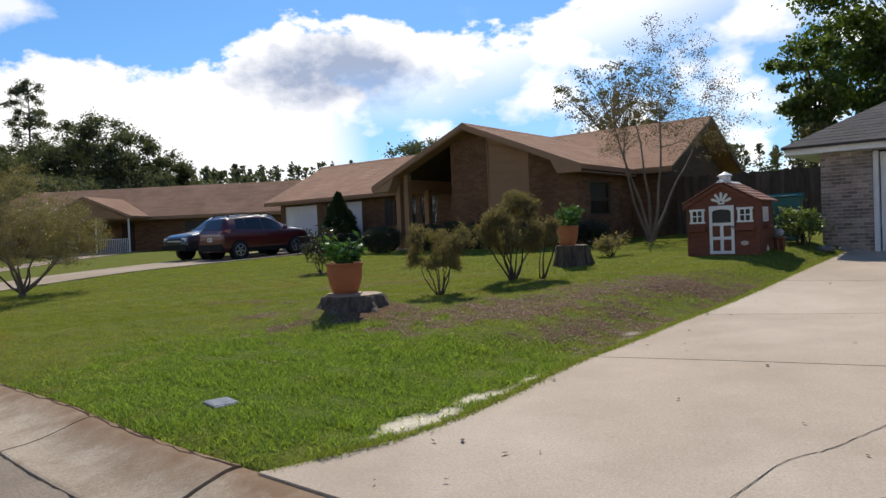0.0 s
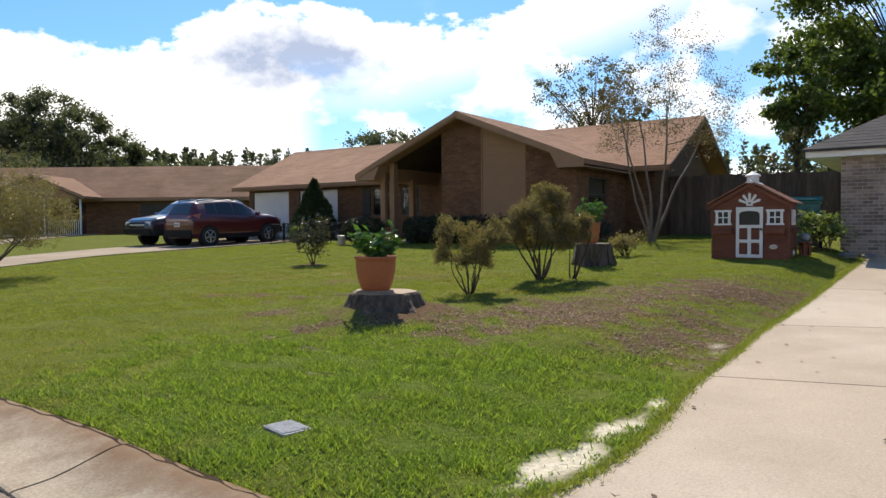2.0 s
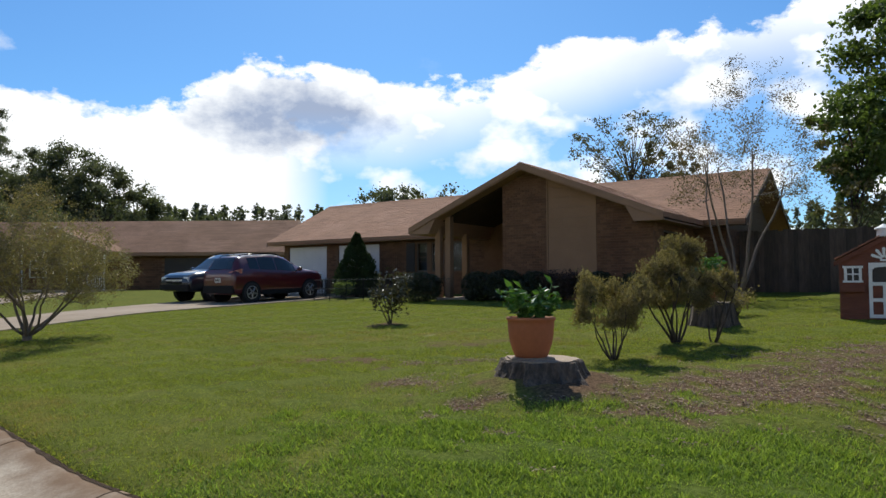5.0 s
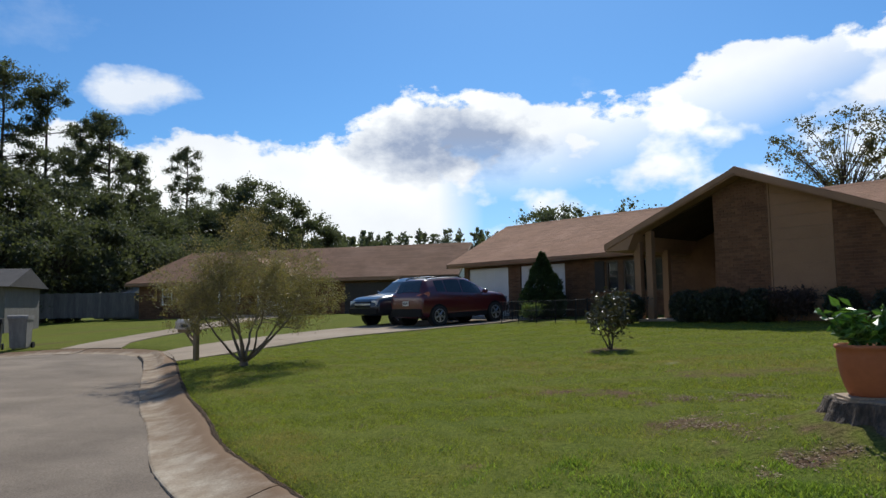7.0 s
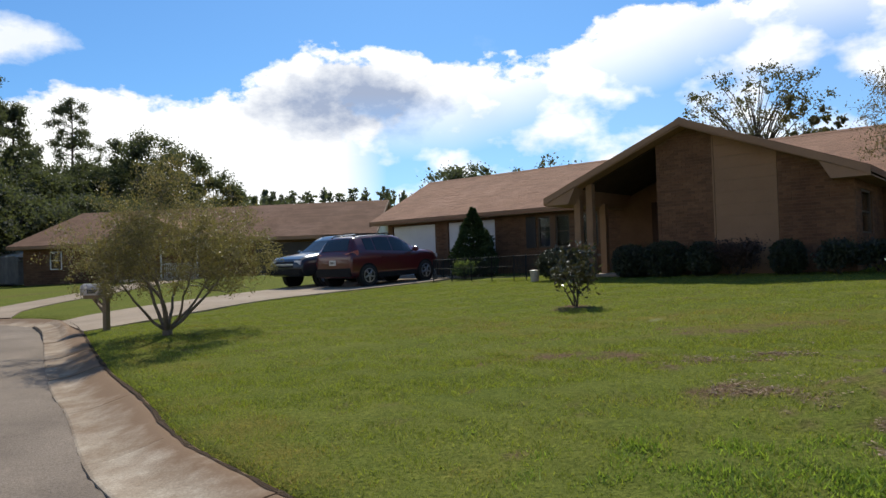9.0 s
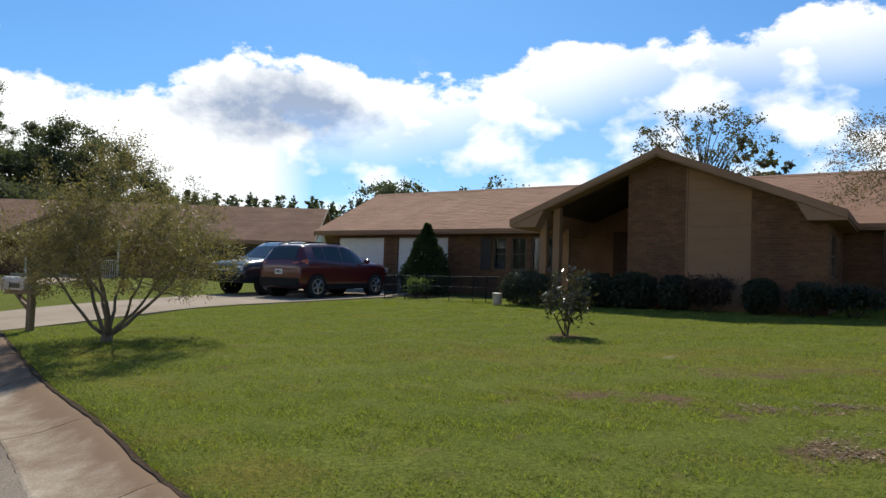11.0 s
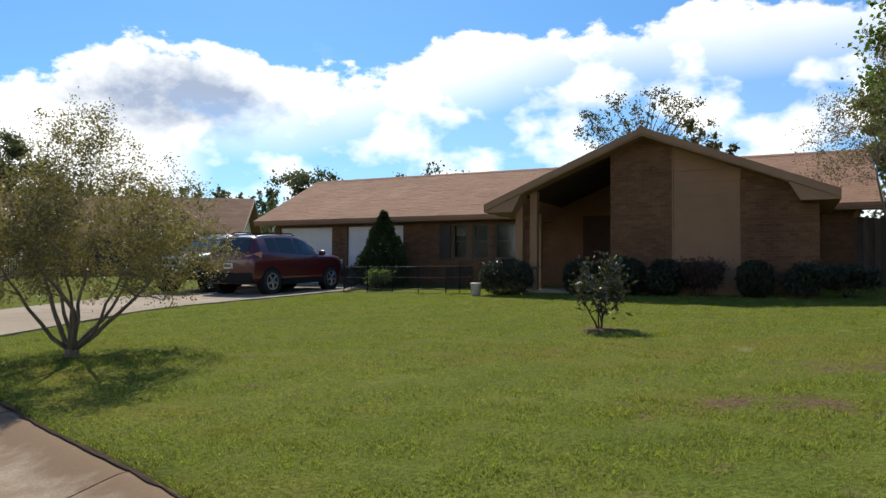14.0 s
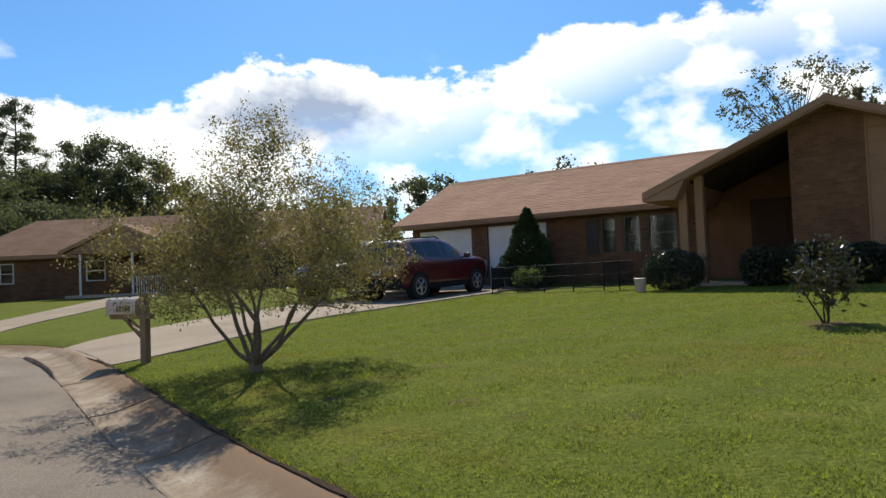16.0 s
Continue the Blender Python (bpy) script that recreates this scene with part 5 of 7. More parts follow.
for k, (az, dist, h, w) in enumerate([(-24.2, 78, 14.6, 9), (-21.6, 74, 12.6, 8), (-27.2, 84, 13.0, 8), (-19.3, 80, 10.0, 7), (-30.5, 78, 10.5, 9), (-33.5, 72, 11.0, 10), (-37, 70, 12.0, 10), (-41, 66, 13.0, 11), (-45, 64, 13.5, 11), (-50, 62, 14, 12), (-29, 66, 7, 9), (-33, 63, 7.5, 10), (-37.5, 61, 8, 10), (-42, 59, 8, 10), (-46, 57, 8.5, 10), (-25.5, 68, 7.5, 9), (-26, 82, 13.2, 9), (-31.5, 84, 12.5, 9), (-18, 84, 8.5, 8)]):
    x, y = bearing(az, dist)
    crowned_tree("tree", x, y, h, w, 0.04, "dense dark green oak in the wood behind the houses", 200 + k, 21000, 0.24, "leaf_oak", 70, group="wood behind the houses", trunk_r=0.3)
for k, (az, dist, h, w, c) in enumerate([(-28.9, 96, 21.5, 8.5, 0.62), (-34.4, 76, 20.0, 9, 0.45), (-32.6, 80, 17.0, 7, 0.5), (-38.5, 72, 21.5, 9, 0.4), (-41.2, 70, 22.5, 10, 0.35), (-44.5, 68, 22, 10, 0.35), (-36.2, 84, 21, 7, 0.5), (-48, 70, 21, 10, 0.4)]):
    x, y = bearing(az, dist)
    pine_tree(x, y, h, w, c, 300 + k, n=11000 if k else 6500, clumps=64 if k else 44, leaf=0.32)
x, y = bearing(0.3, 140)
crowned_tree("tree", x, y, 19.5, 14, 0.55, "round-topped far pine above the roof", 400, 3500, 0.6, "leaf_pine", 30, lumpy=0.3)
x, y = bearing(-5.5, 95)
crowned_tree("tree", x, y, 8.2, 7, 0.2, "far tree behind the garage roof", 401, 2200, 0.4, "leaf_pine", 30)


def tree_line():
    """The far edge of the pine woods: many ragged crowns, none to be told from the next."""
    nr, rng = np.random.RandomState(12), random.Random(12)
    centres, rad = [], []
    for k in range(1100):
        # the ring's other side, out of view, is added to darken window reflections
        az = rng.uniform(-60, 24) if k < 420 else rng.uniform(24, 300)
        dist = rng.uniform(165, 230)
        x, y = bearing(az, dist)
        h = dist * math.tan(radians(rng.uniform(5.0, 6.6)))
        for j in range(14):
            f = j / 14
            centres.append((x + rng.gauss(0, 1.2) * (1 - f), y + rng.gauss(0, 1.2) * (1 - f), 1 + h * (0.2 + 0.8 * f)))
            rad.append((0.5 + 2.4 * (1 - f) ** 0.8) * rng.uniform(0.7, 1.1))
    pts = clump_points(nr, np.array(centres), np.array(rad), 300000)
    tagged(leaf_part("far_woods", pts, 1.0, "leaf_pine", None, 12, 0, 0.7), "distant dark line of pine woods, partly added out of view", "woods", kind="stuff")


tree_line()


# ---- things on the lawn ----
M["stump"] = surf("weathered_stump", (0.15, 0.108, 0.078), (0.055, 0.04, 0.03), 14, 0.95, 1.0, 0.04, 40, stretch=(1, 1, 0.2))
M["stump_top"] = surf("stump_cut", (0.36, 0.27, 0.19), (0.27, 0.2, 0.14), 6, 0.9, 0.5, 0.006, 60)
M["terracotta"] = surf("terracotta", (0.4, 0.122, 0.045), (0.36, 0.11, 0.04), 3, 0.75, 0.1, 0.002, 20, c=(0.46, 0.19, 0.1), speck=0.25)
M["soil"] = surf("soil", (0.05, 0.035, 0.025), (0.03, 0.022, 0.016), 9, 0.95, 0.9, 0.02)
M["cedar"] = surf("red_cedar", (0.165, 0.052, 0.028), (0.125, 0.038, 0.02), 3, 0.75, 0.3, 0.003, 40, ob_random=0.12, stretch=(1, 1, 5))
M["cedar_roof"] = surf("cedar_roof", (0.26, 0.11, 0.065), (0.2, 0.08, 0.048), 3, 0.8, 0.3, 0.003, 40, ob_random=0.15)
M["teal"] = surf("teal_plastic", (0.012, 0.12, 0.115), (0.01, 0.1, 0.1), 3, 0.5, 0.1, 0.002)
M["galv"] = surf("dull_steel", (0.27, 0.29, 0.32), (0.2, 0.215, 0.24), 6, 0.6, 0.2, 0.002)
M["post_wood"] = surf("post_wood", (0.23, 0.165, 0.1), (0.17, 0.12, 0.07), 4, 0.85, 0.4, 0.004, 50, stretch=(5, 5, 1))
M["mail_white"] = surf("white_mailbox", (0.5, 0.44, 0.37), (0.4, 0.34, 0.28), 4, 0.45, 0.1, 0.002, c=(0.3, 0.23, 0.17))
M["ink"] = surf("black_ink", (0.02, 0.02, 0.02), (0.03, 0.03, 0.03), 5, 0.6, 0.0)
M["chip"] = surf("bark_chip", (0.31, 0.225, 0.15), (0.15, 0.105, 0.07), 9, 0.95, 0.3, 0.004, island=0.6)
M["fallen"] = surf("fallen_leaf", (0.16, 0.085, 0.04), (0.1, 0.055, 0.03), 9, 0.9, 0.2, 0.003, island=0.4)
M["blade"] = leafy("grass_blade", (0.1, 0.122, 0.026), (0.29, 0.305, 0.068), 0.7, 0.42, 0.12)
M["blade_dry"] = leafy("dry_grass_blade", (0.17, 0.13, 0.04), (0.36, 0.28, 0.09), 0.8, 0.3, 0.1)
M["blade_lush"] = leafy("lush_grass_blade", (0.075, 0.125, 0.02), (0.3, 0.37, 0.085), 0.65, 0.4, 0.15)


def stump(x, y, z0, r_top, r_base, h, label, seed):
    t = thing("stump", pose(x, y, z0 - 0.03, 0, 0, seed * 40), label, "tree stump", "stumps on the lawn")
    rng = random.Random(seed)
    bm = bmesh.new()
    seg, rings = 72, []
    ridge = [1 + 0.06 * math.sin(7 * a * 0.0873 + seed) + 0.04 * math.sin(12 * a * 0.0873 + 2 * seed) + rng.uniform(-0.05, 0.05) for a in range(seg)]
    for f, z in ((1.0, 0.0), (0.62, 0.2), (0.3, 0.45), (0.12, 0.72), (0.02, 0.93), (-0.05, 1.0)):
        r = r_top + (r_base - r_top) * f
        rings.append([bm.verts.new((r * (1 + (k - 1) * (0.6 + f * 1.3)) * math.cos(2 * math.pi * i / seg), r * (1 + (k - 1) * (0.6 + f * 1.3)) * math.sin(2 * math.pi * i / seg), h * (z + (k - 1) * 0.5 * z * (z < 0.99)) + rng.uniform(-0.008, 0.008))) for i, k in enumerate(ridge)])
    for p, q in zip(rings, rings[1:]):
        for i in range(seg):
            j = (i + 1) % seg
            bm.faces.new((p[i], p[j], q[j], q[i]))
    bm.faces.new(rings[-1])
    bm.faces.new(rings[0][::-1])
    part("bark", bm, "stump", t)
    bm = bmesh.new()
    top = [bm.verts.new((r_top * 0.9 * (1 + (k - 1) * 0.5) * math.cos(2 * math.pi * i / seg), r_top * 0.9 * (1 + (k - 1) * 0.5) * math.sin(2 * math.pi * i / seg), h + 0.012)) for i, k in enumerate(ridge)]
    low = [bm.verts.new((v.co.x, v.co.y, h - 0.01)) for v in top]
    bm.faces.new(top)
    bm.faces.new(low[::-1])
    for i in range(seg):
        j = (i + 1) % seg
        bm.faces.new((low[i], low[j], top[j], top[i]))
    part("cut_face", bm, "stump_top", t, "pale sawn top")
    return z0 - 0.03 + h + 0.012


def flower_pot(x, y, z, r, h, label, seed, leaf_h, group="terracotta pots"):
    t = thing("plant_pot", pose(x, y, z, 0, 0, 15), label, "plant pot", group)
    part("pot", lathe([(r * 0.64, 0.0), (r * 0.67, 0.008), (r * 0.76, h * 0.14), (r * 0.87, h * 0.36), (r * 0.94, h * 0.6), (r * 0.965, h * 0.8), (r * 0.96, h * 0.9), (r * 1.0, h * 0.915), (r * 1.03, h * 0.95), (r * 1.02, h * 0.99), (r * 0.98, h), (r * 0.92, h), (r * 0.9, h * 0.9)], 40), "terracotta", t, smooth=True)
    part("soil", lathe([(r * 0.88, h * 0.86), (r * 0.89, h * 0.9), (r * 0.4, h * 0.93)], 20), "soil", t)
    nr, rng = np.random.RandomState(seed), random.Random(seed)
    plant = new("potted_plant")
    plant.matrix_world = pose(x, y, z + h * 0.9)
    tagged(plant, "bushy green potted plant with broad pointed leaves", "potted plant", group="potted plants")
    segs, pts, out = [], [], []
    for k in range(24):
        a, lean = rng.uniform(0, 6.283), rng.uniform(0.05, 0.85)
        d = Vector((math.cos(a) * lean, math.sin(a) * lean, 1)).normalized()
        p = Vector((math.cos(a) * r * 0.35, math.sin(a) * r * 0.35, 0))
        q = p + d * leaf_h * rng.uniform(0.55, 1.0)
        segs.append((p, q, 0.009, 0.005))
        for j in range(13):
            b = p.lerp(q, 0.25 + 0.75 * j / 12)
            pts.append(tuple(b))
            g = rng.uniform(0, 6.283)
            out.append((math.cos(g) * 1.3, math.sin(g) * 1.3, 0.35))
    for q in segs:
        v, f = tubes([q], 5)
        link_mesh("stem", quick_mesh("stem", v, f), "leaf_pot", plant)
    leaf_part("foliage", pts, r * 0.47, "leaf_pot", plant, seed, 0.35, 0.46, np.array(out))


top = stump(-1.27, 9.9, gz(-1.38, 9.9) - 0.16, 0.43, 0.64, 0.27, "weathered grey tree stump in bare soil", 1)
part_base = thing("saucer", pose(-1.4, 9.88, top), "thin pale wooden board on the stump", "board")
part("board", box(-0.22, 0.24, -0.17, 0.16, 0.0, 0.02, bevel=0.004), "stump_top", part_base)
flower_pot(-1.38, 9.88, top + 0.02, 0.255, 0.42, "large terracotta pot standing on a stump", 5, 0.42)
top = stump(2.6, 14.3, gz(2.6, 14.3), 0.33, 0.4, 0.42, "tall dark tree stump with a flat top", 2)
flower_pot(2.5, 14.25, top, 0.23, 0.39, "terracotta pot on the farther stump", 6, 0.5)


def meter_lid():
    x, y = -1.87, 5.82
    t = thing("meter_lid", pose(x, y, gz(x, y) + 0.012, 0.6, -0.5, 38), "grey steel utility cover set in the grass", "utility cover")
    part("rim", box(-0.105, 0.105, -0.14, 0.14, -0.1, 0.0, bevel=0.006), "galv", t)
    bm = bmesh.new()
    for k in range(16):
        box(-0.095 + k * 0.0122, -0.0885 + k * 0.0122, -0.125, 0.125, 0.0005, 0.006, bm)
    part("ribs", bm, "galv", t)


meter_lid()


def playhouse():
    """A child's cedar cottage: gabled, white door and windows, cupola on the roof."""
    cx, cy, turn = 5.52, 14.02, -37.0
    t = thing("playhouse", pose(cx, cy, gz(cx, cy) - 0.0, 0, 0, turn), "red-brown wooden playhouse with white door and windows", "playhouse")
    W, D, E, A = 0.66, 1.3, 1.06, 1.43
    wall = thing_part("front_wall", t)
    k = 0.0
    n = 0
    while k < A - 0.06:
        half = W if k < E else W * (A - k) / (A - E)
        half1 = W if k + 0.095 < E else max(0.02, W * (A - k - 0.095) / (A - E))
        part("board", prism([(-half, k), (half, k), (half1, k + 0.092), (-half1, k + 0.092)], "y", 0.0, 0.03), "cedar", wall)
        part("board", prism([(-half, k), (half, k), (half1, k + 0.092), (-half1, k + 0.092)], "y", D - 0.03, D), "cedar", wall)
        if k < E - 0.05:
            part("board", box(W - 0.03, W - 0.002, 0.032, D - 0.032, k, k + 0.092), "cedar", wall)
            part("board", box(-W + 0.002, -W + 0.03, 0.032, D - 0.032, k, k + 0.092), "cedar", wall)
        k += 0.095
    part("corner_post", box(W - 0.02, W + 0.02, -0.015, 0.03, 0, E), "cedar", t)
    part("corner_post", box(-W - 0.02, -W + 0.02, -0.015, 0.03, 0, E), "cedar", t)
    part("floor", box(-W, W, 0.03, D - 0.03, 0.01, 0.05), "cedar", t)
    # door
    dr = thing_part("door", t)
    a, b, h = -0.235, 0.235, 0.98
    for q in ((a, a + 0.055, 0.03, h), (b - 0.055, b, 0.03, h), (a + 0.055, b - 0.055, 0.03, 0.09), (a + 0.055, b - 0.055, 0.31, 0.37), (a + 0.055, b - 0.055, 0.585, 0.645), (-0.03, 0.03, 0.09, 0.31), (-0.03, 0.03, 0.37, 0.585), (a + 0.055, b - 0.055, 0.92, h)):
        part("rail", box(q[0], q[1], -0.035, -0.004, q[2], q[3], bevel=0.003), "white", dr, "white door frame member")
    part("arch", prism([(a + 0.055, 0.86), (a + 0.055, 0.92), (b - 0.055, 0.92), (b - 0.055, 0.86), (b - 0.1, 0.895), (0, 0.91), (a + 0.1, 0.895)], "y", -0.034, -0.006), "white", dr)
    # the boards run on behind; the dark inside is a painted sheet
    part("opening", box(a + 0.06, b - 0.06, -0.012, -0.002, 0.65, 0.92), "dark", dr, "near-black panel painted as the unlit inside of the door")
    part("knob", lathe([(0.016, 0), (0.02, 0.02), (0.008, 0.03)], 10), "black_metal", dr).matrix_basis = pose(b - 0.028, -0.035, 0.56, 90)
    # windows
    for c in (-0.47, 0.44):
        w = thing_part("window", t)
        x0, x1, z0, z1 = c - 0.135, c + 0.135, 0.64, 0.93
        for q in ((x0 - 0.02, x1 + 0.02, z1 - 0.04, z1), (x0 - 0.02, x1 + 0.02, z0, z0 + 0.035), (x0, x0 + 0.045, z0 + 0.035, z1 - 0.04), (x1 - 0.045, x1, z0 + 0.035, z1 - 0.04), (c - 0.012, c + 0.012, z0 + 0.035, z1 - 0.04), (x0 + 0.045, c - 0.012, 0.775, 0.797), (c + 0.012, x1 - 0.045, 0.775, 0.797)):
            part("bar", box(q[0], q[1], -0.03, -0.003, q[2], q[3], bevel=0.003), "white", w)
        # near-black sheet over the boards for the unlit inside
        part("opening", box(x0 + 0.04, x1 - 0.04, -0.012, -0.002, z0 + 0.03, z1 - 0.03), "dark", w)
        fb = part("flower_box", box(c - 0.17, c + 0.17, -0.1, -0.003, 0.48, 0.585, bevel=0.006), "cedar", t)
    w = thing_part("window", t)
    for q in ((0.42, 0.47, 0.64, 0.93), (0.73, 0.78, 0.64, 0.93), (0.47, 0.73, 0.64, 0.68), (0.47, 0.73, 0.89, 0.93), (0.59, 0.61, 0.68, 0.89)):
        part("bar", box(W + 0.002, W + 0.03, q[0], q[1], q[2], q[3]), "white", w)
    part("shelf", box(W, W + 0.12, 0.35, 0.85, 0.52, 0.55), "cedar", t)
    # sunburst over the door, oval plate
    sb = thing_part("sunburst", t)
    for k in range(5):
        a = radians(-68 + 34 * k)
        bm = prism([(-0.016, 0.03), (0.016, 0.03), (0.026, 0.185), (0.0, 0.21), (-0.026, 0.185)], "y", -0.03, -0.004)
        part("ray", bm, "white", sb).matrix_basis = pose(0, 0, 1.04, 0, math.degrees(a), 0)
    part("hub", box(-0.06, 0.06, -0.034, -0.006, 1.005, 1.04, bevel=0.006), "white", sb)
    part("name_plate", lathe([(0.075, 0), (0.075, 0.012), (0.06, 0.016)], 20), "mail_white", t, "small pale oval plate").matrix_basis = pose(0.42, -0.003, 0.235, 90) @ Matrix.Diagonal((1, 0.6, 1, 1))
    # roof of lapped boards, and a cupola
    roof = thing_part("roof", t)
    pitch = (A - E) / W
    for s in (-1, 1):
        for r in range(6):
            f0, f1 = r / 6, (r + 1.15) / 6
            x0, x1 = W + 0.09 - (W + 0.09) * f0, max(0.0, W + 0.09 - (W + 0.09) * f1)
            zo = A + 0.03
            pts = [(s * x0, zo - pitch * x0 + 0.03), (s * x1, zo - pitch * x1 + 0.012), (s * x1, zo - pitch * x1 - 0.012), (s * x0, zo - pitch * x0 + 0.002)]
            for j in range(5):
                y0 = -0.1 + (D + 0.2) * j / 5
                part("shingle", prism(pts if s > 0 else pts[::-1], "y", y0 + 0.004 + 0.008 * (r % 2), y0 + (D + 0.2) / 5 - 0.004), "cedar_roof", roof)
        part("barge_board", prism([(s * (W + 0.1), A + 0.0 - pitch * (W + 0.1)), (0, A + 0.0), (0, A - 0.08), (s * (W + 0.1), A - 0.085 - pitch * (W + 0.1))], "y", -0.06, -0.036), "cedar", roof)
    part("ridge_board", prism([(-0.07, A - 0.0), (0, A + 0.06), (0.07, A - 0.0)], "y", -0.1, D + 0.1), "white", roof, "white ridge board")
    cu = thing_part("cupola", t)
    part("drum", lathe([(0.11, A + 0.0), (0.11, A + 0.14), (0.1, A + 0.14)], 4 * 4, centre=(0, 0.32)), "white", cu)
    part("cap", lathe([(0.145, A + 0.142), (0.14, A + 0.165), (0.07, A + 0.2), (0.015, A + 0.235)], 16, centre=(0, 0.32)), "white", cu)


playhouse()


def wheeled_bin(m, label, body_mat, group, h=1.05, w=0.58, d=0.62):
    t = thing("wheeled_bin", m, label, "trash bin", group)
    bm = bmesh.new()
    lo = [bm.verts.new((x * w * 0.42, y * d * 0.42, 0.04)) for x, y in ((-1, -1), (1, -1), (1, 1), (-1, 1))]
    hi = [bm.verts.new((x * w * 0.5, y * d * 0.5, h * 0.9)) for x, y in ((-1, -1), (1, -1), (1, 1), (-1, 1))]
    bm.faces.new(lo[::-1])
    bm.faces.new(hi)
    for k in range(4):
        j = (k + 1) % 4
        bm.faces.new((lo[k], lo[j], hi[j], hi[k]))
    bmesh.ops.bevel(bm, geom=list(bm.edges), offset=0.03, segments=2, affect="EDGES")
    part("body", bm, body_mat, t)
    part("rim", box(-w * 0.54, w * 0.54, -d * 0.54, d * 0.54, h * 0.86, h * 0.9 + 0.004, bevel=0.01), body_mat, t)
    part("lid", prism([(-d * 0.56, h * 0.91), (d * 0.58, h * 0.91), (d * 0.5, h * 0.985), (-d * 0.3, h * 1.0), (-d * 0.52, h * 0.97)], "x", -w * 0.55, w * 0.55), body_mat, t)
    part("handle", rod((-w * 0.4, d * 0.64, h * 0.93), (w * 0.4, d * 0.64, h * 0.93), 0.016), body_mat, t)
    for s in (-1, 1):
        part("wheel", rod((s * w * 0.46, d * 0.42, 0.12), (s * w * 0.56, d * 0.42, 0.12), 0.12, seg=16), "black_metal", t)
    return t


b = wheeled_bin(pose(7.8, 16.1, gz(7.8, 16.1), 0, 0, 150), "teal plastic wheeled bin behind the playhouse", "teal", "", 1.12, 0.66, 0.7)
bm = bmesh.new()
for q in ((-0.12, 0.12, 0.72, 0.76), (-0.12, 0.05, 0.66, 0.69)):
    box(q[0], q[1], 0.345, 0.352, q[2], q[3], bm)
part("print", bm, "mail_white", b, "pale printed bars")
wheeled_bin(pose(-21.7, 25.0, gz(-21.7, 25.0), 0, 0, 20), "grey wheeled bin standing by the kerb", "grey_wood", "bins by the kerb", 1.15)
wheeled_bin(pose(-22.7, 24.9, gz(-22.7, 24.9), 0, 0, 35), "dark wheeled bin standing by the kerb", "black_metal", "bins by the kerb", 1.1)


def garden_ornaments():
    x, y = 6.75, 14.25
    z = gz(x, y)
    t = thing("ornament_stand", pose(x, y, z) @ Matrix.Diagonal((0.72, 0.72, 0.8, 1)), "small dark red stand beside the playhouse", "plant stand")
    part("top", lathe([(0.17, 0.3), (0.18, 0.315), (0.18, 0.34), (0.16, 0.345)], 14), "cedar", t)
    for k in range(4):
        a = radians(45 + 90 * k)
        part("leg", box(-0.03, 0.03, -0.03, 0.03, 0.0, 0.299), "cedar", t).matrix_basis = pose(0.11 * math.cos(a), 0.11 * math.sin(a), 0)
    t = thing("glass_globe", pose(x, y, z + 0.277) @ Matrix.Diagonal((0.75, 0.75, 0.75, 1)), "pale glass garden globe on the stand", "garden globe")
    part("ball", lathe([(0.03, 0.0), (0.09, 0.03), (0.12, 0.09), (0.115, 0.15), (0.07, 0.21), (0.01, 0.225)], 18), "galv", t, smooth=True)
    t = thing("sack", pose(x - 0.3, y + 0.05, gz(x - 0.3, y)), "small crumpled white bag on the grass", "bag")
    part("bag", lathe([(0.08, 0.0), (0.1, 0.05), (0.08, 0.13), (0.03, 0.17)], 9, wobble=0.2, seed=4), "white", t)
    t = thing("bucket", at_house(-17.4, 17.3), "small white bucket by the hedge bush", "bucket")
    part("pail", lathe([(0.11, 0.0), (0.14, 0.3), (0.15, 0.31), (0.12, 0.32)], 16), "mail_white", t)
    t = thing("edging_stones", pose(7.95, 14.75, gz(7.95, 14.75)), "dark loose stones at the drive's edge", "stones")
    part("stone", lathe([(0.16, 0.0), (0.17, 0.06), (0.1, 0.12)], 9, wobble=0.2, seed=2), "grey_wood", t)
    part("stone", lathe([(0.12, 0.0), (0.13, 0.05), (0.06, 0.09)], 8, wobble=0.2, seed=3, centre=(0.3, -0.2)), "grey_wood", t)


garden_ornaments()


def mailbox():
    x, y = -11.95, 18.55
    t = thing("mailbox", pose(x, y, gz(x, y), 0, 0, -25), "dented white mailbox on a wooden post by the kerb", "mailbox")
    part("post", box(-0.05, 0.05, -0.05, 0.05, -0.05, 0.99, bevel=0.006), "post_wood", t)
    part("arm", box(-0.62, 0.13, -0.045, 0.045, 0.62, 0.69, bevel=0.004), "post_wood", t)
    part("brace", prism([(-0.36, 0.616), (-0.28, 0.616), (-0.052, 0.34), (-0.052, 0.44)], "y", -0.04, 0.04), "post_wood", t)
    bm = bmesh.new()
    prof = [(-0.1, 0.0), (0.1, 0.0), (0.1, 0.14)] + [(0.1 * math.cos(a), 0.14 + 0.09 * math.sin(a)) for a in (0.5, 1.0, 1.57, 2.14, 2.64)] + [(-0.1, 0.14)]
    prism([(p, q + 0.694) for p, q in prof], "x", -0.6, -0.08, bm)
    part("box", bm, "mail_white", t)
    part("lid", prism([(p * 1.05, q * 1.03 + 0.692) for p, q in prof], "x", -0.625, -0.598), "mail_white", t)
    part("flag", box(-0.4, -0.36, 0.102, 0.115, 0.76, 0.94), "door", t, "small dark signal flag")
    for k in range(5):
        part("mark", box(-0.42 + k * 0.052, -0.385 + k * 0.052, -0.106, -0.1005, 0.73, 0.81), "ink", t, "black bar")


mailbox()


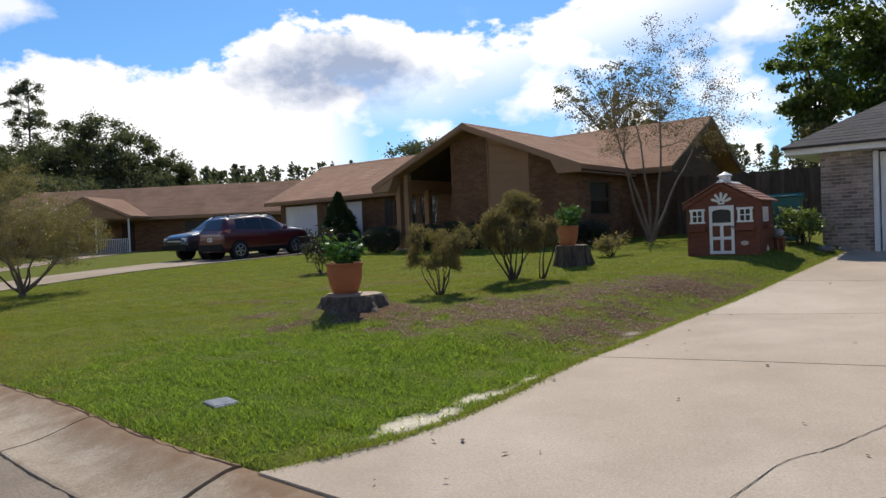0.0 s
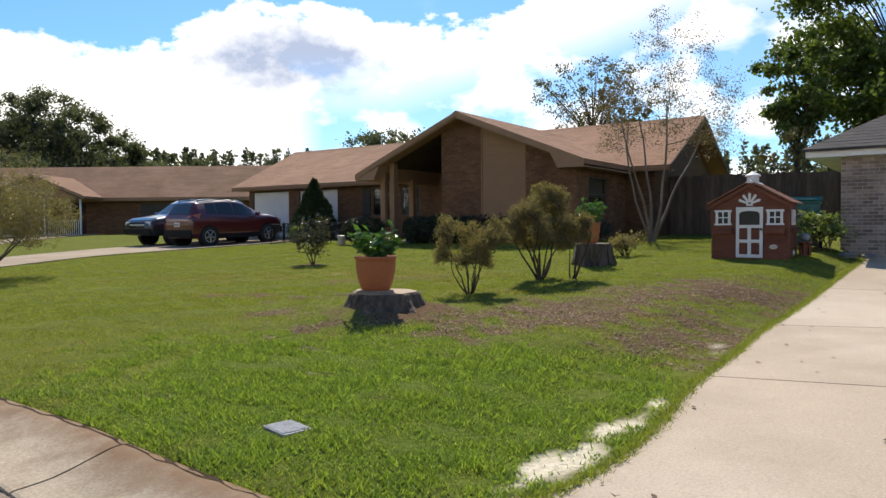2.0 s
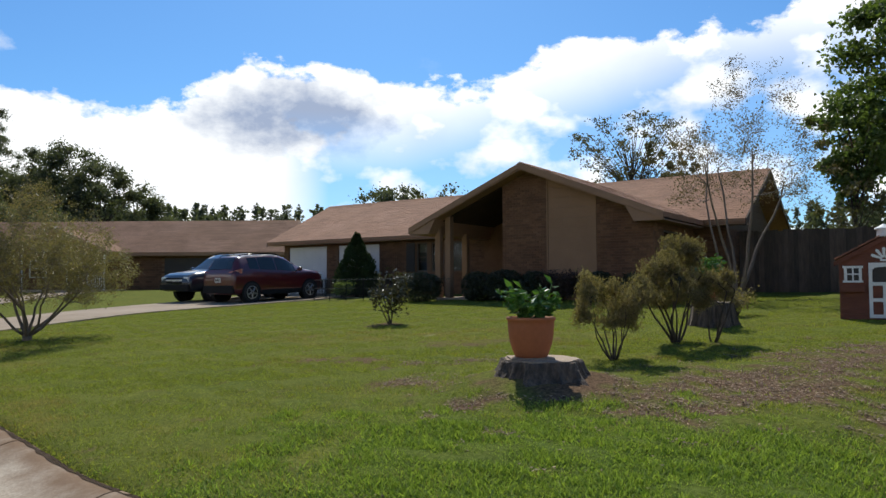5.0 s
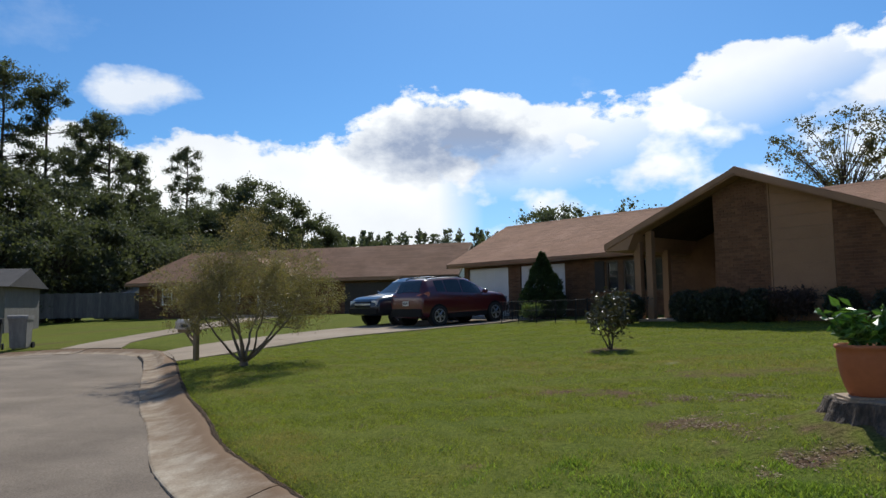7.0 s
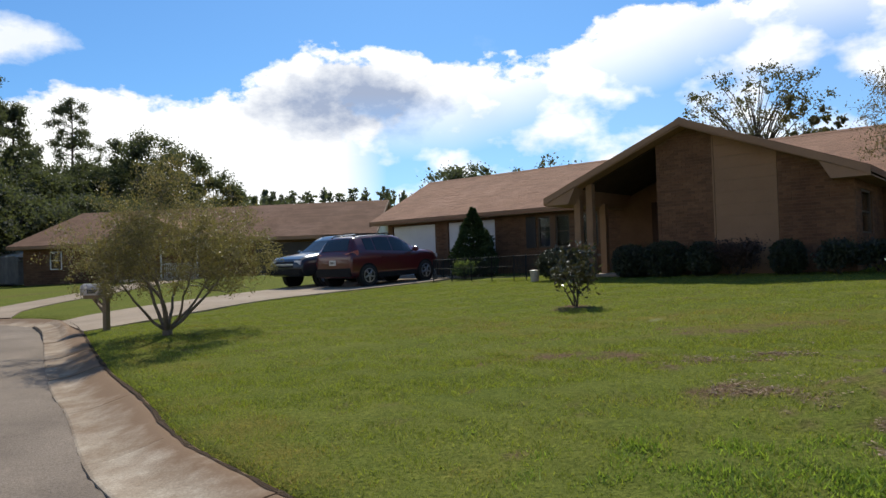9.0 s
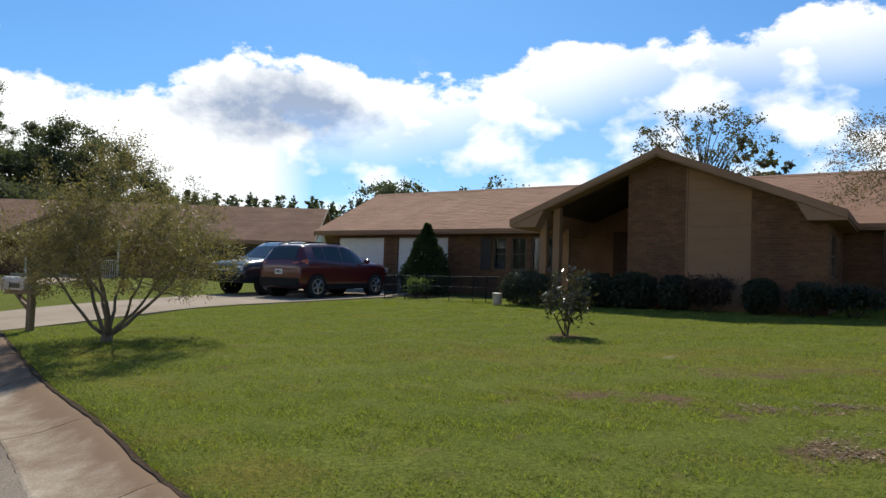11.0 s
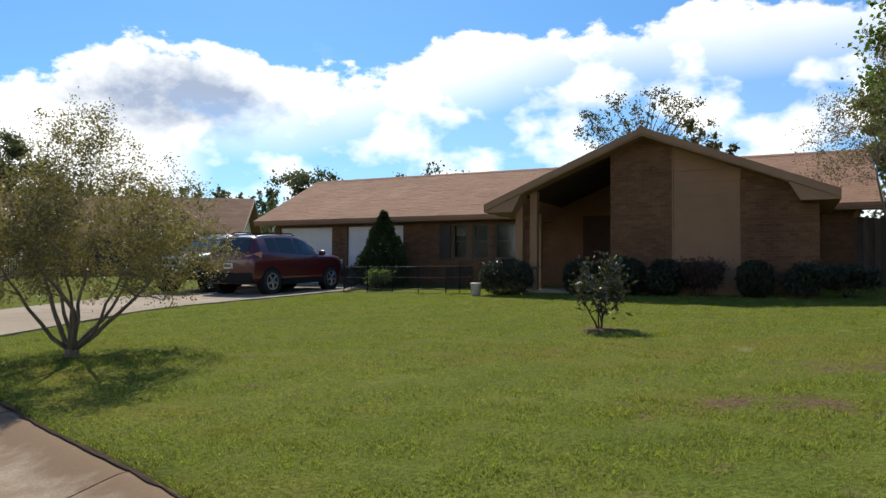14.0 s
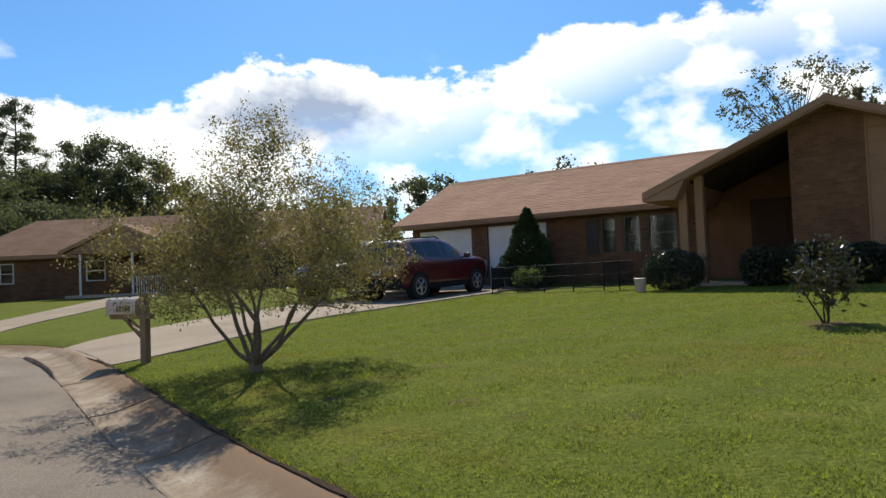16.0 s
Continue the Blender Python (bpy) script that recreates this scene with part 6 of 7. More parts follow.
def board_fence(name, a, b, h, board, material, label, lean=0.0, drop=0.06, base=None):
    """Upright boards between two points, with rails behind."""
    a, b = Vector(a), Vector(b)
    L = (b - a).length
    ang = math.degrees(math.atan2(b.y - a.y, b.x - a.x))
    z = gz(a.x, a.y) if base is None else base
    t = thing(name, pose(a.x, a.y, z, 0, 0, ang), label, "fence")
    n = int(L / board)
    rng = random.Random(int(L * 100))
    me = bpy.data.meshes.new("board")
    bm = box(0.0003, board + 0.004, -0.012, 0.012, -0.05, h)
    bm.to_mesh(me)
    bm.free()
    me.materials.append(M[material])
    for k in range(n):
        ob = new("board", me)
        ob.parent = t
        ob.matrix_basis = pose(k * board, 0.026 * (k % 2) + rng.uniform(-0.004, 0.004), rng.uniform(-drop, drop) * 0.5)
    for zz in (0.35, h - 0.3):
        part("rail", box(0, L, 0.045, 0.09, zz, zz + 0.09), material, t)
    for k in range(int(L / 2.4) + 1):
        part("post", box(min(L - 0.1, k * 2.4), min(L - 0.1, k * 2.4) + 0.1, 0.092, 0.19, -0.05, h), material, t)


p0, p1 = TURNED @ Vector((-8.8, 24.0, 0)), TURNED @ Vector((-2.2, 24.3, 0))
board_fence("fence", p0, p1, 1.92, 0.14, "dark_wood", "tall dark weathered board fence beside the house")
board_fence("fence", (-50, 48.2, 0), (-34.2, 51.5, 0), 1.75, 0.2, "grey_wood", "grey weathered board fence beyond the lawns", base=1.2)


def garden_fence():
    """Low black metal fence round the flower bed."""
    pts = [(-23.0, 20.6), (-22.2, 18.6), (-18.6, 18.05), (-17.9, 18.3)]
    t = thing("garden_fence", at_house(-22.2, 18.6), "low black wire garden fence round the bed", "fence")
    inv = t.matrix_world.inverted()
    for a, b in zip(pts, pts[1:]):
        pa, pb = TURNED @ Vector((*a, 0)), TURNED @ Vector((*b, 0))
        L = (pb - pa).length
        n = max(2, round(L / 0.9))
        for k in range(n):
            p, q = pa.lerp(pb, k / n), pa.lerp(pb, (k + 1) / n)
            zp, zq = gz(p.x, p.y), gz(q.x, q.y)
            f, g = inv @ Vector((p.x, p.y, zp)), inv @ Vector((q.x, q.y, zq))
            part("post", rod(f + Vector((0, 0, -0.05)), f + Vector((0, 0, 0.78)), 0.018, seg=6), "black_metal", t)
            for hh in (0.1, 0.42, 0.72):
                part("rail", rod(f + Vector((0, 0, hh)), g + Vector((0, 0, hh)), 0.009, seg=5), "black_metal", t)
            for j in range(1, 15):
                e = f.lerp(g, j / 15)
                part("wire", rod(e + Vector((0, 0, 0.1)), e + Vector((0, 0, 0.72)), 0.008, seg=4), "black_metal", t)


garden_fence()


def far_shed():
    x, y = bearing(-40.9, 44)
    t = thing("shed", pose(x, y, 0.5, 0, 0, 20), "grey outbuilding corner by the far kerb", "shed")
    part("wall", box(-5.0, 0.0, 0, 5, 0, 2.5), "grey_wood", t)
    part("roof", prism([(-0.5, 2.5), (5.5, 2.5), (2.5, 3.6)], "x", -5.4, 0.35), "shingle2", t)
    part("door", box(-1.6, -0.7, -0.03, -0.003, 0, 2.0), "dark_blue", t)


M["dark_blue"] = surf("dark_blue", (0.016, 0.024, 0.04), (0.012, 0.018, 0.03), 4, 0.5, 0.1, 0.002)
far_shed()
wheeled_bin(at_house(-22.95, 21.7), "dark blue wheeled bin by the garage door", "dark_blue", "")
t = thing("shed_roof", pose(*bearing(-33.5, 62), 1.0), "white metal shed roof behind the grey fence", "shed")
part("wall", box(-1.6, 1.6, -1, 1, 0, 2.0), "grey_wood", t)
part("roof", prism([(-1.25, 2.0), (1.25, 2.0), (0, 2.5)], "x", -1.9, 1.9), "white", t)


# ---- parked vehicles ----
def paint(name, colour):
    m = surf(name, colour, tuple(c * 0.9 for c in colour), 1.5, 0.32, 0.0, metal=0.0, coat=0.7, speck=0.1)
    return m


M["red_paint"] = paint("dark_red_paint", (0.09, 0.009, 0.012))
M["blue_paint"] = paint("dark_blue_grey_paint", (0.012, 0.017, 0.025))
M["tint"] = surf("tinted_glass", (0.03, 0.034, 0.035), (0.025, 0.028, 0.029), 2, 0.06, 0.0, spec=0.5, speck=0.1)
M["tyre"] = surf("tyre_rubber", (0.02, 0.02, 0.02), (0.03, 0.028, 0.026), 20, 0.85, 0.3, 0.003)
M["alloy"] = surf("alloy", (0.5, 0.51, 0.53), (0.42, 0.43, 0.45), 8, 0.3, 0.0, metal=0.8)
M["cladding"] = surf("black_plastic", (0.012, 0.012, 0.012), (0.018, 0.018, 0.018), 12, 0.85, 0.2, 0.002, spec=0.2)
M["red_lens"] = surf("red_lens", (0.42, 0.08, 0.07), (0.5, 0.2, 0.17), 9, 0.15, 0.0, coat=1.0)
M["clear_lens"] = surf("clear_lens", (0.62, 0.64, 0.66), (0.42, 0.44, 0.47), 14, 0.1, 0.0, coat=1.0)
M["plate"] = surf("number_plate", (0.6, 0.6, 0.58), (0.55, 0.55, 0.54), 9, 0.5, 0.0)

SUV = [(-2.07, 0.74, 0.42, 0.84, 0.90, 0.70), (-2.05, 0.86, 0.36, 1.0, 1.05, 0.79), (-1.99, 0.89, 0.30, 1.08, 1.15, 0.77), (-1.79, 0.90, 0.28, 1.12, 1.5, 0.67), (-1.7, 0.91, 0.27, 1.13, 1.6, 0.64),
       (-1.3, 0.92, 0.26, 1.14, 1.65, 0.61), (-0.5, 0.92, 0.25, 1.08, 1.68, 0.605), (0.1, 0.92, 0.25, 1.05, 1.65, 0.60), (0.4, 0.92, 0.25, 1.03, 1.57, 0.60), (0.85, 0.915, 0.25, 1.03, 1.33, 0.63),
       (1.2, 0.91, 0.26, 1.03, 1.14, 0.72), (1.5, 0.905, 0.27, 1.01, 1.10, 0.76), (1.88, 0.88, 0.28, 0.95, 1.03, 0.74), (2.05, 0.83, 0.32, 0.86, 0.95, 0.68), (2.13, 0.70, 0.40, 0.70, 0.78, 0.55)]
TRUCK = [(-2.4, 0.80, 0.45, 0.90, 0.98, 0.74), (-2.36, 0.88, 0.40, 1.05, 1.2, 0.72), (-2.2, 0.91, 0.36, 1.12, 1.62, 0.66), (-1.9, 0.93, 0.34, 1.12, 1.74, 0.65), (-0.6, 0.94, 0.34, 1.10, 1.78, 0.65), (0.2, 0.94, 0.34, 1.09, 1.74, 0.64),
         (0.5, 0.94, 0.34, 1.09, 1.62, 0.64), (0.85, 0.94, 0.34, 1.09, 1.38, 0.68), (1.12, 0.935, 0.34, 1.09, 1.2, 0.76), (1.5, 0.93, 0.36, 1.04, 1.15, 0.78), (2.1, 0.91, 0.38, 0.98, 1.08, 0.76), (2.32, 0.88, 0.40, 0.90, 1.0, 0.72), (2.42, 0.80, 0.46, 0.74, 0.84, 0.66)]


def vehicle(m, stations, wheels, r, colour, label, category):
    """A car lofted through cross-sections along its length (front at +y), with glass, lamps, wheels and trim as parts."""
    t = thing("car", m, label, category, "cars on the driveway")
    ys = [s[0] for s in stations]

    def at(y):
        return [np.interp(y, ys, [s[k] for s in stations]) for k in range(1, 6)]

    def half(y):
        w, zb, zt, zr, wr = at(y)
        return [(0, zb), (w * 0.82, zb), (w * 0.96, zb + 0.08), (w * 0.995, zb + 0.25), (w, (zb + zt) / 2 + 0.1), (w * 0.985, zt - 0.06), (w * 0.95, zt), (wr * 1.03, zr - 0.07 * min(1, (zr - zt) / 0.3)), (wr * 0.9, zr - 0.015), (wr * 0.45, zr), (0, zr)]
    bm = bmesh.new()
    fine = sorted(set(ys) | set(np.linspace(ys[0], ys[-1], 40)))
    rows = []
    for y in fine:
        h = half(y)
        ring = h + [(-x, z) for x, z in h[-2:0:-1]]
        rows.append([bm.verts.new((x, y, z)) for x, z in ring])
    for a, b in zip(rows, rows[1:]):
        for k in range(len(a)):
            j = (k + 1) % len(a)
            bm.faces.new((a[k], a[j], b[j], b[k]))
    bm.faces.new(rows[0])
    bm.faces.new(rows[-1][::-1])
    part("body", bm, colour, t, smooth=True)

    def side_glass(y0, y1, s, name="side_window"):
        bm, rows = bmesh.new(), []
        for k in range(9):
            y = y0 + (y1 - y0) * k / 8
            w, zb, zt, zr, wr = at(y)
            p, q = Vector((w * 0.95, y, zt)), Vector((wr * 1.03, y, zr - 0.07 * min(1, (zr - zt) / 0.3)))
            rows.append([bm.verts.new(((p.lerp(q, f).x + 0.006 - d) * s, y, p.lerp(q, f).z)) for f, d in ((0.08, 0), (0.95, 0), (0.95, 0.02), (0.08, 0.02))])
        for a, b in zip(rows, rows[1:]):
            for k in range(4):
                bm.faces.new((a[k], a[(k + 1) % 4], b[(k + 1) % 4], b[k]))
        bm.faces.new(rows[0])
        bm.faces.new(rows[-1][::-1])
        part(name, bm, "tint", t)

    def top_glass(y0, y1, name, k=0.86):
        bm, rows = bmesh.new(), []
        for i in range(7):
            y = y0 + (y1 - y0) * i / 6
            w, zb, zt, zr, wr = at(y)
            rows.append([bm.verts.new((f * wr * k, y + (0.012 if y > 0 else -0.012), zr - (0.015 if abs(f) > 0.6 else 0) + 0.012)) for f in (-1, -0.5, 0, 0.5, 1)])
        for a, b in zip(rows, rows[1:]):
            for j in range(4):
                bm.faces.new((a[j], a[j + 1], b[j + 1], b[j]))
        part(name, bm, "tint", t)
    roof_end = [s[0] for s in stations if s[4] > 1.55]
    y_back, y_front = min(roof_end), max(roof_end)
    for s in (-1, 1):
        side_glass(y_back + 0.34, y_back + 0.74, s)
        side_glass(y_back + 0.79, y_back + 1.5, s)
        side_glass(y_back + 1.56, y_front + 0.34, s)
    top_glass(y_front + 0.06, y_front + 0.62, "windscreen")
    top_glass(y_back - 0.03, ys[2] + 0.01, "rear_window")
    for s in (-1, 1):
        for y in wheels:
            w = thing_part("wheel", t)
            ww = at(y)[0]
            part("arch", rod((s * (ww - 0.2), y, r), (s * (ww + 0.004), y, r), r + 0.045, seg=28), "cladding", w, "dark wheel arch")
            bm = lathe([(r * 0.62, -0.105), (r * 0.9, -0.105), (r, -0.07), (r, 0.07), (r * 0.9, 0.105), (r * 0.62, 0.105)], 28)
            part("tyre", bm, "tyre", w).matrix_basis = pose(s * (ww - 0.085), y, r, 0, 90, 0)
            bm = lathe([(r * 0.66, 0.0), (r * 0.66, 0.02), (r * 0.58, 0.022), (r * 0.57, 0.005)], 24)
            for k in range(5):
                a = 2 * math.pi * k / 5
                spoke = rod((0.03 * math.cos(a), 0.03 * math.sin(a), 0.022), (r * 0.6 * math.cos(a), r * 0.6 * math.sin(a), 0.018), 0.034, 0.026, 6)
                tmp = bpy.data.meshes.new("spoke")
                spoke.to_mesh(tmp)
                spoke.free()
                bm.from_mesh(tmp)
            part("rim", bm, "alloy", w).matrix_basis = pose(s * (ww + 0.0), y, r, 0, 90 * s, 0) @ pose(0, 0, 0.012)
        ww = at(0)[0]
        part("sill", box(min(s * (ww - 0.06), s * (ww + 0.006)), max(s * (ww - 0.06), s * (ww + 0.006)), wheels[0] + r + 0.08, wheels[1] - r - 0.08, at(0)[1] + 0.0, at(0)[1] + 0.17, bevel=0.02), "cladding", t)
        zt = at(0.55)[2]
        mir = thing_part("mirror", t)
        part("shell", lathe([(0.03, -0.1), (0.075, -0.06), (0.09, 0.02), (0.07, 0.08), (0.02, 0.1)], 12), colour, mir).matrix_basis = pose(s * (ww + 0.1), y_front + 0.36, zt + 0.1, 0, 90, 0)
        part("stalk", rod((s * (ww - 0.08), y_front + 0.36, zt + 0.04), (s * (ww + 0.06), y_front + 0.36, zt + 0.07), 0.02), "cladding", mir)
        for y in (y_back + 0.95, y_back + 1.72):
            part("door_handle", box(min(s * ww, s * (ww + 0.025)), max(s * ww, s * (ww + 0.025)), y, y + 0.2, zt - 0.13, zt - 0.09, bevel=0.008), colour, t)
        rail = [(s * at(y)[4] * 0.86, y, at(y)[3] + h) for y, h in ((y_back + 0.1, 0.0), (y_back + 0.25, 0.045), (y_front - 0.5, 0.045), (y_front - 0.32, 0.0))]
        bm = bmesh.new()
        for p, q in zip(rail, rail[1:]):
            rod(p, q, 0.018, seg=6, bm=bm)
        part("roof_rail", bm, "cladding", t)
        # lamps at the corners
        yb, yf = ys[0], ys[-1]
        bm = bmesh.new()
        pts = [(0.6, yb + 0.035, 0.93), (0.8, yb + 0.055, 0.95), (0.915, yb + 0.34, 1.03)]
        prev = None
        for x, y, z in pts:
            k = min(1.0, at(max(y, yb + 0.05))[0] / 0.9)
            q = [bm.verts.new((s * x * 1.0, y - 0.012, z + dz)) for dz in (0.0, 0.16)] + [bm.verts.new((s * (x - 0.09), y + 0.12, z + dz)) for dz in (0.16, 0.0)]
            if prev:
                for i in range(4):
                    bm.faces.new((prev[i], prev[(i + 1) % 4], q[(i + 1) % 4], q[i]))
            else:
                bm.faces.new(q)
            prev = q
        bm.faces.new(prev[::-1])
        part("tail_light", bm, "red_lens", t)
        part("headlight", box(min(s * 0.5, s * 0.82), max(s * 0.5, s * 0.82), yf - 0.22, yf - 0.03, at(yf - 0.2)[2] - 0.17, at(yf - 0.2)[2] + 0.0, bevel=0.03), "clear_lens", t)
    bar = box(-at(yf - 0.1)[0] * 0.96, at(yf - 0.1)[0] * 0.96, yf - 0.2, yf + 0.03, at(yf)[1] - 0.02, at(yf)[1] + 0.2, bevel=0.05)
    part("front_bumper", bar, "cladding", t)
    part("rear_bumper", box(-at(yb + 0.1)[0] * 0.95, at(yb + 0.1)[0] * 0.95, yb - 0.03, yb + 0.3, at(yb)[1] - 0.08, at(yb)[1] + 0.2, bevel=0.05), "cladding", t)
    grille = thing_part("grille", t)
    for k in range(3):
        z = at(yf)[1] + 0.25 + k * 0.075
        part("bar", box(-0.48, 0.48, yf - 0.1, yf + 0.012, z, z + 0.045, bevel=0.01), "alloy" if k == 1 else "cladding", grille)
    pl = part("number_plate", box(-0.16, 0.16, yb - 0.016, yb + 0.06, at(yb)[2] - 0.12, at(yb)[2] + 0.04, bevel=0.005), "plate", t, "pale number plate with plain bars")
    for k in range(4):
        part("mark", box(-0.12 + k * 0.062, -0.08 + k * 0.062, yb - 0.0195, yb - 0.0165, at(yb)[2] - 0.08, at(yb)[2] + 0.0), "ink", pl)
    return t


def on_slope(u, v, half, turn):
    """A pose for a car whose wheels stand on the drive at both ends."""
    m = at_house(u, v, 0.0, turn)
    f = m.to_3x3() @ Vector((0, 1, 0))
    p = m.translation
    za, zb = gz(p.x + f.x * half, p.y + f.y * half) + 0.03, gz(p.x - f.x * half, p.y - f.y * half) + 0.03
    return at_house(u, v, (za + zb) / 2, turn) @ pose(0, 0, 0, math.degrees(math.atan2(za - zb, 2 * half)))


vehicle(on_slope(-24.15, 18.05, 1.345, -2.0), SUV, (-1.345, 1.345), 0.355, "red_paint", "dark red sport utility car parked nose to the garage", "car")
vehicle(on_slope(-26.6, 18.3, 1.4, 180.0), TRUCK, (-1.45, 1.4), 0.375, "blue_paint", "dark blue sport utility car parked nose to the street", "car")


# ---- grass, mulch chips, fallen leaves ----
NEAR_EDGE = smooth_line(np.array([(-1.16, 4.19), (-0.95, 4.27), (-0.62, 4.37), (-0.14, 4.63), (0.45, 5.31), (1.04, 6.26), (1.97, 7.4), (2.96, 8.75), (4.22, 10.1), (5.86, 11.98), (8.08, 14.5), (8.75, 15.35)]))


def on_lawn(x, y, over=0.0):
    s, _, _ = kerb_side(x, y)
    along_d, across = 0.70 * x + 0.71 * y, 0.71 * x - 0.70 * y
    edge = np.interp(along_d, 0.70 * NEAR_EDGE[:, 0] + 0.71 * NEAR_EDGE[:, 1], 0.71 * NEAR_EDGE[:, 0] - 0.70 * NEAR_EDGE[:, 1])
    return (s > 0.1 - over) & (across < edge + over * 1.6) & (x > np.interp(y, [18.3, 18.6, 19.4, 21.2, 23.4, 25.0, 27.2], [-99, -12.35, -11.6, -10.9, -10.1, -8.65, -6.7])) & (np.hypot(x + 1.27, y - 9.8) > 0.74) & (np.abs(x + 1.87) + np.abs(y - 5.82) > 0.2)


def blades(name, n, x0, x1, y0, y1, length, width, keep, material, seed, label):
    r = np.random.RandomState(seed)
    x, y = r.uniform(x0, x1, n), r.uniform(y0, y1, n)
    ok = on_lawn(x, y, 0.035) & (r.uniform(0, 1, n) < keep(x, y))
    x, y = x[ok], y[ok]
    n = len(x)
    z = lawn_z(x, y) - 0.004
    a = r.uniform(0, 6.283, n)
    h = length * r.uniform(0.5, 1.25, n) * (1 + 0.35 * wave(x, y, 51, 0.8))
    lean = r.normal(0, 0.55, (n, 2)) * h[:, None]
    w = width * r.uniform(0.6, 1.3, n) / 2
    c, s = np.cos(a) * w, np.sin(a) * w
    v = np.stack([np.stack([x - c, y - s, z], -1), np.stack([x + c, y + s, z], -1), np.stack([x + lean[:, 0], y + lean[:, 1], z + h * 0.8], -1)], 1).reshape(-1, 3)
    me = quick_mesh(name, v.tolist(), np.arange(3 * n).reshape(-1, 3).tolist())
    tagged(link_mesh(name, me, material), label, "grass", kind="stuff")


def bald(x, y):
    return 1 - np.clip(bare_soil(x, y) * 1.0 + sand(x, y) * 1.2, 0, 0.95)


blades("grass", 260000, -5, 3.5, 4, 10, 0.047, 0.0125, lambda x, y: bald(x, y) * np.clip(lush(x, y) * 1.3, 0, 1), "blade_lush", 1, "coarse bright green turf by the drive")
blades("grass", 260000, -10, 7, 3.8, 13, 0.036, 0.008, lambda x, y: bald(x, y) * (1 - 0.6 * lush(x, y)) * (1 - 0.75 * dry(x, y)) * np.clip(1.35 - (y - 5) / 14, 0.4, 1), "blade", 2, "fine mown lawn grass")
blades("grass", 150000, -10, 7, 3.8, 13, 0.034, 0.008, lambda x, y: bald(x, y) * (1 - lush(x, y)) * np.clip(dry(x, y) + 0.03, 0, 1) * np.clip(1.35 - (y - 5) / 14, 0.4, 1), "blade_dry", 12, "straw-coloured dry lawn grass")
blades("grass", 330000, -13, 8, 11, 27, 0.036, 0.0105, lambda x, y: bald(x, y) * (1 - 0.7 * dry(x, y)), "blade", 3, "fine mown lawn grass")
blades("grass", 180000, -13, 8, 11, 27, 0.034, 0.0105, lambda x, y: bald(x, y) * np.clip(dry(x, y) + 0.02, 0, 1), "blade_dry", 13, "straw-coloured dry lawn grass")


def scatter(name, n, place, size, material, seed, label, category, lift):
    r = np.random.RandomState(seed)
    x, y, z = place(r, n)
    a, s = r.uniform(0, 6.283, len(x)), size * r.uniform(0.4, 1.4, len(x))
    t = r.normal(0, 0.3, (len(x), 2))
    v = []
    for dx, dy in ((-1, 0), (0, -0.45), (1, 0), (0, 0.45)):
        px, py = (dx * np.cos(a) - dy * np.sin(a)) * s, (dx * np.sin(a) + dy * np.cos(a)) * s
        v.append(np.stack([x + px, y + py, z + lift + np.abs(px * t[:, 0] + py * t[:, 1])], -1))
    v = np.stack(v, 1).reshape(-1, 3)
    tagged(link_mesh(name, quick_mesh(name, v.tolist(), np.arange(4 * len(x)).reshape(-1, 4).tolist()), material), label, category, kind="stuff")


def chips(r, n):
    x, y = r.uniform(-3, 6, n), r.uniform(6.5, 12.5, n)
    ok = on_lawn(x, y) & (r.uniform(0, 1, n) < bare_soil(x, y) * 0.9)
    x, y = x[ok], y[ok]
    return x, y, lawn_z(x, y)


def on_drive(r, n):
    x, y = r.uniform(-0.5, 9, n), r.uniform(2.5, 14, n)
    e, d = 0.71 * x - 0.70 * y, 0.70 * x + 0.71 * y
    edge = np.interp(d, 0.70 * NEAR_EDGE[:, 0] + 0.71 * NEAR_EDGE[:, 1], 0.71 * NEAR_EDGE[:, 0] - 0.70 * NEAR_EDGE[:, 1])
    ok = (e > edge + 0.05) & (r.uniform(0, 1, n) < np.exp(-(e - edge) / 1.6))
    x, y = x[ok], y[ok]
    return x, y, lawn_z(x, y) + 0.03


blades("grass_tufts", 26000, -3, 6, 6.5, 12.5, 0.05, 0.007, lambda x, y: bare_soil(x, y) * np.clip(wave(x, y, 77, 0.5) - 0.25, 0, 1) * 1.5, "blade", 14, "sparse grass tufts coming up through the mulch")
scatter("bark_mulch", 60000, chips, 0.017, "chip", 5, "loose brown bark chips over bare soil", "mulch", 0.012)
scatter("fallen_leaves", 420, on_drive, 0.026, "fallen", 6, "small brown fallen leaves on the concrete", "leaves", 0.006)


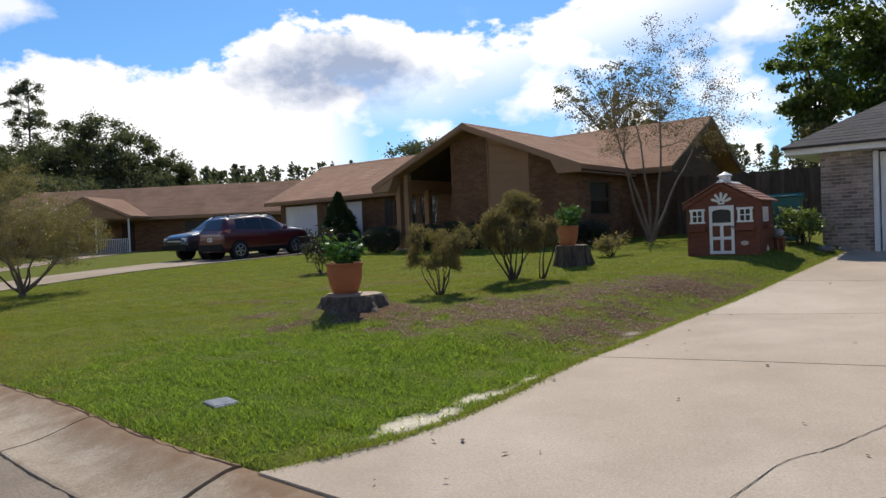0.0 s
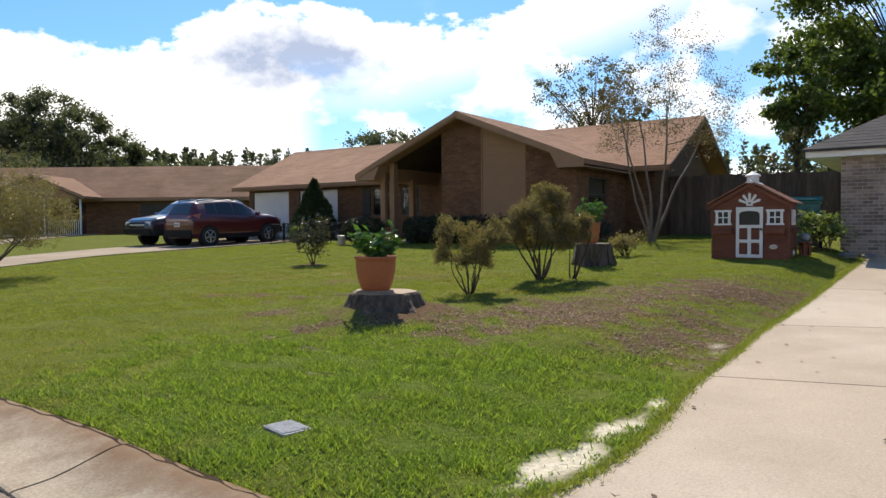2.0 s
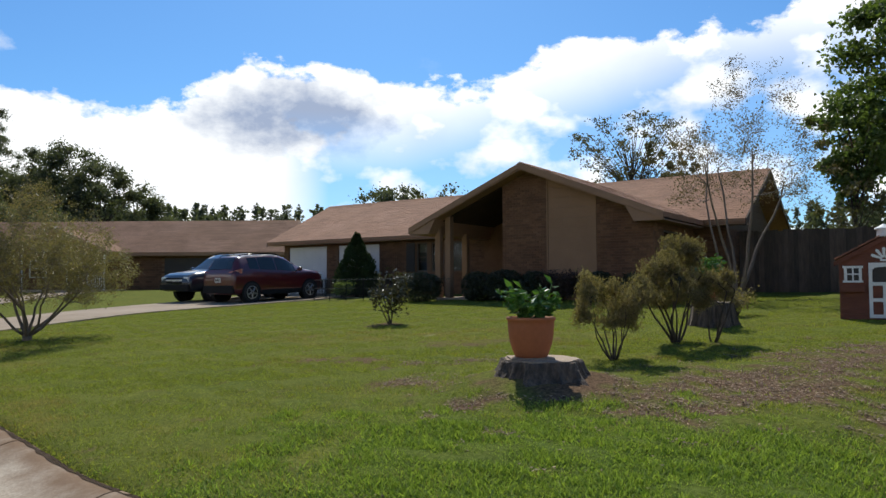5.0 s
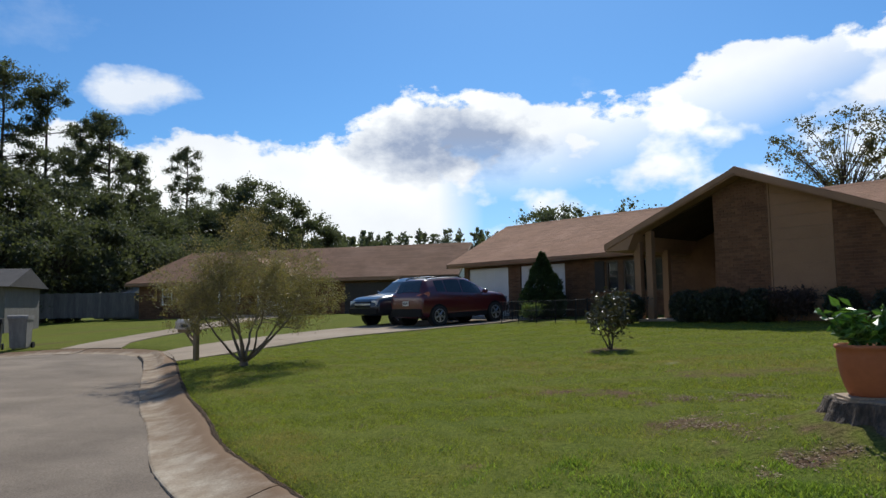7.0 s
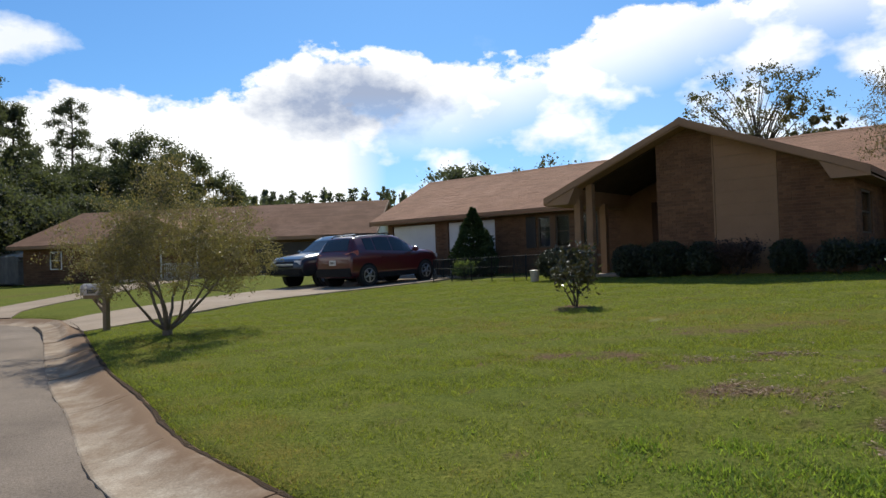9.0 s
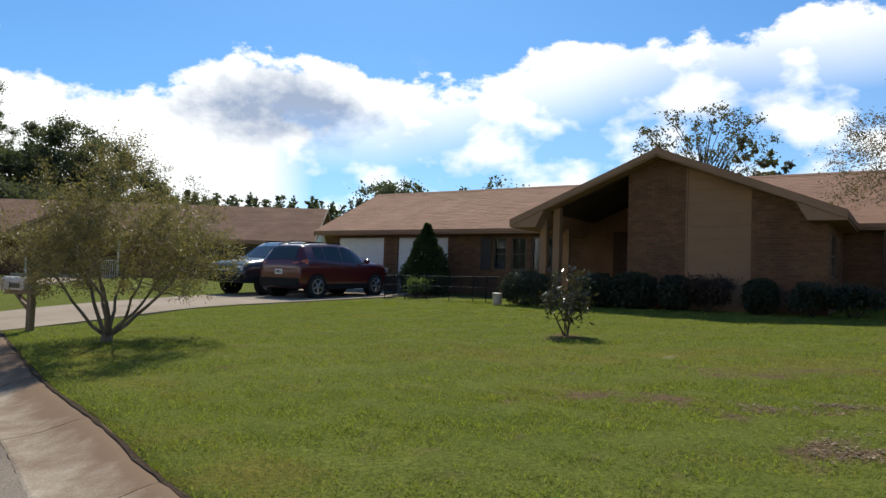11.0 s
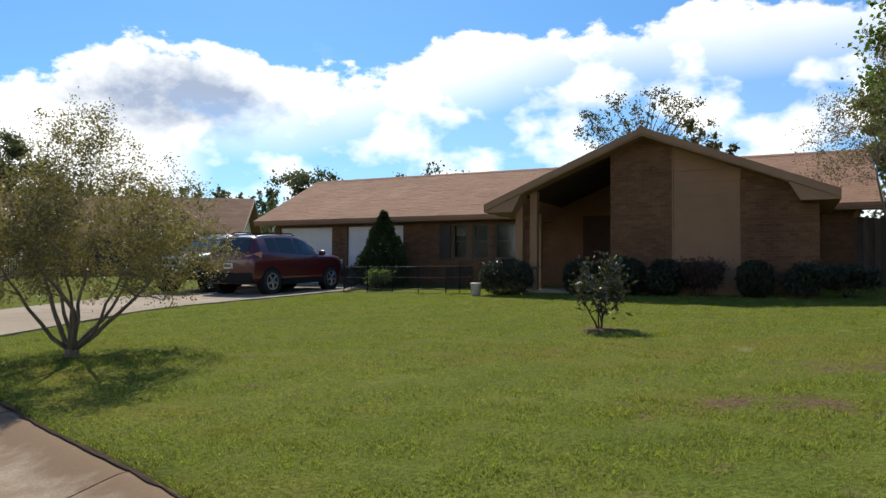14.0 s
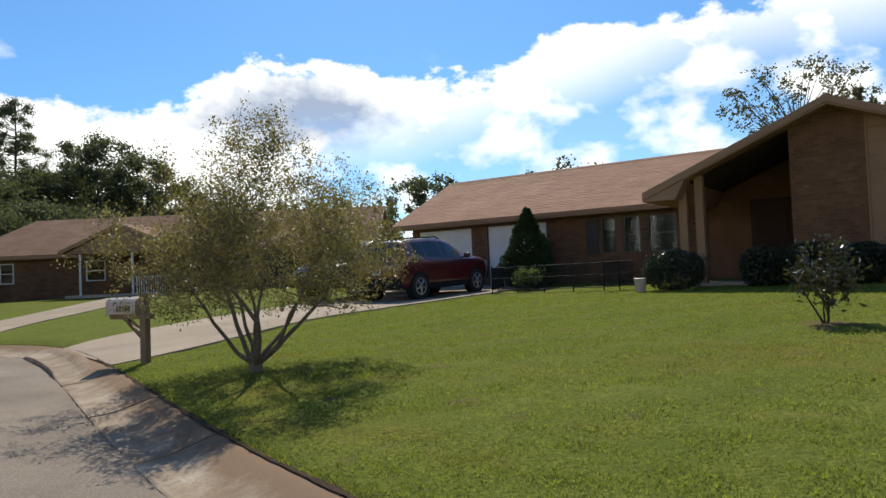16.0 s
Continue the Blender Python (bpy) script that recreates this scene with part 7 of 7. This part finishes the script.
def fringe():
    """Longer blades hanging over the kerb and the drive's edge."""
    r = np.random.RandomState(8)
    run = smooth_line(KERB[4:19])
    pts = []
    for line, n, sgn in ((run, 9000, 1.0), (NEAR_EDGE, 14000, -1.0)):
        seg = np.hypot(*np.diff(line, axis=0).T)
        d = np.concatenate([[0], np.cumsum(seg)])
        t = r.uniform(0, d[-1], n)
        p = np.stack([np.interp(t, d, line[:, 0]), np.interp(t, d, line[:, 1])], -1)
        pts.append(p + r.normal(0, 0.035 if sgn > 0 else 0.028, (n, 2)))
    p = np.concatenate(pts)
    x, y = p[:, 0], p[:, 1]
    ok = kerb_side(x, y)[0] > 0.055
    x, y = x[ok], y[ok]
    n = len(x)
    z = lawn_z(x, y) + 0.002 + 0.026 * (kerb_side(x, y)[0] > 0.3)
    h, a = r.uniform(0.02, 0.055, n), r.uniform(0, 6.283, n)
    lean = r.normal(0, 0.6, (n, 2)) * h[:, None]
    w = 0.0035
    v = np.stack([np.stack([x - np.cos(a) * w, y - np.sin(a) * w, z], -1), np.stack([x + np.cos(a) * w, y + np.sin(a) * w, z], -1), np.stack([x + lean[:, 0], y + lean[:, 1], z + h * 0.75], -1)], 1).reshape(-1, 3)
    tagged(link_mesh("grass_edge", quick_mesh("grass_edge", v.tolist(), np.arange(3 * n).reshape(-1, 3).tolist()), "blade"), "ragged grass edge along the concrete", "grass", kind="stuff")


fringe()


def drive_cracks():
    """Hairline cracks in the near drive, filled with dark dirt."""
    t = tagged(new("drive_crack"), "thin dark cracks in the concrete drive", "crack", kind="structure")
    for pts in ([(1.2, 3.2), (1.45, 3.41), (1.73, 3.66), (1.95, 3.7), (2.28, 3.89), (2.8, 4.2)],):
        rng = random.Random(3)
        line = smooth_line(np.array(pts), 3)
        bm, rows = bmesh.new(), []
        for k, p in enumerate(line):
            w = 0.0012 + 0.0016 * rng.random()
            j = rng.uniform(-0.012, 0.012)
            rows.append([bm.verts.new((p[0] + j + s * w, p[1] + j - s * w, gz(*p) + 0.0335)) for s in (-1, 1)])
        for a, b in zip(rows, rows[1:]):
            bm.faces.new((a[0], a[1], b[1], b[0]))
        part("crack", bm, "soil", t)


drive_cracks()
